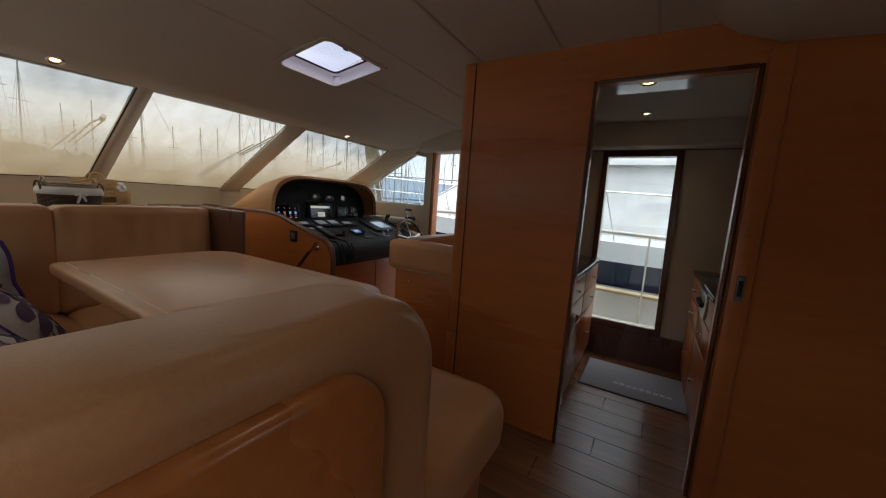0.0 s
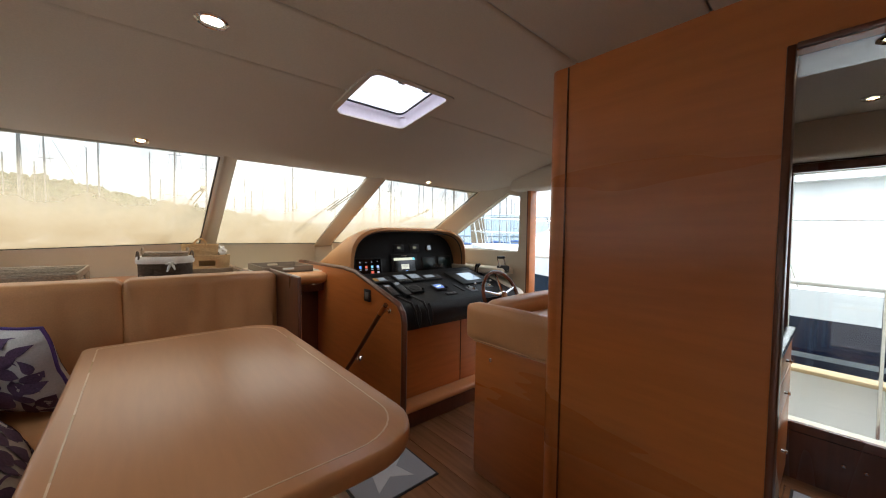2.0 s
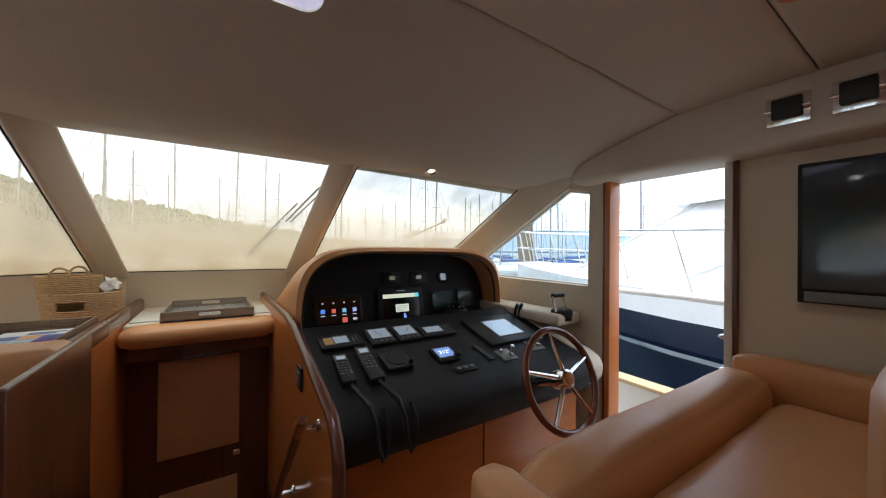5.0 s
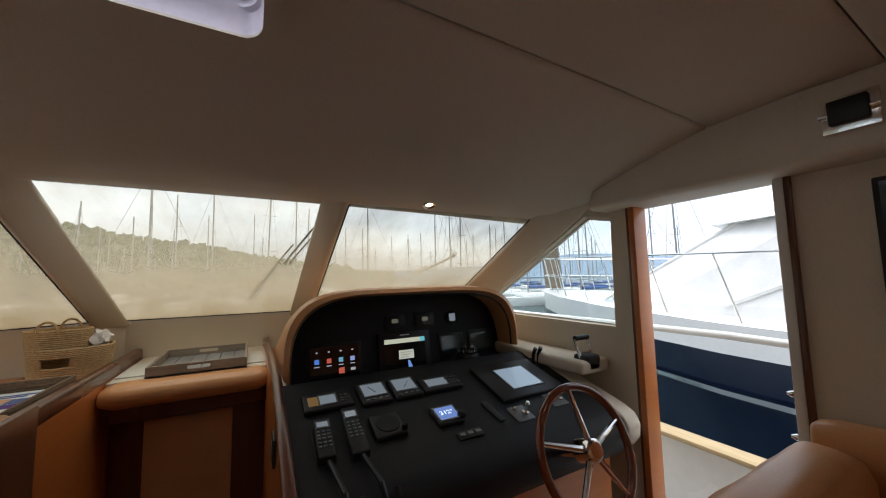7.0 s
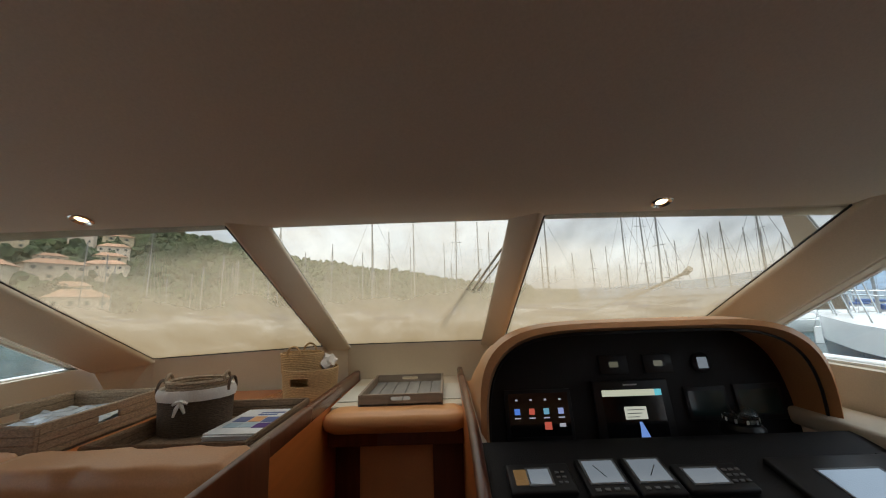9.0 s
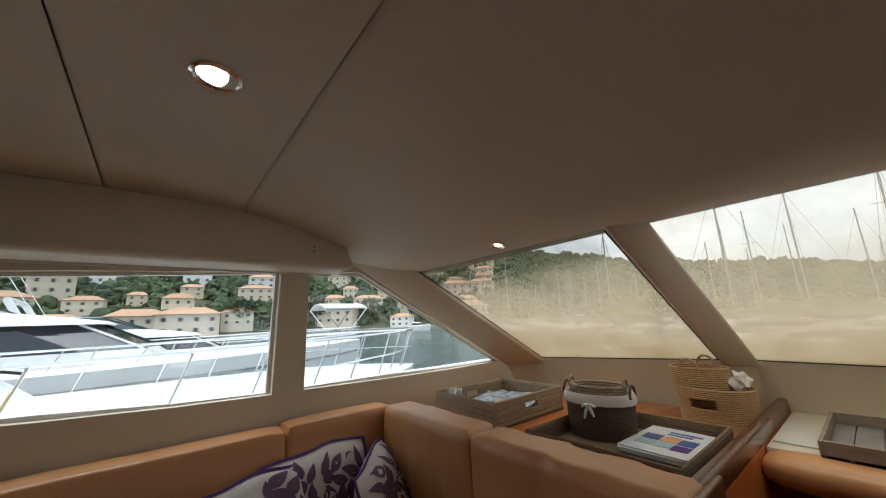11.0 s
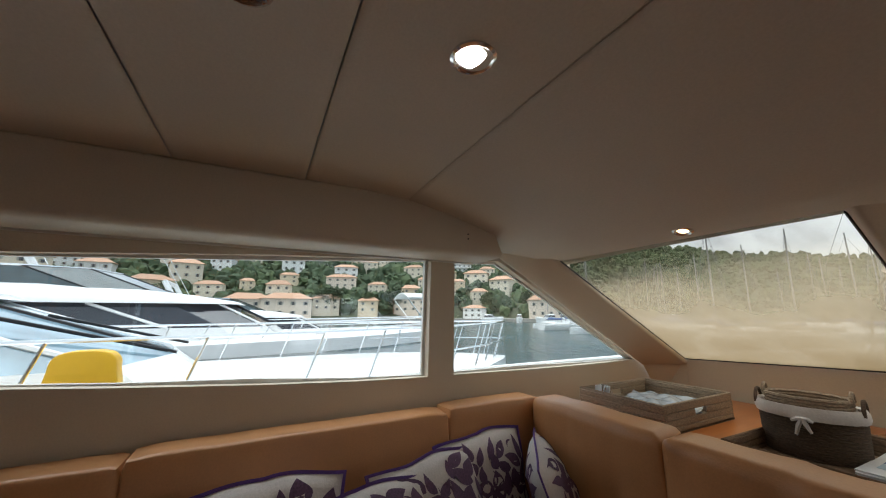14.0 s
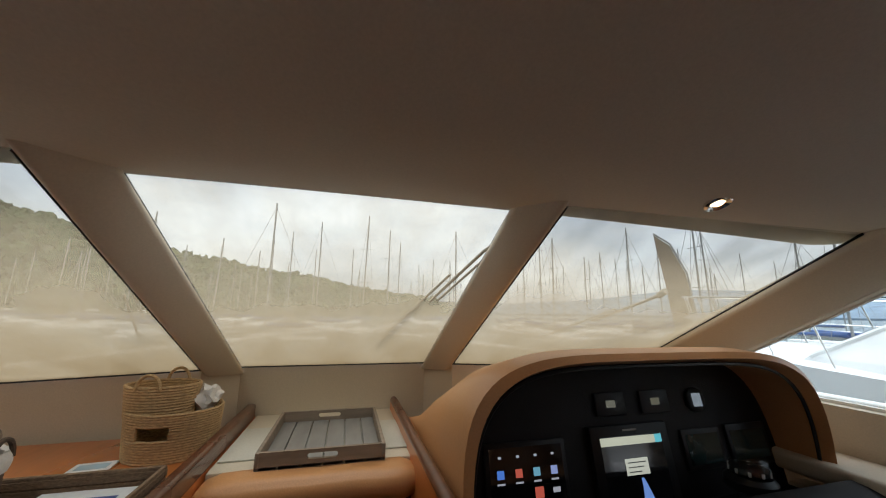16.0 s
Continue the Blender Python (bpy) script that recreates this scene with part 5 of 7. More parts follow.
d, M = panel_unit("engine_display", 0.475, 0.765, 0.90, 1.10, "black engine display with coloured icons", (-0.13, 0.13, -0.085, 0.085), SCREEN_D)
ICON = [glow("icon_blue", (0.12, 0.3, 0.9), 0.5), glow("icon_red", (0.85, 0.16, 0.1), 0.45), glow("icon_teal", (0.25, 0.6, 0.75), 0.45), glow("icon_pale", (0.45, 0.55, 0.95), 0.45)]
WHITEICON = glow("icon_white", (0.8, 0.8, 0.85), 0.35)
for k in range(4):
    x = -0.095 + 0.063 * k
    part("icon", turn(box(x - 0.012, x + 0.012, 0.0, 0.024, 0.0132, 0.0145, 0.0005), M), ICON[k], d, smooth=False)
    part("icon", turn(box(x - 0.005, x + 0.005, 0.055, 0.062, 0.0132, 0.0145), M), WHITEICON, d, smooth=False)
    part("caption_bar", turn(box(x - 0.013, x + 0.013, -0.016, -0.011, 0.0132, 0.014), M), WHITEICON, d, smooth=False)
part("icon", turn(box(0.018, 0.048, -0.06, -0.03, 0.0132, 0.0145), M), ICON[1], d, smooth=False)
part("icon", turn(box(0.082, 0.108, -0.05, -0.036, 0.0132, 0.0145), M), WHITEICON, d, smooth=False)
d, M = panel_unit("chart_plotter", 0.865, 1.195, 0.855, 1.125, "black chart plotter showing a blue channel", (-0.13, 0.13, -0.10, 0.10), SCREEN_D, PLASTIC, 0.02)
part("status_bar", turn(box(-0.13, 0.10, 0.072, 0.098, 0.0212, 0.022), M), glow("status_cream", (0.75, 0.75, 0.55), 0.55), d, smooth=False)
part("status_bar", turn(box(0.10, 0.13, 0.072, 0.098, 0.0212, 0.022), M), glow("status_teal", (0.1, 0.4, 0.45), 1.0), d, smooth=False)
part("note", turn(box(-0.045, 0.05, -0.02, 0.03, 0.0216, 0.0226), M), glow("note_cream", (0.75, 0.75, 0.6), 0.55), d, smooth=False)
for k in range(3):
    part("note_line", turn(box(-0.035, 0.04 - 0.012 * k, 0.016 - 0.014 * k, 0.019 - 0.014 * k, 0.0227, 0.0231), M), GREY, d, smooth=False)
part("channel", turn(prism([(0.005, -0.10, 0.0214), (0.05, -0.10, 0.0214), (0.03, -0.05, 0.0214), (0.02, -0.03, 0.0214), (0.01, -0.03, 0.0214), (0.01, -0.06, 0.0214)], (0, 0, 0.0006)), M), SCREEN_B, d, smooth=False)
part("name_bar", turn(box(-0.03, 0.03, 0.115, 0.121, 0.02, 0.0206), M), INK, d, smooth=False)
for x0, x1, z0, z1 in ((1.265, 1.45, 0.955, 1.09), (1.485, 1.69, 0.95, 1.095)):
    d, M = panel_unit("radar_display", x0, x1, z0, z1, "unlit black display in the cowl", (-(x1 - x0) / 2 + .015, (x1 - x0) / 2 - .015, -0.05, 0.05), mat("unlit_green_glass", (0.012, 0.03, 0.032), 0.1, 0, 20, 0.1, spec=0.7))
for x in (0.98, 1.18):
    d, M = panel_unit("small_gauge", x - 0.065, x + 0.065, 1.15, 1.23, "small black gauge with tiny lit digits", (-0.02, 0.02, -0.012, 0.012), glow("tiny_digits", (0.55, 0.52, 0.35), 0.15))
M = panel_pose(1.378, 1.186)
d = thing("round_gauge", M.translation, "round black gauge with a pale lit face", "instrument")
part("case", lathe([(0.045, 0), (0.045, 0.012), (0.038, 0.016)], 24, M), PLASTIC, d)
part("screen", turn(box(-0.022, 0.022, -0.024, 0.024, 0.016, 0.017), M), SCREEN_W, d, smooth=False)
cp = thing("compass", (1.39, 3.50, 0.95), "domed black magnetic compass with white card", "compass")
part("base", lathe([(0.075, 0), (0.075, 0.025), (0.062, 0.04)], 28, pose(1.39, 3.50, 0.945)), PLASTIC, cp)
part("card", lathe([(0.05, 0.04), (0.058, 0.05), (0.055, 0.062), (0.02, 0.07)], 24, pose(1.39, 3.50, 0.945)), SCREEN_D, cp)
for k in range(10):
    a = 2 * math.pi * k / 10
    part("mark", turn(box(-0.004, 0.004, -0.0015, 0.0015, -0.007, 0.007), pose(1.39 + 0.058 * math.cos(a), 3.50 + 0.058 * math.sin(a), 1.0, 0, 0, math.degrees(a) + 90)), INK, cp, "white card mark", smooth=False)
ob = part("dome", lathe([(0.062, 0.04), (0.066, 0.06), (0.058, 0.085), (0.035, 0.102), (0.006, 0.107)], 24, pose(1.39, 3.50, 0.945)), GLASS, cp)
ob.visible_shadow = False

# console side: rocker switch, and the door lever stowed in clips
sw = thing("wall_socket", (0.30, 3.07, 0.85), "square black socket in a chrome surround", "socket")
part("plate", box(0.290, 0.299, 3.02, 3.115, 0.805, 0.90, 0.004), PLASTIC, sw)
part("insert", box(0.287, 0.2895, 3.04, 3.095, 0.825, 0.88, 0.001), GREY, sw)
lv = thing("hand_rail", (0.27, 3.0, 0.4), "varnished wooden grab rail on chrome posts", "grab rail")
pts = [(0.235, 2.70, 0.845), (0.235, 2.78, 0.765), (0.235, 3.21, 0.30), (0.235, 3.78, -0.25)]
part("bar", tube(pts, 0.016, 10), DARKWOOD, lv)
part("grip", tube([pts[0], (0.235, 2.735, 0.81), (0.235, 2.775, 0.77)], [0.014, 0.021, 0.019], 12), CHERRY, lv, "turned wooden grip")
for k in (1, 2, 3):
    p = pts[k]
    part("post", tube([(0.30, p[1] - 0.02, p[2] + 0.02), (0.235, p[1] - 0.02, p[2] + 0.02)], 0.009, 8), CHROME, lv, "chrome post")
    part("flange", lathe([(0.022, 0), (0.02, 0.006), (0.01, 0.008)], 16, pose(0.299, p[1] - 0.02, p[2] + 0.02, 0, -90, 0)), CHROME, lv, "chrome flange")

# mats
def mat_rug(name, x0, x1, y0, y1, label, star=False, rot=0):
    cx, cy = (x0 + x1) / 2, (y0 + y1) / 2
    m_ = thing(name, (cx, cy, FL), label, "door mat")
    M = pose(cx, cy, FL + 0.001, 0, 0, rot)
    w, h = x1 - x0, y1 - y0
    part("carpet", turn(box(-w / 2, w / 2, -h / 2, h / 2, 0, 0.009, 0.003, 2), M), MATGREY, m_)
    part("border", turn(pierced([(-w / 2 - .012, -h / 2 - .012), (w / 2 + .012, -h / 2 - .012), (w / 2 + .012, h / 2 + .012), (-w / 2 - .012, h / 2 + .012)], [[(-w / 2, -h / 2), (w / 2, -h / 2), (w / 2, h / 2), (-w / 2, h / 2)]], lambda a, c: (a, c, 0), (0, 0, 0.005)), M), PLASTIC, m_, "dark rubber border")
    if star:
        pts = []
        for k in range(10):
            a = radians(90 + 36 * k)
            r_ = 0.20 if k % 2 == 0 else 0.085
            pts.append((r_ * math.cos(a), r_ * math.sin(a), 0.0092))
        part("star", turn(prism(pts, (0, 0, 0.0015)), M), MATPALE, m_, "pale printed star", smooth=False)
    else:
        rr = random.Random(3)
        for k in range(9):
            part("script_bar", turn(box(-0.13, -0.10 + 0.02 * rr.random(), -0.26 + 0.045 * k, -0.225 + 0.045 * k, 0.0092, 0.0102), M), MATPALE, m_, "pale printed script", smooth=False)


mat_rug("door_mat", -0.18, 0.28, 2.20, 2.66, "grey door mat with a pale star on the sole", True)
mat_rug("door_mat", 1.20, 1.74, 0.06, 0.78, "grey door mat with pale lettering in the galley")

# ---- galley ----
GRANITE = mat("black_worktop", (0.02, 0.02, 0.022), 0.12, 0, 120, 0.5, coat=0.5)
STEEL = mat("brushed_steel", (0.55, 0.55, 0.54), 0.3, 0.9, 60, 0.08)


def base_unit(name, x0, x1, y0, y1, face, label, doors=2, top=0.78):
    """A galley cabinet; face: +1 when its doors look towards the bow."""
    u = thing(name, ((x0 + x1) / 2, (y0 + y1) / 2, FL), label, "cabinet")
    part("body", box(x0, x1, y0, y1, FL, top, 0.003), CHERRY, u)
    yf = y1 if face > 0 else y0
    w_ = (x1 - x0) / doors
    for k in range(doors):
        a, c = x0 + k * w_ + 0.006, x0 + (k + 1) * w_ - 0.006
        y_a, y_b = (yf + 0.001, yf + 0.019) if face > 0 else (yf - 0.019, yf - 0.001)
        for z0, z1, nm in ((FL + 0.08, 0.42, "door"), (0.432, 0.60, "drawer"), (0.612, 0.765, "drawer")):
            dd = part(nm, box(a, c, y_a, y_b, z0, z1, 0.004), CHERRY, u)
            knob = lathe([(0.008, 0), (0.006, 0.012), (0.012, 0.018), (0.008, 0.024)], 12, pose((a + c) / 2, y_b if face > 0 else y_a, (z0 + z1) / 2, -90 if face > 0 else 90, 0, 0))
            part("knob", knob, CHROME, dd, "brass knob")
    return u


base_unit("galley_cabinet", 0.55, 1.20, 0.845, 1.44, -1, "cherry galley cabinet with brass knobs", 1)
base_unit("galley_cabinet", 1.21, 1.88, 0.845, 1.44, -1, "cherry galley cabinet with brass knobs", 1)
base_unit("galley_cabinet", 0.80, 1.34, -0.69, 0.08, 1, "cherry galley cabinet with brass knobs", 1)
base_unit("galley_cabinet", 1.35, 1.88, -0.69, 0.08, 1, "cherry galley cabinet beside the oven", 1)
tagged(part("worktop", box(0.50, 1.89, 0.815, 1.445, 0.781, 0.815, 0.006), GRANITE), "black polished galley worktop with steel edge", "worktop")
tagged(part("worktop", box(0.78, 1.89, -0.695, 0.11, 0.781, 0.815, 0.006), GRANITE), "black polished galley worktop", "worktop")
ov = thing("oven_panel", (1.5, 0.1, 0.68), "steel control panel set in the galley cabinet", "oven")
part("plate", box(1.0, 1.3, 0.1002, 0.112, 0.62, 0.775, 0.003), STEEL, ov)
for x in (1.07, 1.15, 1.23):
    part("knob", lathe([(0.018, 0), (0.016, 0.02), (0.01, 0.024)], 16, pose(x, 0.112, 0.70, -90, 0, 0)), PLASTIC, ov)
sp = thing("frying_pan", (1.25, -0.1, 0.816), "dark pan standing on the galley worktop", "pan")
part("bowl", lathe([(0.09, 0), (0.12, 0.03), (0.13, 0.05), (0.125, 0.05), (0.085, 0.006)], 28, pose(1.25, -0.08, 0.816)), PLASTIC, sp)
part("handle", tube([(1.15, 0.0, 0.86), (1.06, 0.05, 0.87)], 0.01, 8), PLASTIC, sp)
tw = thing("tea_towel", (0.62, 0.80, 0.45), "pale tea towel hanging from a cabinet knob", "towel")
b = bmesh.new()
bmesh.ops.create_grid(b, x_segments=14, y_segments=18, size=0.5)
for v in b.verts:
    u, w_ = v.co.x, v.co.y
    v.co = Vector((0.66 + u * (0.07 + 0.10 * (0.5 - w_)), 0.795 + 0.02 * math.sin(u * 22 + w_ * 3) * (0.7 - w_), 0.42 + w_ * 0.30))
r = bmesh.ops.extrude_face_region(b, geom=list(b.faces))
bmesh.ops.translate(b, vec=(0, -0.004, 0), verts=[v for v in r["geom"] if isinstance(v, bmesh.types.BMVert)])
part("cloth", b, CLOTH, tw)
for y in (0.52, 0.60):
    k = thing("cupboard_catch", (XS - 0.03, y, 0.08), "small brass push catch on mahogany panel", "catch", "panel catches")
    part("catch", lathe([(0.01, 0), (0.009, 0.02), (0.005, 0.024)], 12, pose(XS - 0.0305, y, 0.08, 0, -90, 0)), CHROME, k)
fr = thing("tall_cabinet", (0.6, -0.3, FL), "tall cherry cabinet with louvred vent in the galley", "cabinet")
part("body", box(0.42, 0.775, -0.69, 0.06, FL, 1.95, 0.004), CHERRY, fr)
for k in range(5):
    part("louvre", turn(box(0.50, 0.70, -0.006, 0.006, -0.004, 0.004), pose(0, 0.066, 1.42 + 0.018 * k, 30, 0, 0)), DARKWOOD, fr)
part("handle", tube([(0.74, 0.062, 0.75), (0.74, 0.10, 0.77), (0.74, 0.10, 0.87), (0.74, 0.062, 0.89)], 0.007, 8), CHROME, fr)

# ---- starboard wall: reading lights and wall screen ----
for y in (1.93, 1.76, 1.59):
    l_ = thing("swivel_light", (1.775, y, 1.915), "square chrome swivel light with black head on the valance", "wall light", "valance lights")
    part("plate", box(1.762, 1.772, y - 0.06, y + 0.06, 1.855, 1.965, 0.003), CHROME, l_)
    part("head", box(1.735, 1.765, y - 0.042, y + 0.042, 1.875, 1.95, 0.006), PLASTIC, l_)
    part("pivot", tube([(1.75, y - 0.062, 1.91), (1.75, y + 0.062, 1.91)], 0.009, 10), CHROME, l_)
tv = thing("wall_screen", (1.92, 1.6, 1.45), "dark glossy flat television on the cabin wall", "television")
part("case", box(1.895, 1.928, 1.28, 1.93, 1.19, 1.725, 0.006), PLASTIC, tv)
part("screen", box(1.891, 1.8948, 1.295, 1.915, 1.245, 1.71), mat("blue_black_screen", (0.012, 0.03, 0.05), 0.06, 0, 10, 0.1, spec=0.9), tv, "glossy blue-black screen", smooth=False)
part("speaker_bar", box(1.889, 1.8949, 1.30, 1.91, 1.197, 1.235, 0.001), GREY, tv)

l_ = thing("swivel_light", (-1.70, 0.33, 1.95), "square chrome swivel light with black head on the valance", "wall light", "valance lights")
part("plate", box(-1.692, -1.682, 0.255, 0.415, 1.90, 2.0, 0.003), CHROME, l_)
part("head", box(-1.685, -1.655, 0.30, 0.375, 1.92, 1.99, 0.006), PLASTIC, l_)

# ---- open linen cupboard beside the port doorway ----
lc = thing("linen_cupboard", (-1.55, -0.15, FL), "open cherry linen cupboard with chrome-railed shelves", "cupboard")
part("side", box(-1.24, -1.215, -0.42, 0.02, FL, 2.04, 0.004), CHERRY, lc)
part("side", box(-1.93, -1.905, -0.42, 0.02, FL, 2.04, 0.004), CHERRY, lc)
part("back", box(-1.905, -1.24, -0.42, -0.40, FL, 2.04), CHERRY, lc)
part("drawer", box(-1.904, -1.241, -0.39, 0.03, FL, 0.78, 0.004), CHERRY_H, lc)
part("header", box(-1.904, -1.241, -0.39, 0.06, 1.76, 2.04, 0.004), CHERRY, lc)
SHELF_Z = (0.80, 1.03, 1.27, 1.50)
LINEN = [mat("beige_linen", (0.52, 0.45, 0.36), 0.9, 0, 90, 0.08, 0.4), CLOTH, mat("tan_linen", (0.45, 0.30, 0.15), 0.9, 0, 90, 0.08, 0.4), mat("blue_linen", (0.10, 0.18, 0.35), 0.9, 0, 90, 0.08, 0.4)]
for i, z in enumerate(SHELF_Z):
    part("shelf", box(-1.904, -1.241, -0.395, 0.0, z - 0.018, z, 0.003), CHERRY, lc)
    part("rail", tube([(-1.90, 0.0, z + 0.055), (-1.245, 0.0, z + 0.055)], 0.006, 8), CHROME, lc, "chrome shelf rail")
    for x in (-1.80, -1.57, -1.34):
        part("rail_post", tube([(x, 0.0, z), (x, 0.0, z + 0.055)], 0.005, 8), CHROME, lc)
    for j in range(2):
        pile = thing("folded_linen", (-1.75 + 0.33 * j, -0.18, z), "pile of folded bed linen on the cupboard shelf", "linen", "folded linen")
        for k in range(4):
            c = cushion(-1.88 + 0.33 * j, -1.60 + 0.33 * j, -0.36, -0.03, z + 0.001 + 0.038 * k, z + 0.037 + 0.038 * k, 0.016, 0.004, i * 7 + j + k, 5)
            part("fold", c, LINEN[(i + (k // 2) * (j + 1)) % 4], pile)

# ---- own deck ----
WZ = -2.15
for s, nm in ((-1, "side_deck_port"), (1, "side_deck_starboard")):
    part(nm, box(s * 2.03, s * 2.62, -6.0, 5.2, -0.45, -0.30, 0.02), GELCOAT, None, "white moulded side deck", kind="structure")
    part("bulwark", prism([(s * 2.62, -6.0, -0.9), (s * 2.62, 5.2, -0.9), (s * 2.62, 5.2, 0.42), (s * 2.62, -6.0, 0.26)], (s * 0.06, 0, 0)), GELCOAT, None, "white bulwark", kind="structure", smooth=False)
TEAK = mat("weathered_teak", (0.48, 0.36, 0.20), 0.7, 0, 30, 0.15, 0.3, (1, 0.1, 1))
for s in (-1, 1):
    part("capping", prism([(s * 2.58, -6.0, 0.265), (s * 2.58, 5.2, 0.425), (s * 2.58, 5.2, 0.455), (s * 2.58, -6.0, 0.295)], (s * 0.14, 0, 0), 0.008, 2), TEAK, None, "weathered teak capping on the bulwark", kind="structure")
b = bmesh.new()
ys_ = [4.94, 5.6, 6.6, 7.8, 9.0, 10.2]
ws_ = [2.62, 2.5, 2.15, 1.55, 0.85, 0.05]
g = [[b.verts.new((w_ * u, y, 0.90 - 0.11 * (y - 4.94) + 0.10 * (1 - u * u))) for u in (-1, -0.5, 0, 0.5, 1)] for y, w_ in zip(ys_, ws_)]
for p, q in zip(g, g[1:]):
    for k in range(4):
        b.faces.new((p[k], p[k + 1], q[k + 1], q[k]))
part("foredeck", b, GELCOAT, None, "white foredeck ahead of the windscreen", kind="structure")
b = bmesh.new()
secs = [(-8.0, 2.55), (0.0, 2.68), (5.2, 2.64), (7.8, 1.6), (9.4, 0.6), (10.25, 0.04)]
g = [[b.verts.new(p) for p in ((-w_, y, 0.0 + 0.02 * max(y, 0)), (-w_ * 0.97, y, -1.2), (-w_ * 0.7, y, WZ - 0.2), (w_ * 0.7, y, WZ - 0.2), (w_ * 0.97, y, -1.2), (w_, y, 0.02 * max(y, 0)))] for y, w_ in secs]
for p, q in zip(g, g[1:]):
    for k in range(5):
        b.faces.new((p[k], p[k + 1], q[k + 1], q[k]))
part("hull", b, GELCOAT, None, "white hull of the yacht", kind="structure")
own = thing("deck_rail", (-2.5, 2.0, -0.3), "polished steel guard rail along the deck", "guard rail")
for s in (-1, 1):
    top = [(s * 2.62, -2.0, 0.95), (s * 2.58, 1.0, 1.03), (s * 2.52, 2.6, 1.095), (s * 2.50, 3.6, 1.10), (s * 2.46, 4.7, 1.105), (s * 2.15, 6.8, 1.08), (s * 1.4, 8.4, 1.1), (s * 0.4, 9.9, 1.15)]
    part("top_rail", tube(top, 0.021, 10), GELCOAT, own, "white painted top rail")
    for y, x, z in ((-1.0, 2.61, 0.97), (0.45, 2.60, 1.01), (4.25, 2.48, 1.10), (6.0, 2.27, 1.085), (8.0, 1.6, 1.1)):
        part("stanchion", tube([(s * x, y, z), (s * x * 0.99, y, 0.0)], 0.011, 8), CHROME, own)
# wipers resting on the windscreen
# rubber colour lightened to paint in the fading through the hazed panes
RUBBER = mat("haze_paled_wiper_rubber", (0.30, 0.27, 0.22), 0.6, 0, 60, 0.1)
for xa, fa, xb, fb in ((-0.68, 0.62, -0.90, 0.02), (0.54, 0.84, 0.20, 0.10), (1.56, 0.56, 1.12, 0.08)):
    w_ = thing("windscreen_wiper", (xa, 4.5, 1.25), "wiper resting on the windscreen glass, coloured pale for haze", "wiper", "windscreen wipers")
    def on(x, f):
        return Vector((x, 4.55 - 1.08 * f + 0.02, 1.27 + 0.55 * f + 0.035))
    xm, fm = (xa + xb) / 2, (fa + fb) / 2
    part("arm", tube([on(xa, fa), on(xa - 0.03, fa - 0.05), on(xm + 0.02, fm)], 0.006, 8), RUBBER, w_)
    part("arm", tube([on(xa + 0.03, fa + 0.01), on(xm + 0.05, fm)], 0.005, 8), RUBBER, w_)
    part("blade", tube([on(xa * 0.75 + xb * 0.25 - 0.03, fa * 0.75 + fb * 0.25), on(xb, fb)], 0.005, 8), RUBBER, w_)
    part("pivot", tube([on(xa + 0.015, fa), on(xa + 0.015, fa + 0.04)], 0.016, 10), RUBBER, w_)

# ---- water ----
WATER = mat("harbour_water", (0.022, 0.058, 0.060), 0.12, 0, 0.9, 0.2, 1.0, (1, 1, 1), spec=0.32, big=0.25, bigscale=0.05)
for n_ in WATER.node_tree.nodes:
    if n_.bl_idname == "ShaderNodeBump":
        n_.inputs["Distance"].default_value = 0.35
b = bmesh.new()
N_ = 48
rad = [0, 12, 30, 70, 160, 400, 1200, 4500]
rings = [[b.verts.new((r_ * math.cos(2 * math.pi * k / N_), r_ * math.sin(2 * math.pi * k / N_), WZ)) for k in range(N_)] for r_ in rad[1:]]
c0 = b.verts.new((0, 0, WZ))
for k in range(N_):
    b.faces.new((c0, rings[0][k], rings[0][(k + 1) % N_]))
for q, s in zip(rings, rings[1:]):
    for k in range(N_):
        b.faces.new((q[k], s[k], s[(k + 1) % N_], q[(k + 1) % N_]))
part("water", b, WATER, None, "rippled grey-green harbour water", kind="structure")


# ---- neighbouring motor yachts ----
NAVY = mat("navy_hull_paint", (0.006, 0.011, 0.030), 0.15, 0, 10, 0.1, coat=0.5)
FABRIC = mat("grey_canopy_cloth", (0.62, 0.62, 0.6), 0.8, 0, 80, 0.06, 0.3)
# pale blue base colour paints in the sky reflected by this glass
SKYGLASS = mat("sky_reflection_boat_glass", (0.20, 0.30, 0.36), 0.08, 0, 2.0, 0.3, spec=0.8)


FLYGLASS = mat("smoked_flybridge_glass", (0.05, 0.075, 0.08), 0.08, 0, 3.0, 0.3, spec=0.8)
COVER = mat("white_windscreen_cover", (0.80, 0.80, 0.79), 0.7, 0, 60, 0.04, 0.2)


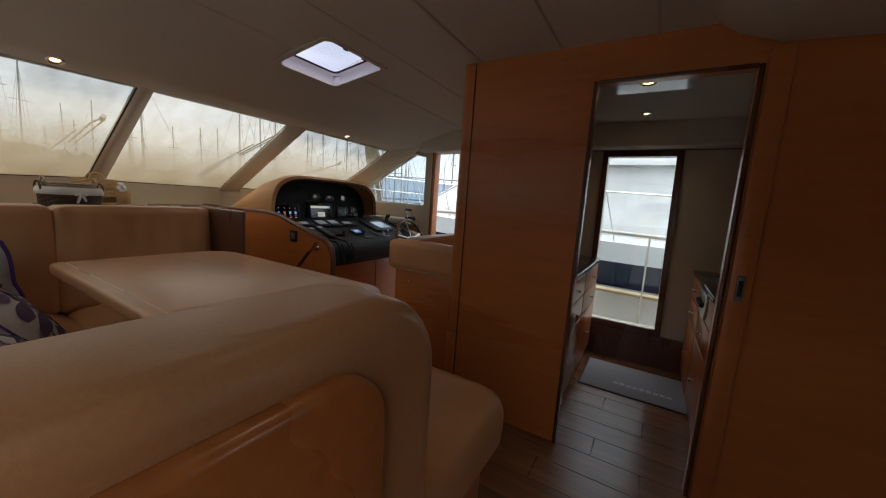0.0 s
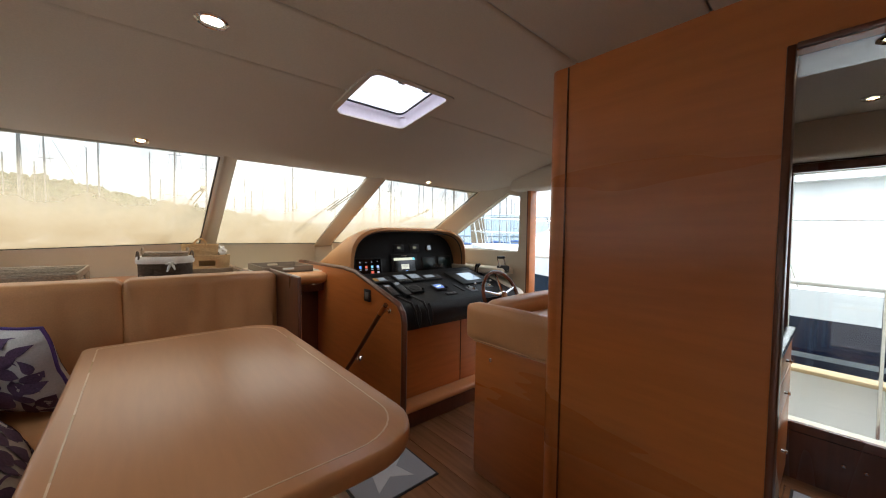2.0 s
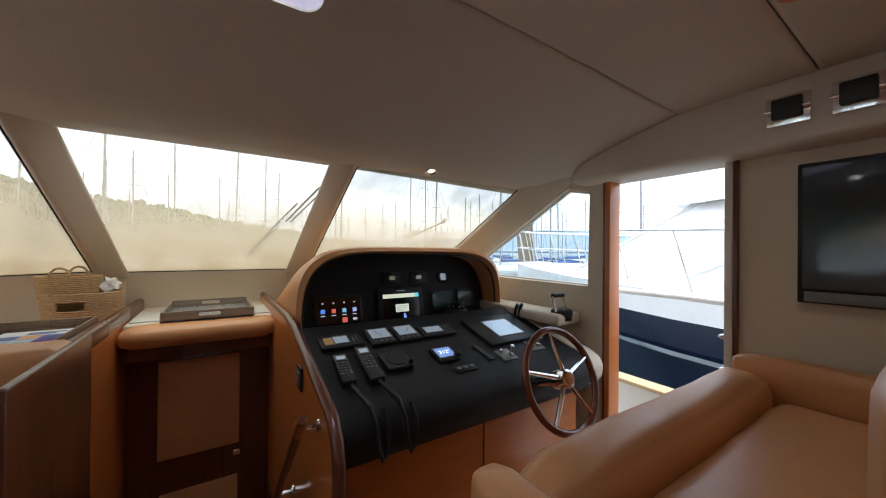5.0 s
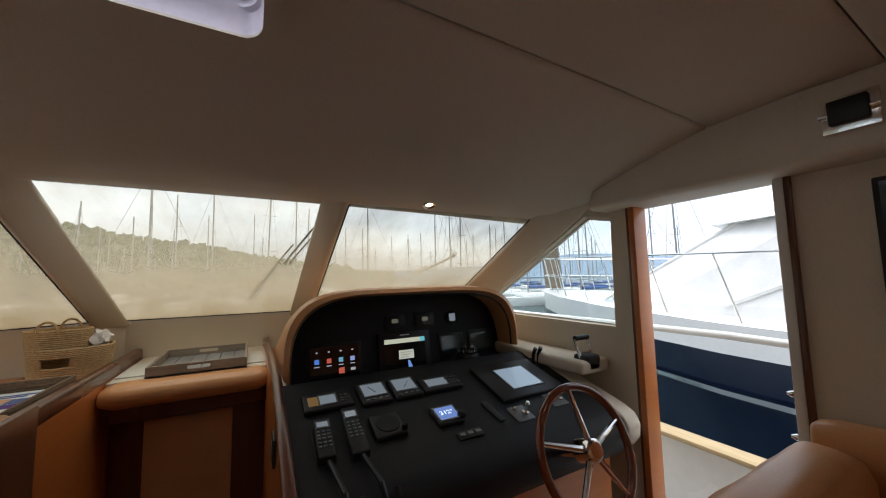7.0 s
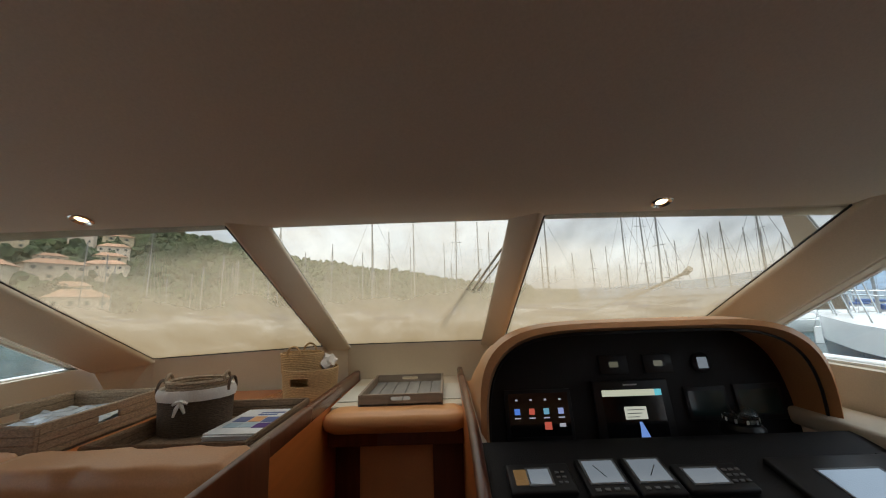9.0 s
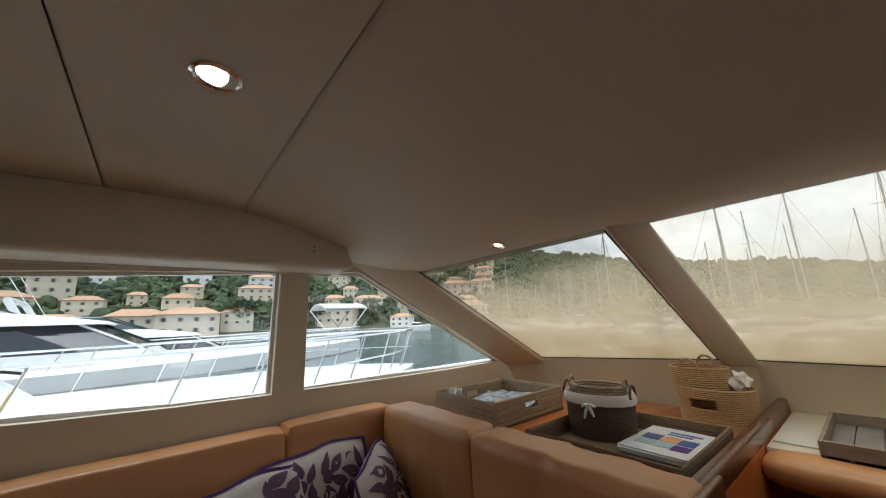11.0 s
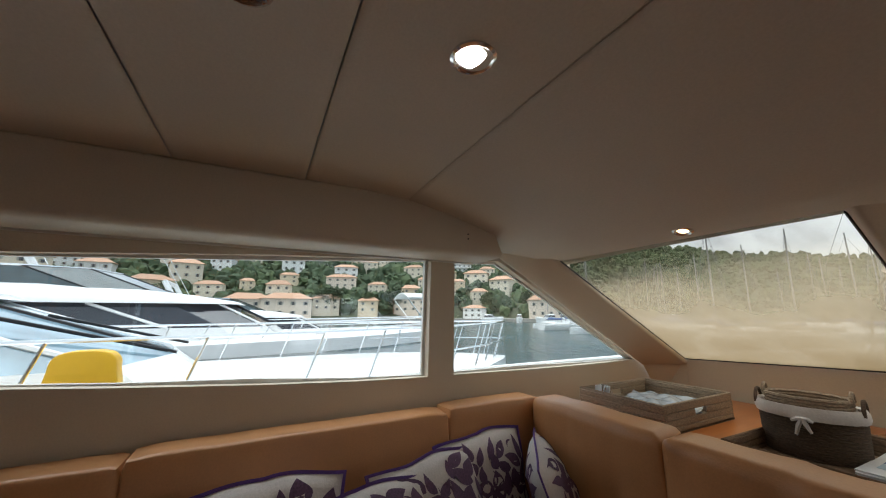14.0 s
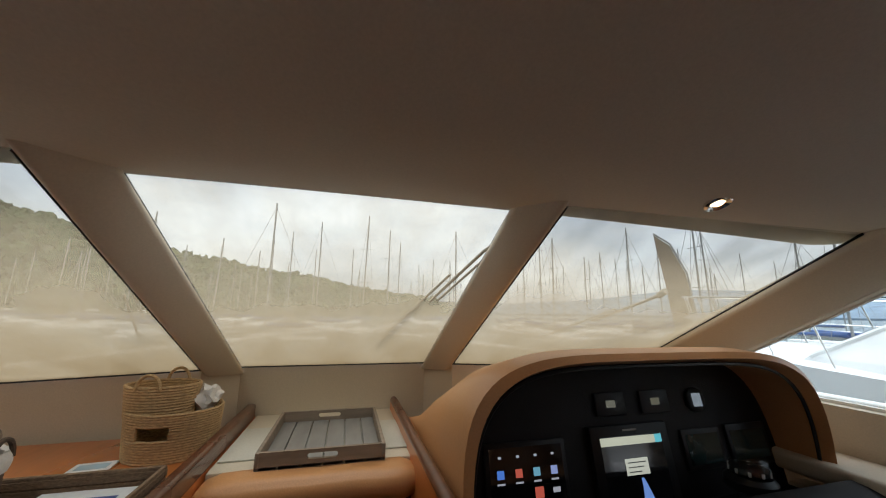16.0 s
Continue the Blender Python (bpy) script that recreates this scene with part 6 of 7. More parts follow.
def motor_yacht(label, deck=0.65, half=2.2, nose=6.2, stern=-9.0, band=None, cab=(0.9, -1.4), fly=True, glass=DARKGLASS, rail_h=0.62, gh=0.84, rub=0.28, sheer=1.0):
    """A yacht with its bow to +y: hull, deck, raked cabin, rails."""
    y_ = thing("motor_yacht", (0, 0, 0), label, "yacht")
    st = [(stern, 1.0, 0.0), (stern * 0.5, 1.0, 0.0), (0.0, 1.0, 0.10), (nose * 0.35, 0.93, 0.20), (nose * 0.6, 0.76, 0.28), (nose * 0.82, 0.45, 0.36), (nose * 0.95, 0.17, 0.41), (nose, 0.02, 0.43)]
    st = [(y, w, dz * sheer) for y, w, dz in st]
    def strip(f0, z0, f1, z1):
        b = bmesh.new()
        for s in (-1, 1):
            row = [(b.verts.new((s * half * w * f0, y - 0.35 * (f0 < 0.95) * (y > 2), z0(y, dz))), b.verts.new((s * half * w * f1, y - 0.35 * (f1 < 0.95) * (y > 2), z1(y, dz)))) for y, w, dz in st]
            for (a, c), (d, e) in zip(row, row[1:]):
                b.faces.new((a, c, e, d))
        return b
    top = lambda y, dz: deck + dz
    mid = lambda y, dz: deck - 0.32 + dz * 0.8
    lowz = lambda y, dz: WZ - 0.1
    part("upper_hull", strip(1.0, top, 0.99, mid), GELCOAT, y_)
    part("hull", strip(0.99, mid, 0.86, lowz), band or GELCOAT, y_, "navy blue hull" if band else "white hull")
    part("rub_rail", strip(1.006, lambda y, dz: deck - rub + dz * 0.8, 1.004, lambda y, dz: deck - rub - 0.06 + dz * 0.8), CHROME, y_)
    b = bmesh.new()
    us = (-1, -0.7, -0.35, 0, 0.35, 0.7, 1)
    g = [[b.verts.new((half * w * u, y, deck + dz + 0.16 * (1 - u * u) * min(w * 1.5, 1))) for u in us] for y, w, dz in st]
    for p, q in zip(g, g[1:]):
        for k in range(6):
            b.faces.new((p[k], p[k + 1], q[k + 1], q[k]))
    part("deck", b, GELCOAT, y_, "white cambered deck")
    # cabin: lower sides, glazing, roof
    c0, c1 = cab
    hw = half * 0.74
    base, glz, roofz = deck + 0.22, deck + 0.38, deck + 0.38 + gh
    def ring(y0, w0, z):
        return [(-w0, stern * 0.75, z), (-w0, y0 - 1.2, z), (-w0 * 0.82, y0 - 0.25, z), (0, y0, z), (w0 * 0.82, y0 - 0.25, z), (w0, y0 - 1.2, z), (w0, stern * 0.75, z)]
    def loft(r0, r1, material, name, lab=""):
        b = bmesh.new()
        A, B = [b.verts.new(p) for p in r0], [b.verts.new(p) for p in r1]
        for k in range(len(A) - 1):
            b.faces.new((A[k], A[k + 1], B[k + 1], B[k]))
        part(name, b, material, y_, lab, smooth=False)
    loft(ring(c0 + 0.5, hw * 1.02, base - 0.25), ring(c0, hw, glz), GELCOAT, "cabin_side")
    g0, g1 = ring(c0, hw, glz), ring(c1, hw * 0.86, roofz)
    loft(g0[1:6], g1[1:6], glass, "windscreen", "white canvas cover over the windscreen" if glass is COVER else "raked yacht windscreen")
    for a_ in (0, 5):
        loft(g0[a_:a_ + 2], g1[a_:a_ + 2], COVER if glass is COVER else DARKGLASS, "side_glass", "tinted cabin side glass")
    if glass is SKYGLASS:
        for xa, xb, f in ((0.12, 0.75, 0.62), (-0.75, -0.12, 0.62)):
            part("wiper", tube([(xa * hw, c0 - 0.05, glz + 0.05), (xb * hw * 0.8, c0 - 0.12 + (c1 - c0) * f, glz + gh * f + 0.07)], 0.02, 6), PLASTIC, y_, "black wiper")
    for s in (-1, 1):
        for f, ya, yb in ((1.0, c0 - 0.28, c1 - 0.28), (1.01, c0 - 2.2, c1 - 2.6)):
            x0, x1 = (hw * 0.82, hw * 0.86 * 0.82) if f == 1.0 else (hw, hw * 0.86)
            part("glass_bar", tube([(s * x0 * 1.01, ya, glz), (s * x1 * 1.01, yb, roofz)], 0.032, 6), GELCOAT, y_)
    part("glass_bar", tube([(0, c0 + 0.01, glz), (0, c1 + 0.01, roofz)], 0.03, 6), GELCOAT if glass is COVER else PLASTIC, y_)
    b = bmesh.new()
    rs = [ring(c1 + 0.25, hw * 0.93, roofz), ring(c1 + 0.05, hw * 0.93, roofz + 0.09), ring(c1 - 0.9, hw * 0.89, roofz + 0.24), ring(c1 - 2.4, hw * 0.82, roofz + 0.40)]
    rs = [[b.verts.new(p) for p in q] for q in rs]
    for A, B in zip(rs, rs[1:]):
        for k in range(len(A) - 1):
            b.faces.new((A[k], A[k + 1], B[k + 1], B[k]))
    b.faces.new(rs[-1])
    b.faces.new(rs[0][::-1])
    part("roof", b, GELCOAT, y_, "white cabin roof")
    if fly:
        fr0, fr1 = ring(c1 - 1.35, hw * 0.84, roofz + 0.27), ring(c1 - 2.5, hw * 0.80, roofz + 0.74)
        loft(fr0, fr1, FLYGLASS, "flybridge_screen", "smoked flybridge windscreen")
        for p, q in list(zip(fr0, fr1))[1:-1]:
            part("screen_post", tube([p, q], 0.016, 6), PLASTIC, y_)
        part("screen_rail", tube(fr1, 0.022, 6), CHROME, y_)
        for s in (-1, 1):
            part("aerial", tube([(s * hw * 0.7, c1 - 4.0, roofz + 0.4), (s * hw * 0.72, c1 - 5.2, roofz + 2.6)], 0.012, 5), GELCOAT, y_)
        arch_ = [(-hw * 0.8, c1 - 4.2, roofz + 0.2), (-hw * 0.75, c1 - 4.8, roofz + 1.3), (hw * 0.75, c1 - 4.8, roofz + 1.3), (hw * 0.8, c1 - 4.2, roofz + 0.2)]
        part("radar_arch", tube(arch_, 0.09, 8), GELCOAT, y_)
    # bow rail
    for s in (-1, 1):
        line = [(s * half * w * 0.97, y, deck + dz + rail_h) for y, w, dz in st[2:]]
        line.insert(0, (s * half * 0.97, -3.0, deck + rail_h))
        part("rail", tube(line, 0.016, 6), CHROME, y_, "polished guard rail")
        line2 = [(p[0], p[1], p[2] - rail_h * 0.5) for p in line[3:]]
        part("rail", tube(line2, 0.011, 6), CHROME, y_, "polished guard rail")
        for (x, y, z), (x2, y2, z2) in zip(line, line[1:]):
            for f in (0.0, 0.5):
                px, py, pz = x + (x2 - x) * f, y + (y2 - y) * f, z + (z2 - z) * f
                part("stanchion", tube([(px, py, pz), (px * 0.98, py - 0.22, pz - rail_h)], 0.012, 6), CHROME, y_)
    return y_


my = motor_yacht("white motor yacht moored alongside, sky reflection coloured into its windscreen", 0.62, 2.1, 5.7, -9, None, (0.45, -1.45), True, SKYGLASS, 0.66, 0.66, 0.28, 0.15)
my.location = (-6.0, 0.35, 0)
m2 = motor_yacht("white motor yacht with black side glass and flybridge", 0.80, 2.3, 6.8, -10, None, (1.35, 0.3), True, DARKGLASS, 0.42, 0.54, 0.28, 0.4)
m2.location = (-11.6, 0.8, 0)
m3 = copy_thing(m2, pose(-17.5, 3.0, -0.4, 0, 0, 3))
m4 = motor_yacht("navy-hulled white motor yacht moored alongside", 0.64, 2.2, 7.4, -11, NAVY, (4.85, 2.9), True, COVER, 0.85, 1.1, 0.74)
m4.location = (7.2, 1.2, 0)
m5 = copy_thing(m2, pose(14.0, -3.0, -0.2, 0, 0, 2))
# yellow cover on the neighbour's guard rail
ye = thing("lifebuoy_cover", (-4.05, 0.57, 0.6), "yellow vinyl horseshoe lifebuoy cover on a guard rail", "lifebuoy")
YELLOW = mat("yellow_vinyl", (0.80, 0.45, 0.02), 0.4, 0, 60, 0.06, 0.2)
hs = [(0.20 * math.copysign(abs(math.cos(a)) ** 0.6, math.cos(a)), 0.0, 0.10 + 0.15 * math.sin(a) ** 0.7) for a in [math.pi * k / 16 for k in range(17)]]
b = prism([(p[0], -0.07, p[2]) for p in hs] + [(-0.285, -0.07, -0.35), (0.285, -0.07, -0.35)], (0, 0.14, 0), 0.03, 3)
part("cover", turn(b, pose(-4.05, 0.57, 0.97, 0, 0, 90)), YELLOW, ye)
# sun canopy on a far boat
cn = thing("bimini_top", (-17.6, 9.0, 1.2), "white folding sun canopy on tubular frame", "canopy")
b = bmesh.new()
g = [[b.verts.new((-18.6 + 2.0 * u, 8.2 + 2.2 * w, 2.25 + 0.25 * (1 - (2 * u - 1) ** 2))) for u in (0, .2, .4, .6, .8, 1)] for w in (0, 0.5, 1)]
for p, q in zip(g, g[1:]):
    for k in range(5):
        b.faces.new((p[k], p[k + 1], q[k + 1], q[k]))
r = bmesh.ops.extrude_face_region(b, geom=list(b.faces))
bmesh.ops.translate(b, vec=(0, 0, 0.05), verts=[v for v in r["geom"] if isinstance(v, bmesh.types.BMVert)])
part("cloth", b, FABRIC, cn)
for x in (-18.6, -16.6):
    for y in (8.2, 10.4):
        part("pole", tube([(x, y, 2.25), (x, 9.3, 0.9)], 0.03, 6), CHROME, cn)

# ---- far shore: quay, hill, houses, trees ----
AZ = (-125, -100, -80, -65, -50, -38, -25, -13, 0, 12, 22, 28, 38, 45, 60, 90, 120, 150, 180, 215, 235)
EL = (2.0, 3.0, 3.2, 2.6, 3.4, 2.2, 1.4, 1.9, 3.6, 5.9, 7.2, 8.4, 9.8, 11.2, 12.2, 12.6, 12.4, 10, 5, 2.5, 2.0)
NEAR = (600, 600, 600, 650, 700, 700, 520, 420, 330, 260, 215, 195, 170, 160, 150, 150, 160, 200, 300, 500, 600)


def hill_point(az, f):
    r0 = float(np.interp(az, AZ, NEAR))
    r_ = r0 * (1 + 1.6 * f)
    h = math.tan(radians(float(np.interp(az, AZ, EL)))) * r0 * 2.6
    h += h * 0.07 * noise.noise(Vector((az * 0.12, 3.1, 0))) + h * 0.03 * noise.noise(Vector((az * 0.55, 7.7, 0)))
    z = WZ + 1.2 + (h - WZ) * (f ** 0.9) + 1.6 * noise.noise(Vector((az * 0.3, f * 9, 1.0))) * f
    a = radians(az)
    return Vector((-math.sin(a) * r_, math.cos(a) * r_, z))


SCRUB = mat("wooded_hillside", (0.068, 0.078, 0.042), 0.95, 0, 0.12, 0.35, 0.4, big=0.35, bigscale=0.03)
b = bmesh.new()
azs = [-125 + 2 * k for k in range(181)]
fs = (0, 0.1, 0.22, 0.35, 0.5, 0.65, 0.8, 0.92, 1.0, 1.15)
g = []
for az in azs:
    row = [b.verts.new(Vector((hill_point(az, 0).x, hill_point(az, 0).y, WZ - 1)))]
    row += [b.verts.new(hill_point(az, f) if f <= 1 else hill_point(az, 1.0) * 1.2 - Vector((0, 0, hill_point(az, 1.0).z * 0.9))) for f in fs]
    g.append(row)
for p, q in zip(g[52:], g[53:]):
    for k in range(len(fs)):
        b.faces.new((p[k], p[k + 1], q[k + 1], q[k]))
part("hillside", b, SCRUB, None, "wooded hillside behind the harbour", kind="structure")
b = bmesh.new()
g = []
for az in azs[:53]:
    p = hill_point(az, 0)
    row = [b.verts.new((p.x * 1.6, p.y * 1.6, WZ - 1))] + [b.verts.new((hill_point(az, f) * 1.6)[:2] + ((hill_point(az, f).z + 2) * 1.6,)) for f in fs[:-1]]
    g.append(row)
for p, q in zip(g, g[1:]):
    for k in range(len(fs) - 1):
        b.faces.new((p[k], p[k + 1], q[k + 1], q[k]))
# distance haze is put into the base colour: bluer than the near hillside
part("far_hills", b, mat("haze_blue_hills", (0.17, 0.23, 0.30), 0.95, 0, 0.02, 0.15, big=0.1, bigscale=0.01), None, "distant hills across the bay, haze put into their blue colour", kind="structure")
QUAYSTONE = mat("pale_quay_concrete", (0.33, 0.31, 0.28), 0.9, 0, 1.5, 0.15, 0.3)
b = bmesh.new()
pr = None
for az in range(24, 141, 3):
    p = hill_point(az, 0)
    d = Vector((p.x, p.y, 0)).normalized()
    q = [Vector((p.x, p.y, WZ - 1)) - d * 8, Vector((p.x, p.y, WZ + 1.3)) - d * 8, Vector((p.x, p.y, WZ + 1.4)) + d * 6]
    row = [b.verts.new(v) for v in q]
    if pr:
        for k in range(2):
            b.faces.new((pr[k], pr[k + 1], row[k + 1], row[k]))
    pr = row
part("quay", b, QUAYSTONE, None, "pale concrete quay along the far shore", kind="structure")

ROOFTILE = mat("terracotta_roof", (0.42, 0.25, 0.16), 0.85, 0, 3.0, 0.2, 0.3, (1, 6, 1), rand=0.12)
WALLS = [mat("cream_render", (0.68, 0.60, 0.47), 0.9, 0, 1.5, 0.06, rand=0.1), mat("ochre_render", (0.66, 0.54, 0.38), 0.9, 0, 1.5, 0.06, rand=0.1), mat("pink_render", (0.68, 0.57, 0.46), 0.9, 0, 1.5, 0.06, rand=0.1), mat("white_render", (0.72, 0.71, 0.68), 0.9, 0, 1.5, 0.05, rand=0.06)]
PANEDARK = mat("dark_house_window", (0.05, 0.055, 0.06), 0.2, 0, 3, 0.2)
SHUTTER = mat("painted_shutter", (0.36, 0.35, 0.29), 0.7, 0, 4, 0.1)


def house(w, d, h, wall_mat, flat=False, cols=4, floors=2):
    ho = thing("house", (0, 0, 0), "rendered hillside house with terracotta roof" if not flat else "pale rendered apartment block with flat roof", "house")
    part("wall", box(-w / 2, w / 2, -d / 2, d / 2, -6, h), wall_mat, ho, smooth=False)
    if flat:
        part("roof", box(-w / 2 - 0.3, w / 2 + 0.3, -d / 2 - 0.3, d / 2 + 0.3, h, h + 0.5, 0.05, 1), WALLS[3], ho, smooth=False)
    else:
        b = bmesh.new()
        o = 0.6
        v = [b.verts.new(p) for p in ((-w / 2 - o, -d / 2 - o, h), (w / 2 + o, -d / 2 - o, h), (w / 2 + o, d / 2 + o, h), (-w / 2 - o, d / 2 + o, h), (-w / 4, 0, h + d * 0.27), (w / 4, 0, h + d * 0.27))]
        for f in ((0, 1, 5, 4), (1, 2, 5), (2, 3, 4, 5), (3, 0, 4), (3, 2, 1, 0)):
            b.faces.new([v[k] for k in f])
        part("roof", b, ROOFTILE, ho, smooth=False)
        part("chimney", box(-w * 0.2, -w * 0.2 + 0.7, 0.4, 1.1, h + d * 0.06, h + d * 0.26), wall_mat, ho, smooth=False)
    for fl in range(floors):
        for c in range(cols):
            x = -w / 2 + w * (c + 0.5) / cols
            z = h - (floors - fl) * (h / floors) + h / floors * 0.3
            wi = part("window", box(x - 0.38, x + 0.38, -d / 2 - 0.06, -d / 2 + 0.02, z, z + 1.25), PANEDARK, ho, smooth=False)
            for s in (-1, 1):
                part("shutter", box(x + s * 0.60 - 0.19, x + s * 0.60 + 0.19, -d / 2 - 0.12, -d / 2 - 0.005, z, z + 1.25), SHUTTER, wi, smooth=False)
    if flat:
        for fl in range(1, floors):
            part("balcony", box(-w / 2 + 0.4, w / 2 - 0.4, -d / 2 - 1.2, -d / 2 + 0.1, h * fl / floors - 0.1, h * fl / floors + 0.9), WALLS[3], ho, smooth=False)
    return ho


kinds = [house(12, 9, 6.5, WALLS[0], False, 3), house(10, 8, 6.0, WALLS[1], False, 2), house(15, 9, 6.8, WALLS[2], False, 4), house(11, 8, 6.2, WALLS[3], False, 3), house(17, 10, 11, WALLS[3], True, 5, 4)]
rr = random.Random(11)
spots = []
for k in range(900):
    az, f = rr.uniform(43, 132), rr.random() ** 1.5 * 0.75
    p = hill_point(az, f)
    if all((p - q).length > 13.5 + 13 * f for q in spots):
        spots.append(p)
        kd = rr.choices(range(5), (3, 2.5, 2.5, 2.5, 0.2))[0] if f > 0.03 else rr.choice((0, 2, 2, 1, 3))
        face = Vector((p.x, p.y, 0)).normalized()
        m = pose(p.x, p.y, p.z + 0.3, 0, 0, math.degrees(math.atan2(-face.x, face.y)) + rr.uniform(-25, 25))
        if len(spots) <= 5:
            kinds[len(spots) - 1].matrix_basis = m
        else:
            sz = rr.uniform(0.62, 1.1)
            copy_thing(kinds[kd], m @ Matrix.Diagonal((sz * rr.uniform(0.85, 1.3), sz, sz, 1)))
    if len(spots) > 165:
        break
FOLIAGE = [mat("olive_foliage", (0.062, 0.088, 0.036), 0.9, 0, 0.9, 0.25, 0.3, big=0.3, bigscale=0.2), mat("pine_foliage", (0.040, 0.062, 0.028), 0.9, 0, 0.9, 0.25, 0.3, big=0.3, bigscale=0.2)]
woods = [[], []]
faces_ = [[], []]
base_ = bmesh.new()
bmesh.ops.create_icosphere(base_, subdivisions=2, radius=1)
bv = [v.co.copy() for v in base_.verts]
bf = [[v.index for v in f.verts] for f in base_.faces]
base_.free()
count = 0
while count < 5200:
    az = rr.uniform(8, 138) if rr.random() < 0.85 else rr.uniform(-14, 8)
    f = rr.random() ** 0.8 if count % 4 else 0.02 + 0.33 * rr.random()
    p = hill_point(az, f)
    if any((p - q).length < (6.0 if f < 0.35 else 7.5) for q in spots):
        continue
    count += 1
    k = count % 2
    s = rr.uniform(1.1, 3.0) * (1 if az > 8 else 1.6) * (1 + 0.6 * f)
    off = len(woods[k])
    sd = Vector((rr.uniform(0, 99), rr.uniform(0, 99), 0))
    tall = rr.uniform(0.7, 1.4)
    for v in bv:
        q = v * s * (1 + 0.6 * noise.noise(v * 1.7 + sd) + 0.55 * noise.noise(v * 4.6 + sd))
        woods[k].append((p.x + q.x, p.y + q.y, p.z + s * 0.5 + q.z * tall))
    faces_[k] += [[i + off for i in fc_] for fc_ in bf]
for k, nm in enumerate(("olive_wood", "pine_wood")):
    me = bpy.data.meshes.new(nm)
    me.from_pydata(woods[k], [], faces_[k])
    me.materials.append(FOLIAGE[k])
    ob = new(nm, me)
    tagged(ob, "clumped crowns of hillside trees", "trees", kind="stuff")

# trees on the quay with limbs and leaf clumps
def tree(h, spread, seed):
    t_ = thing("tree", (0, 0, 0), "dense dark green tree on the quay", "tree")
    r_ = random.Random(seed)
    part("trunk", tube([(0, 0, 0), (0.1, 0, h * 0.3), (0, 0.2, h * 0.6)], [0.4, 0.3, 0.15], 8), DARKWOOD, t_)
    b = bmesh.new()
    for k in range(6):
        a = k * 1.05
        tube([(0, 0, h * 0.3), (spread * 0.3 * math.cos(a), spread * 0.3 * math.sin(a), h * 0.5), (spread * 0.6 * math.cos(a), spread * 0.6 * math.sin(a), h * 0.7)], [0.18, 0.1, 0.04], 6, False, b)
    part("limbs", b, DARKWOOD, t_)
    V, F = [], []
    for k in range(900):
        d = Vector((r_.gauss(0, 1), r_.gauss(0, 1), r_.gauss(0, 1))).normalized()
        rad_ = r_.uniform(0.55, 1.0) * (1 + 0.35 * noise.noise(d * 2.2 + Vector((seed, 0, 0))))
        c = Vector((d.x * spread * rad_, d.y * spread * rad_, h * 0.66 + d.z * h * 0.36 * rad_))
        n1 = Vector((r_.gauss(0, 1), r_.gauss(0, 1), r_.gauss(0, 1))).normalized()
        n2 = n1.orthogonal().normalized()
        s = r_.uniform(0.25, 0.55)
        o = len(V)
        V += [tuple(c + n1 * s), tuple(c + n2 * s * 0.6), tuple(c - n1 * s), tuple(c - n2 * s * 0.6 + n1.cross(n2) * 0.2)]
        F += [(o, o + 1, o + 2), (o, o + 2, o + 3)]
    me = bpy.data.meshes.new("crown")
    me.from_pydata(V, [], F)
    me.materials.append(FOLIAGE[seed % 2])
    cr = new("crown", me)
    cr.parent = t_
    return t_


trees = [tree(11, 5.0, 1), tree(9, 3.0, 2)]
for k, az in enumerate((80, 74, 62, 92, 101, 55, 48, 110, 70)):
    p = hill_point(az, 0.02)
    m = pose(p.x, p.y, p.z - 0.3, 0, 0, 40 * k)
    if k < 2:
        trees[k].matrix_basis = m
    else:
        copy_thing(trees[k % 2], m)

# ---- sailing boats: hulls, masts, booms, stays ----
SPAR = mat("weathered_alloy_mast", (0.26, 0.265, 0.27), 0.45, 0.2, 5, 0.05)
SAILCOVER = mat("blue_sail_cover", (0.05, 0.10, 0.25), 0.8, 0, 10, 0.1)


def sailing_boat(h):
    s_ = thing("sailing_boat", (0, 0, 0), "white moored sailing boat with tall bare mast", "sailing boat", "moored sailing boats")
    b = bmesh.new()
    se = [(-5, 1.3), (-2.5, 1.7), (0, 1.8), (2.5, 1.4), (4.4, 0.6), (5.3, 0.03)]
    g = [[b.verts.new(p) for p in ((-w, y, 1.1), (-w * 0.95, y, 0.5), (-w * 0.6, y, -0.3), (w * 0.6, y, -0.3), (w * 0.95, y, 0.5), (w, y, 1.1))] for y, w in se]
    for p, q in zip(g, g[1:]):
        for k in range(6):
            b.faces.new((p[k], p[(k + 1) % 6], q[(k + 1) % 6], q[k]))
    b.faces.new(g[0][::-1])
    part("hull", b, GELCOAT, s_)
    part("coachroof", box(-1.0, 1.0, -2.2, 2.0, 1.1, 1.6, 0.15, 2), GELCOAT, s_)
    part("mast", tube([(0, 0.6, 1.1), (0, 0.6, h)], [0.10, 0.075], 8), SPAR, s_)
    for f in (0.45, 0.72):
        part("spreader", tube([(-0.8, 0.5, h * f), (0.8, 0.5, h * f)], 0.035, 6), SPAR, s_)
    part("boom", tube([(0, 0.5, 2.1), (0, -3.6, 2.2)], 0.09, 6), SPAR, s_)
    part("sail_cover", tube([(0, 0.4, 2.35), (0, -1.8, 2.32), (0, -3.5, 2.3)], [0.22, 0.16, 0.1], 8), SAILCOVER, s_)
    for a in ((0, 5.2, 1.1), (0, -4.9, 1.1), (1.7, 0.3, 1.1), (-1.7, 0.3, 1.1)):
        part("stay", tube([a, (0, 0.6, h * 0.97)], 0.018, 4), SPAR, s_)
    return s_


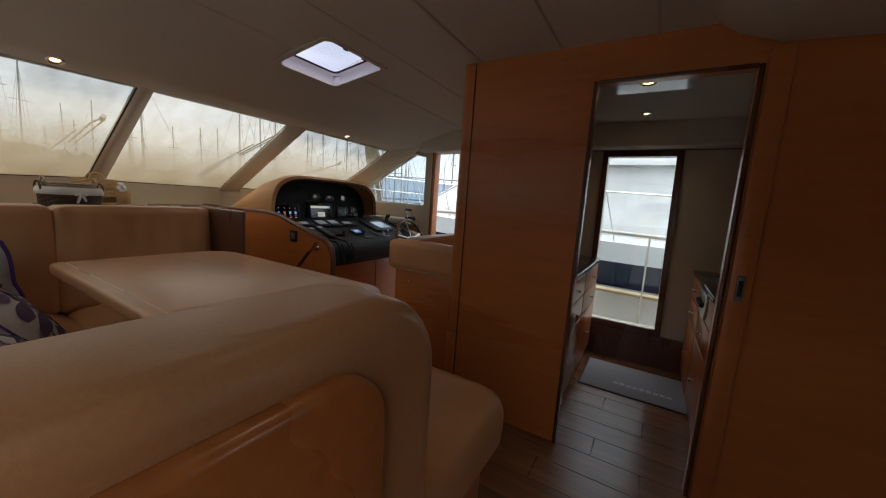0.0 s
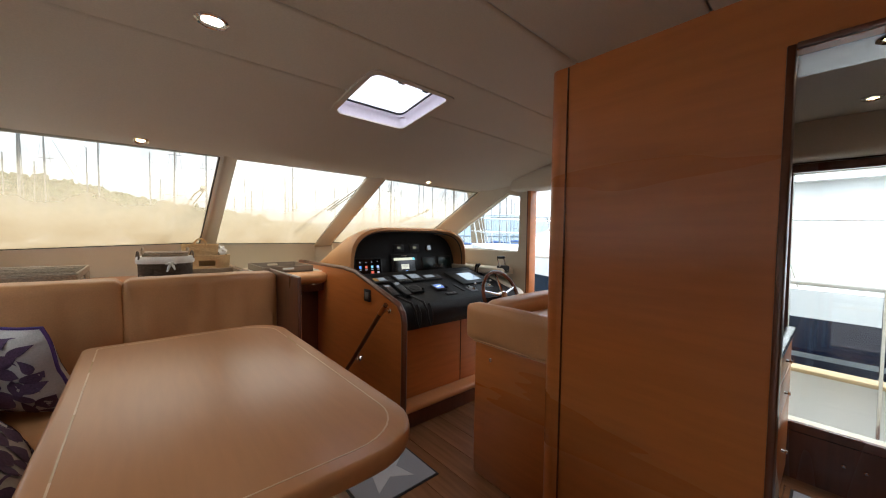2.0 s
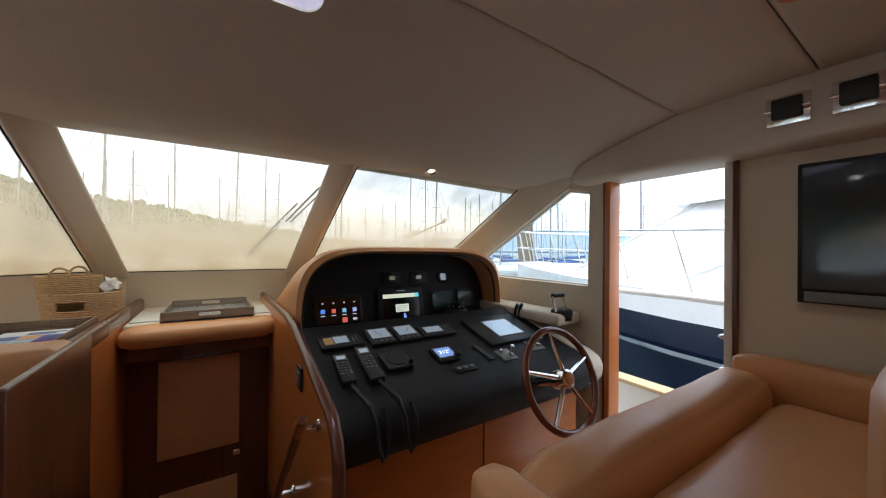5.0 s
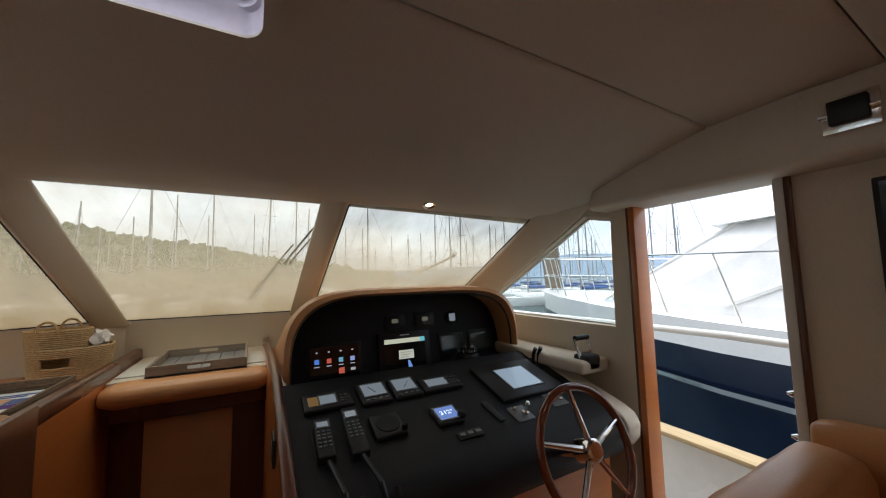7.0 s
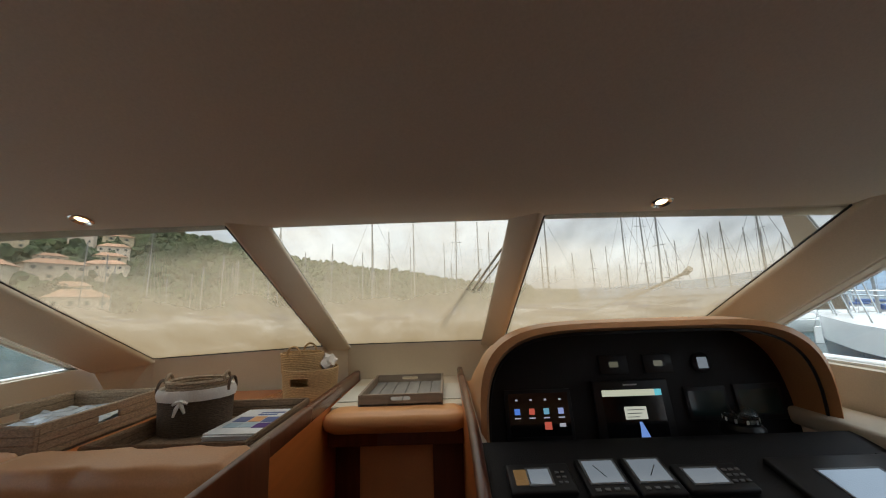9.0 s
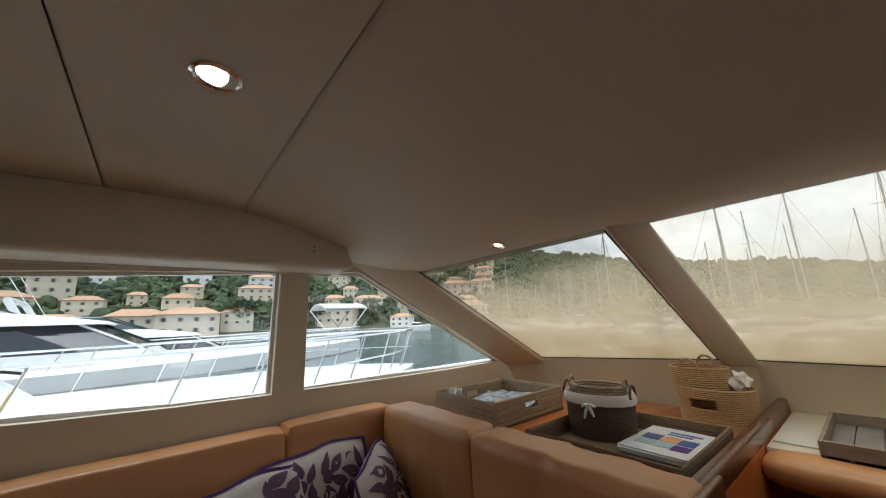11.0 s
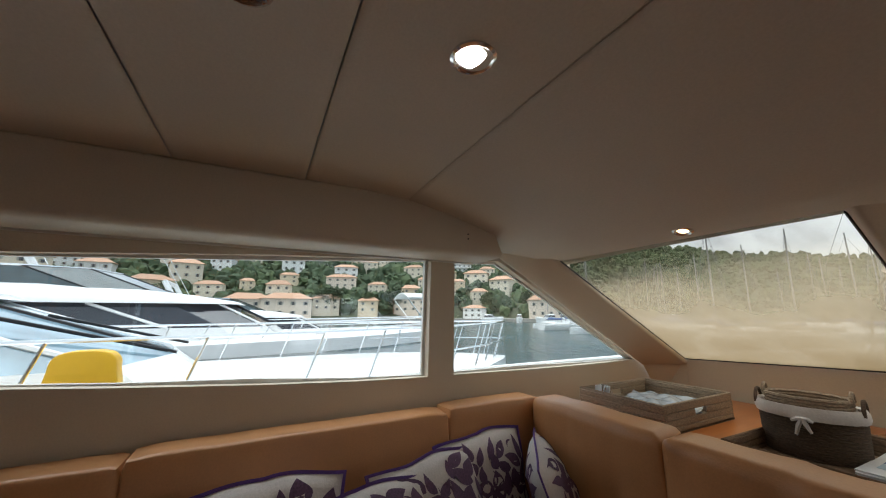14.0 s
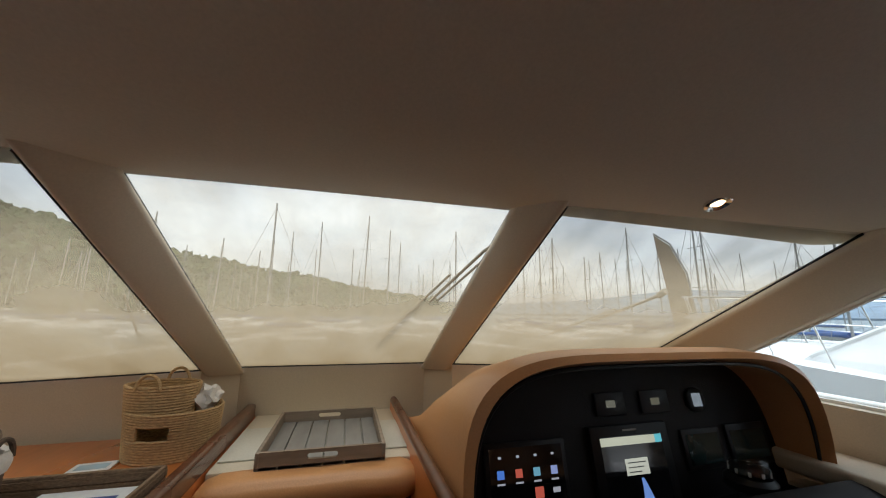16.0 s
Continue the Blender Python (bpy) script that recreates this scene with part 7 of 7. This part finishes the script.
sb_ = [sailing_boat(14), sailing_boat(17), sailing_boat(12)]
spots2 = []
for k in range(104):
    az = -62 + 108 * ((k * 0.618034) % 1.0)
    r_ = rr.uniform(38, 120) if az < 30 else rr.uniform(70, 130)
    p = Vector((-math.sin(radians(az)) * r_, math.cos(radians(az)) * r_, WZ))
    if any((p - q).length < 6.0 for q in spots2):
        continue
    spots2.append(p)
    m = pose(p.x, p.y, p.z, 0, rr.uniform(-1.5, 1.5), rr.choice((0, 90, 180)) + rr.uniform(-12, 12))
    if len(spots2) <= 3:
        sb_[len(spots2) - 1].matrix_basis = m
    else:
        copy_thing(sb_[rr.randrange(3)], m)
# small motor boats along the far quay
sm = motor_yacht("small white motor cruiser by the far quay", 1.6 + WZ, 1.3, 4.0, -4.5, None, (0.9, 0.0), False, DARKGLASS, 0.4)
for n_, az in enumerate((36, 39, 42.5, 46, 50, 54, 30, 25)):
    p = hill_point(az, 0)
    d_ = Vector((p.x, p.y, 0)).normalized()
    m = pose(p.x - d_.x * 17, p.y - d_.y * 17, -0.0, 0, 0, az + 180 + 70 * ((n_ % 3) - 1))
    if n_ == 0:
        sm.matrix_basis = m
    else:
        copy_thing(sm, m)
# beige feather flag on the pontoon ahead
ff = thing("feather_flag", (9.9, 11.5, -1.4), "beige feather flag on a bent pole", "flag")
FM = pose(10.4, 11.6, 0, 0, 0, -45)
pole = [(0.5, 0, -1.5), (0.5, 0, 1.6), (0.38, 0, 2.9), (0.0, 0, 3.9), (-0.45, 0, 4.3)]
part("pole", turn(tube(pole, 0.03, 6), FM), SPAR, ff)
part("cloth", turn(prism([(0.47, 0, 1.0), (0.45, 0, 2.0), (0.34, 0, 2.9), (-0.02, 0, 3.85), (-0.45, 0, 4.25), (-0.4, 0, 3.7), (-0.25, 0, 2.6), (-0.1, 0, 1.0)], (0, 0.01, 0)), FM), mat("sun_bleached_flag", (0.20, 0.155, 0.11), 0.8, 0, 6, 0.2), ff, smooth=False)
part("pontoon", box(8.8, 22.0, 10.6, 13.4, WZ - 0.3, -1.42, 0.05), QUAYSTONE, None, "grey floating pontoon ahead of the bow", kind="structure")
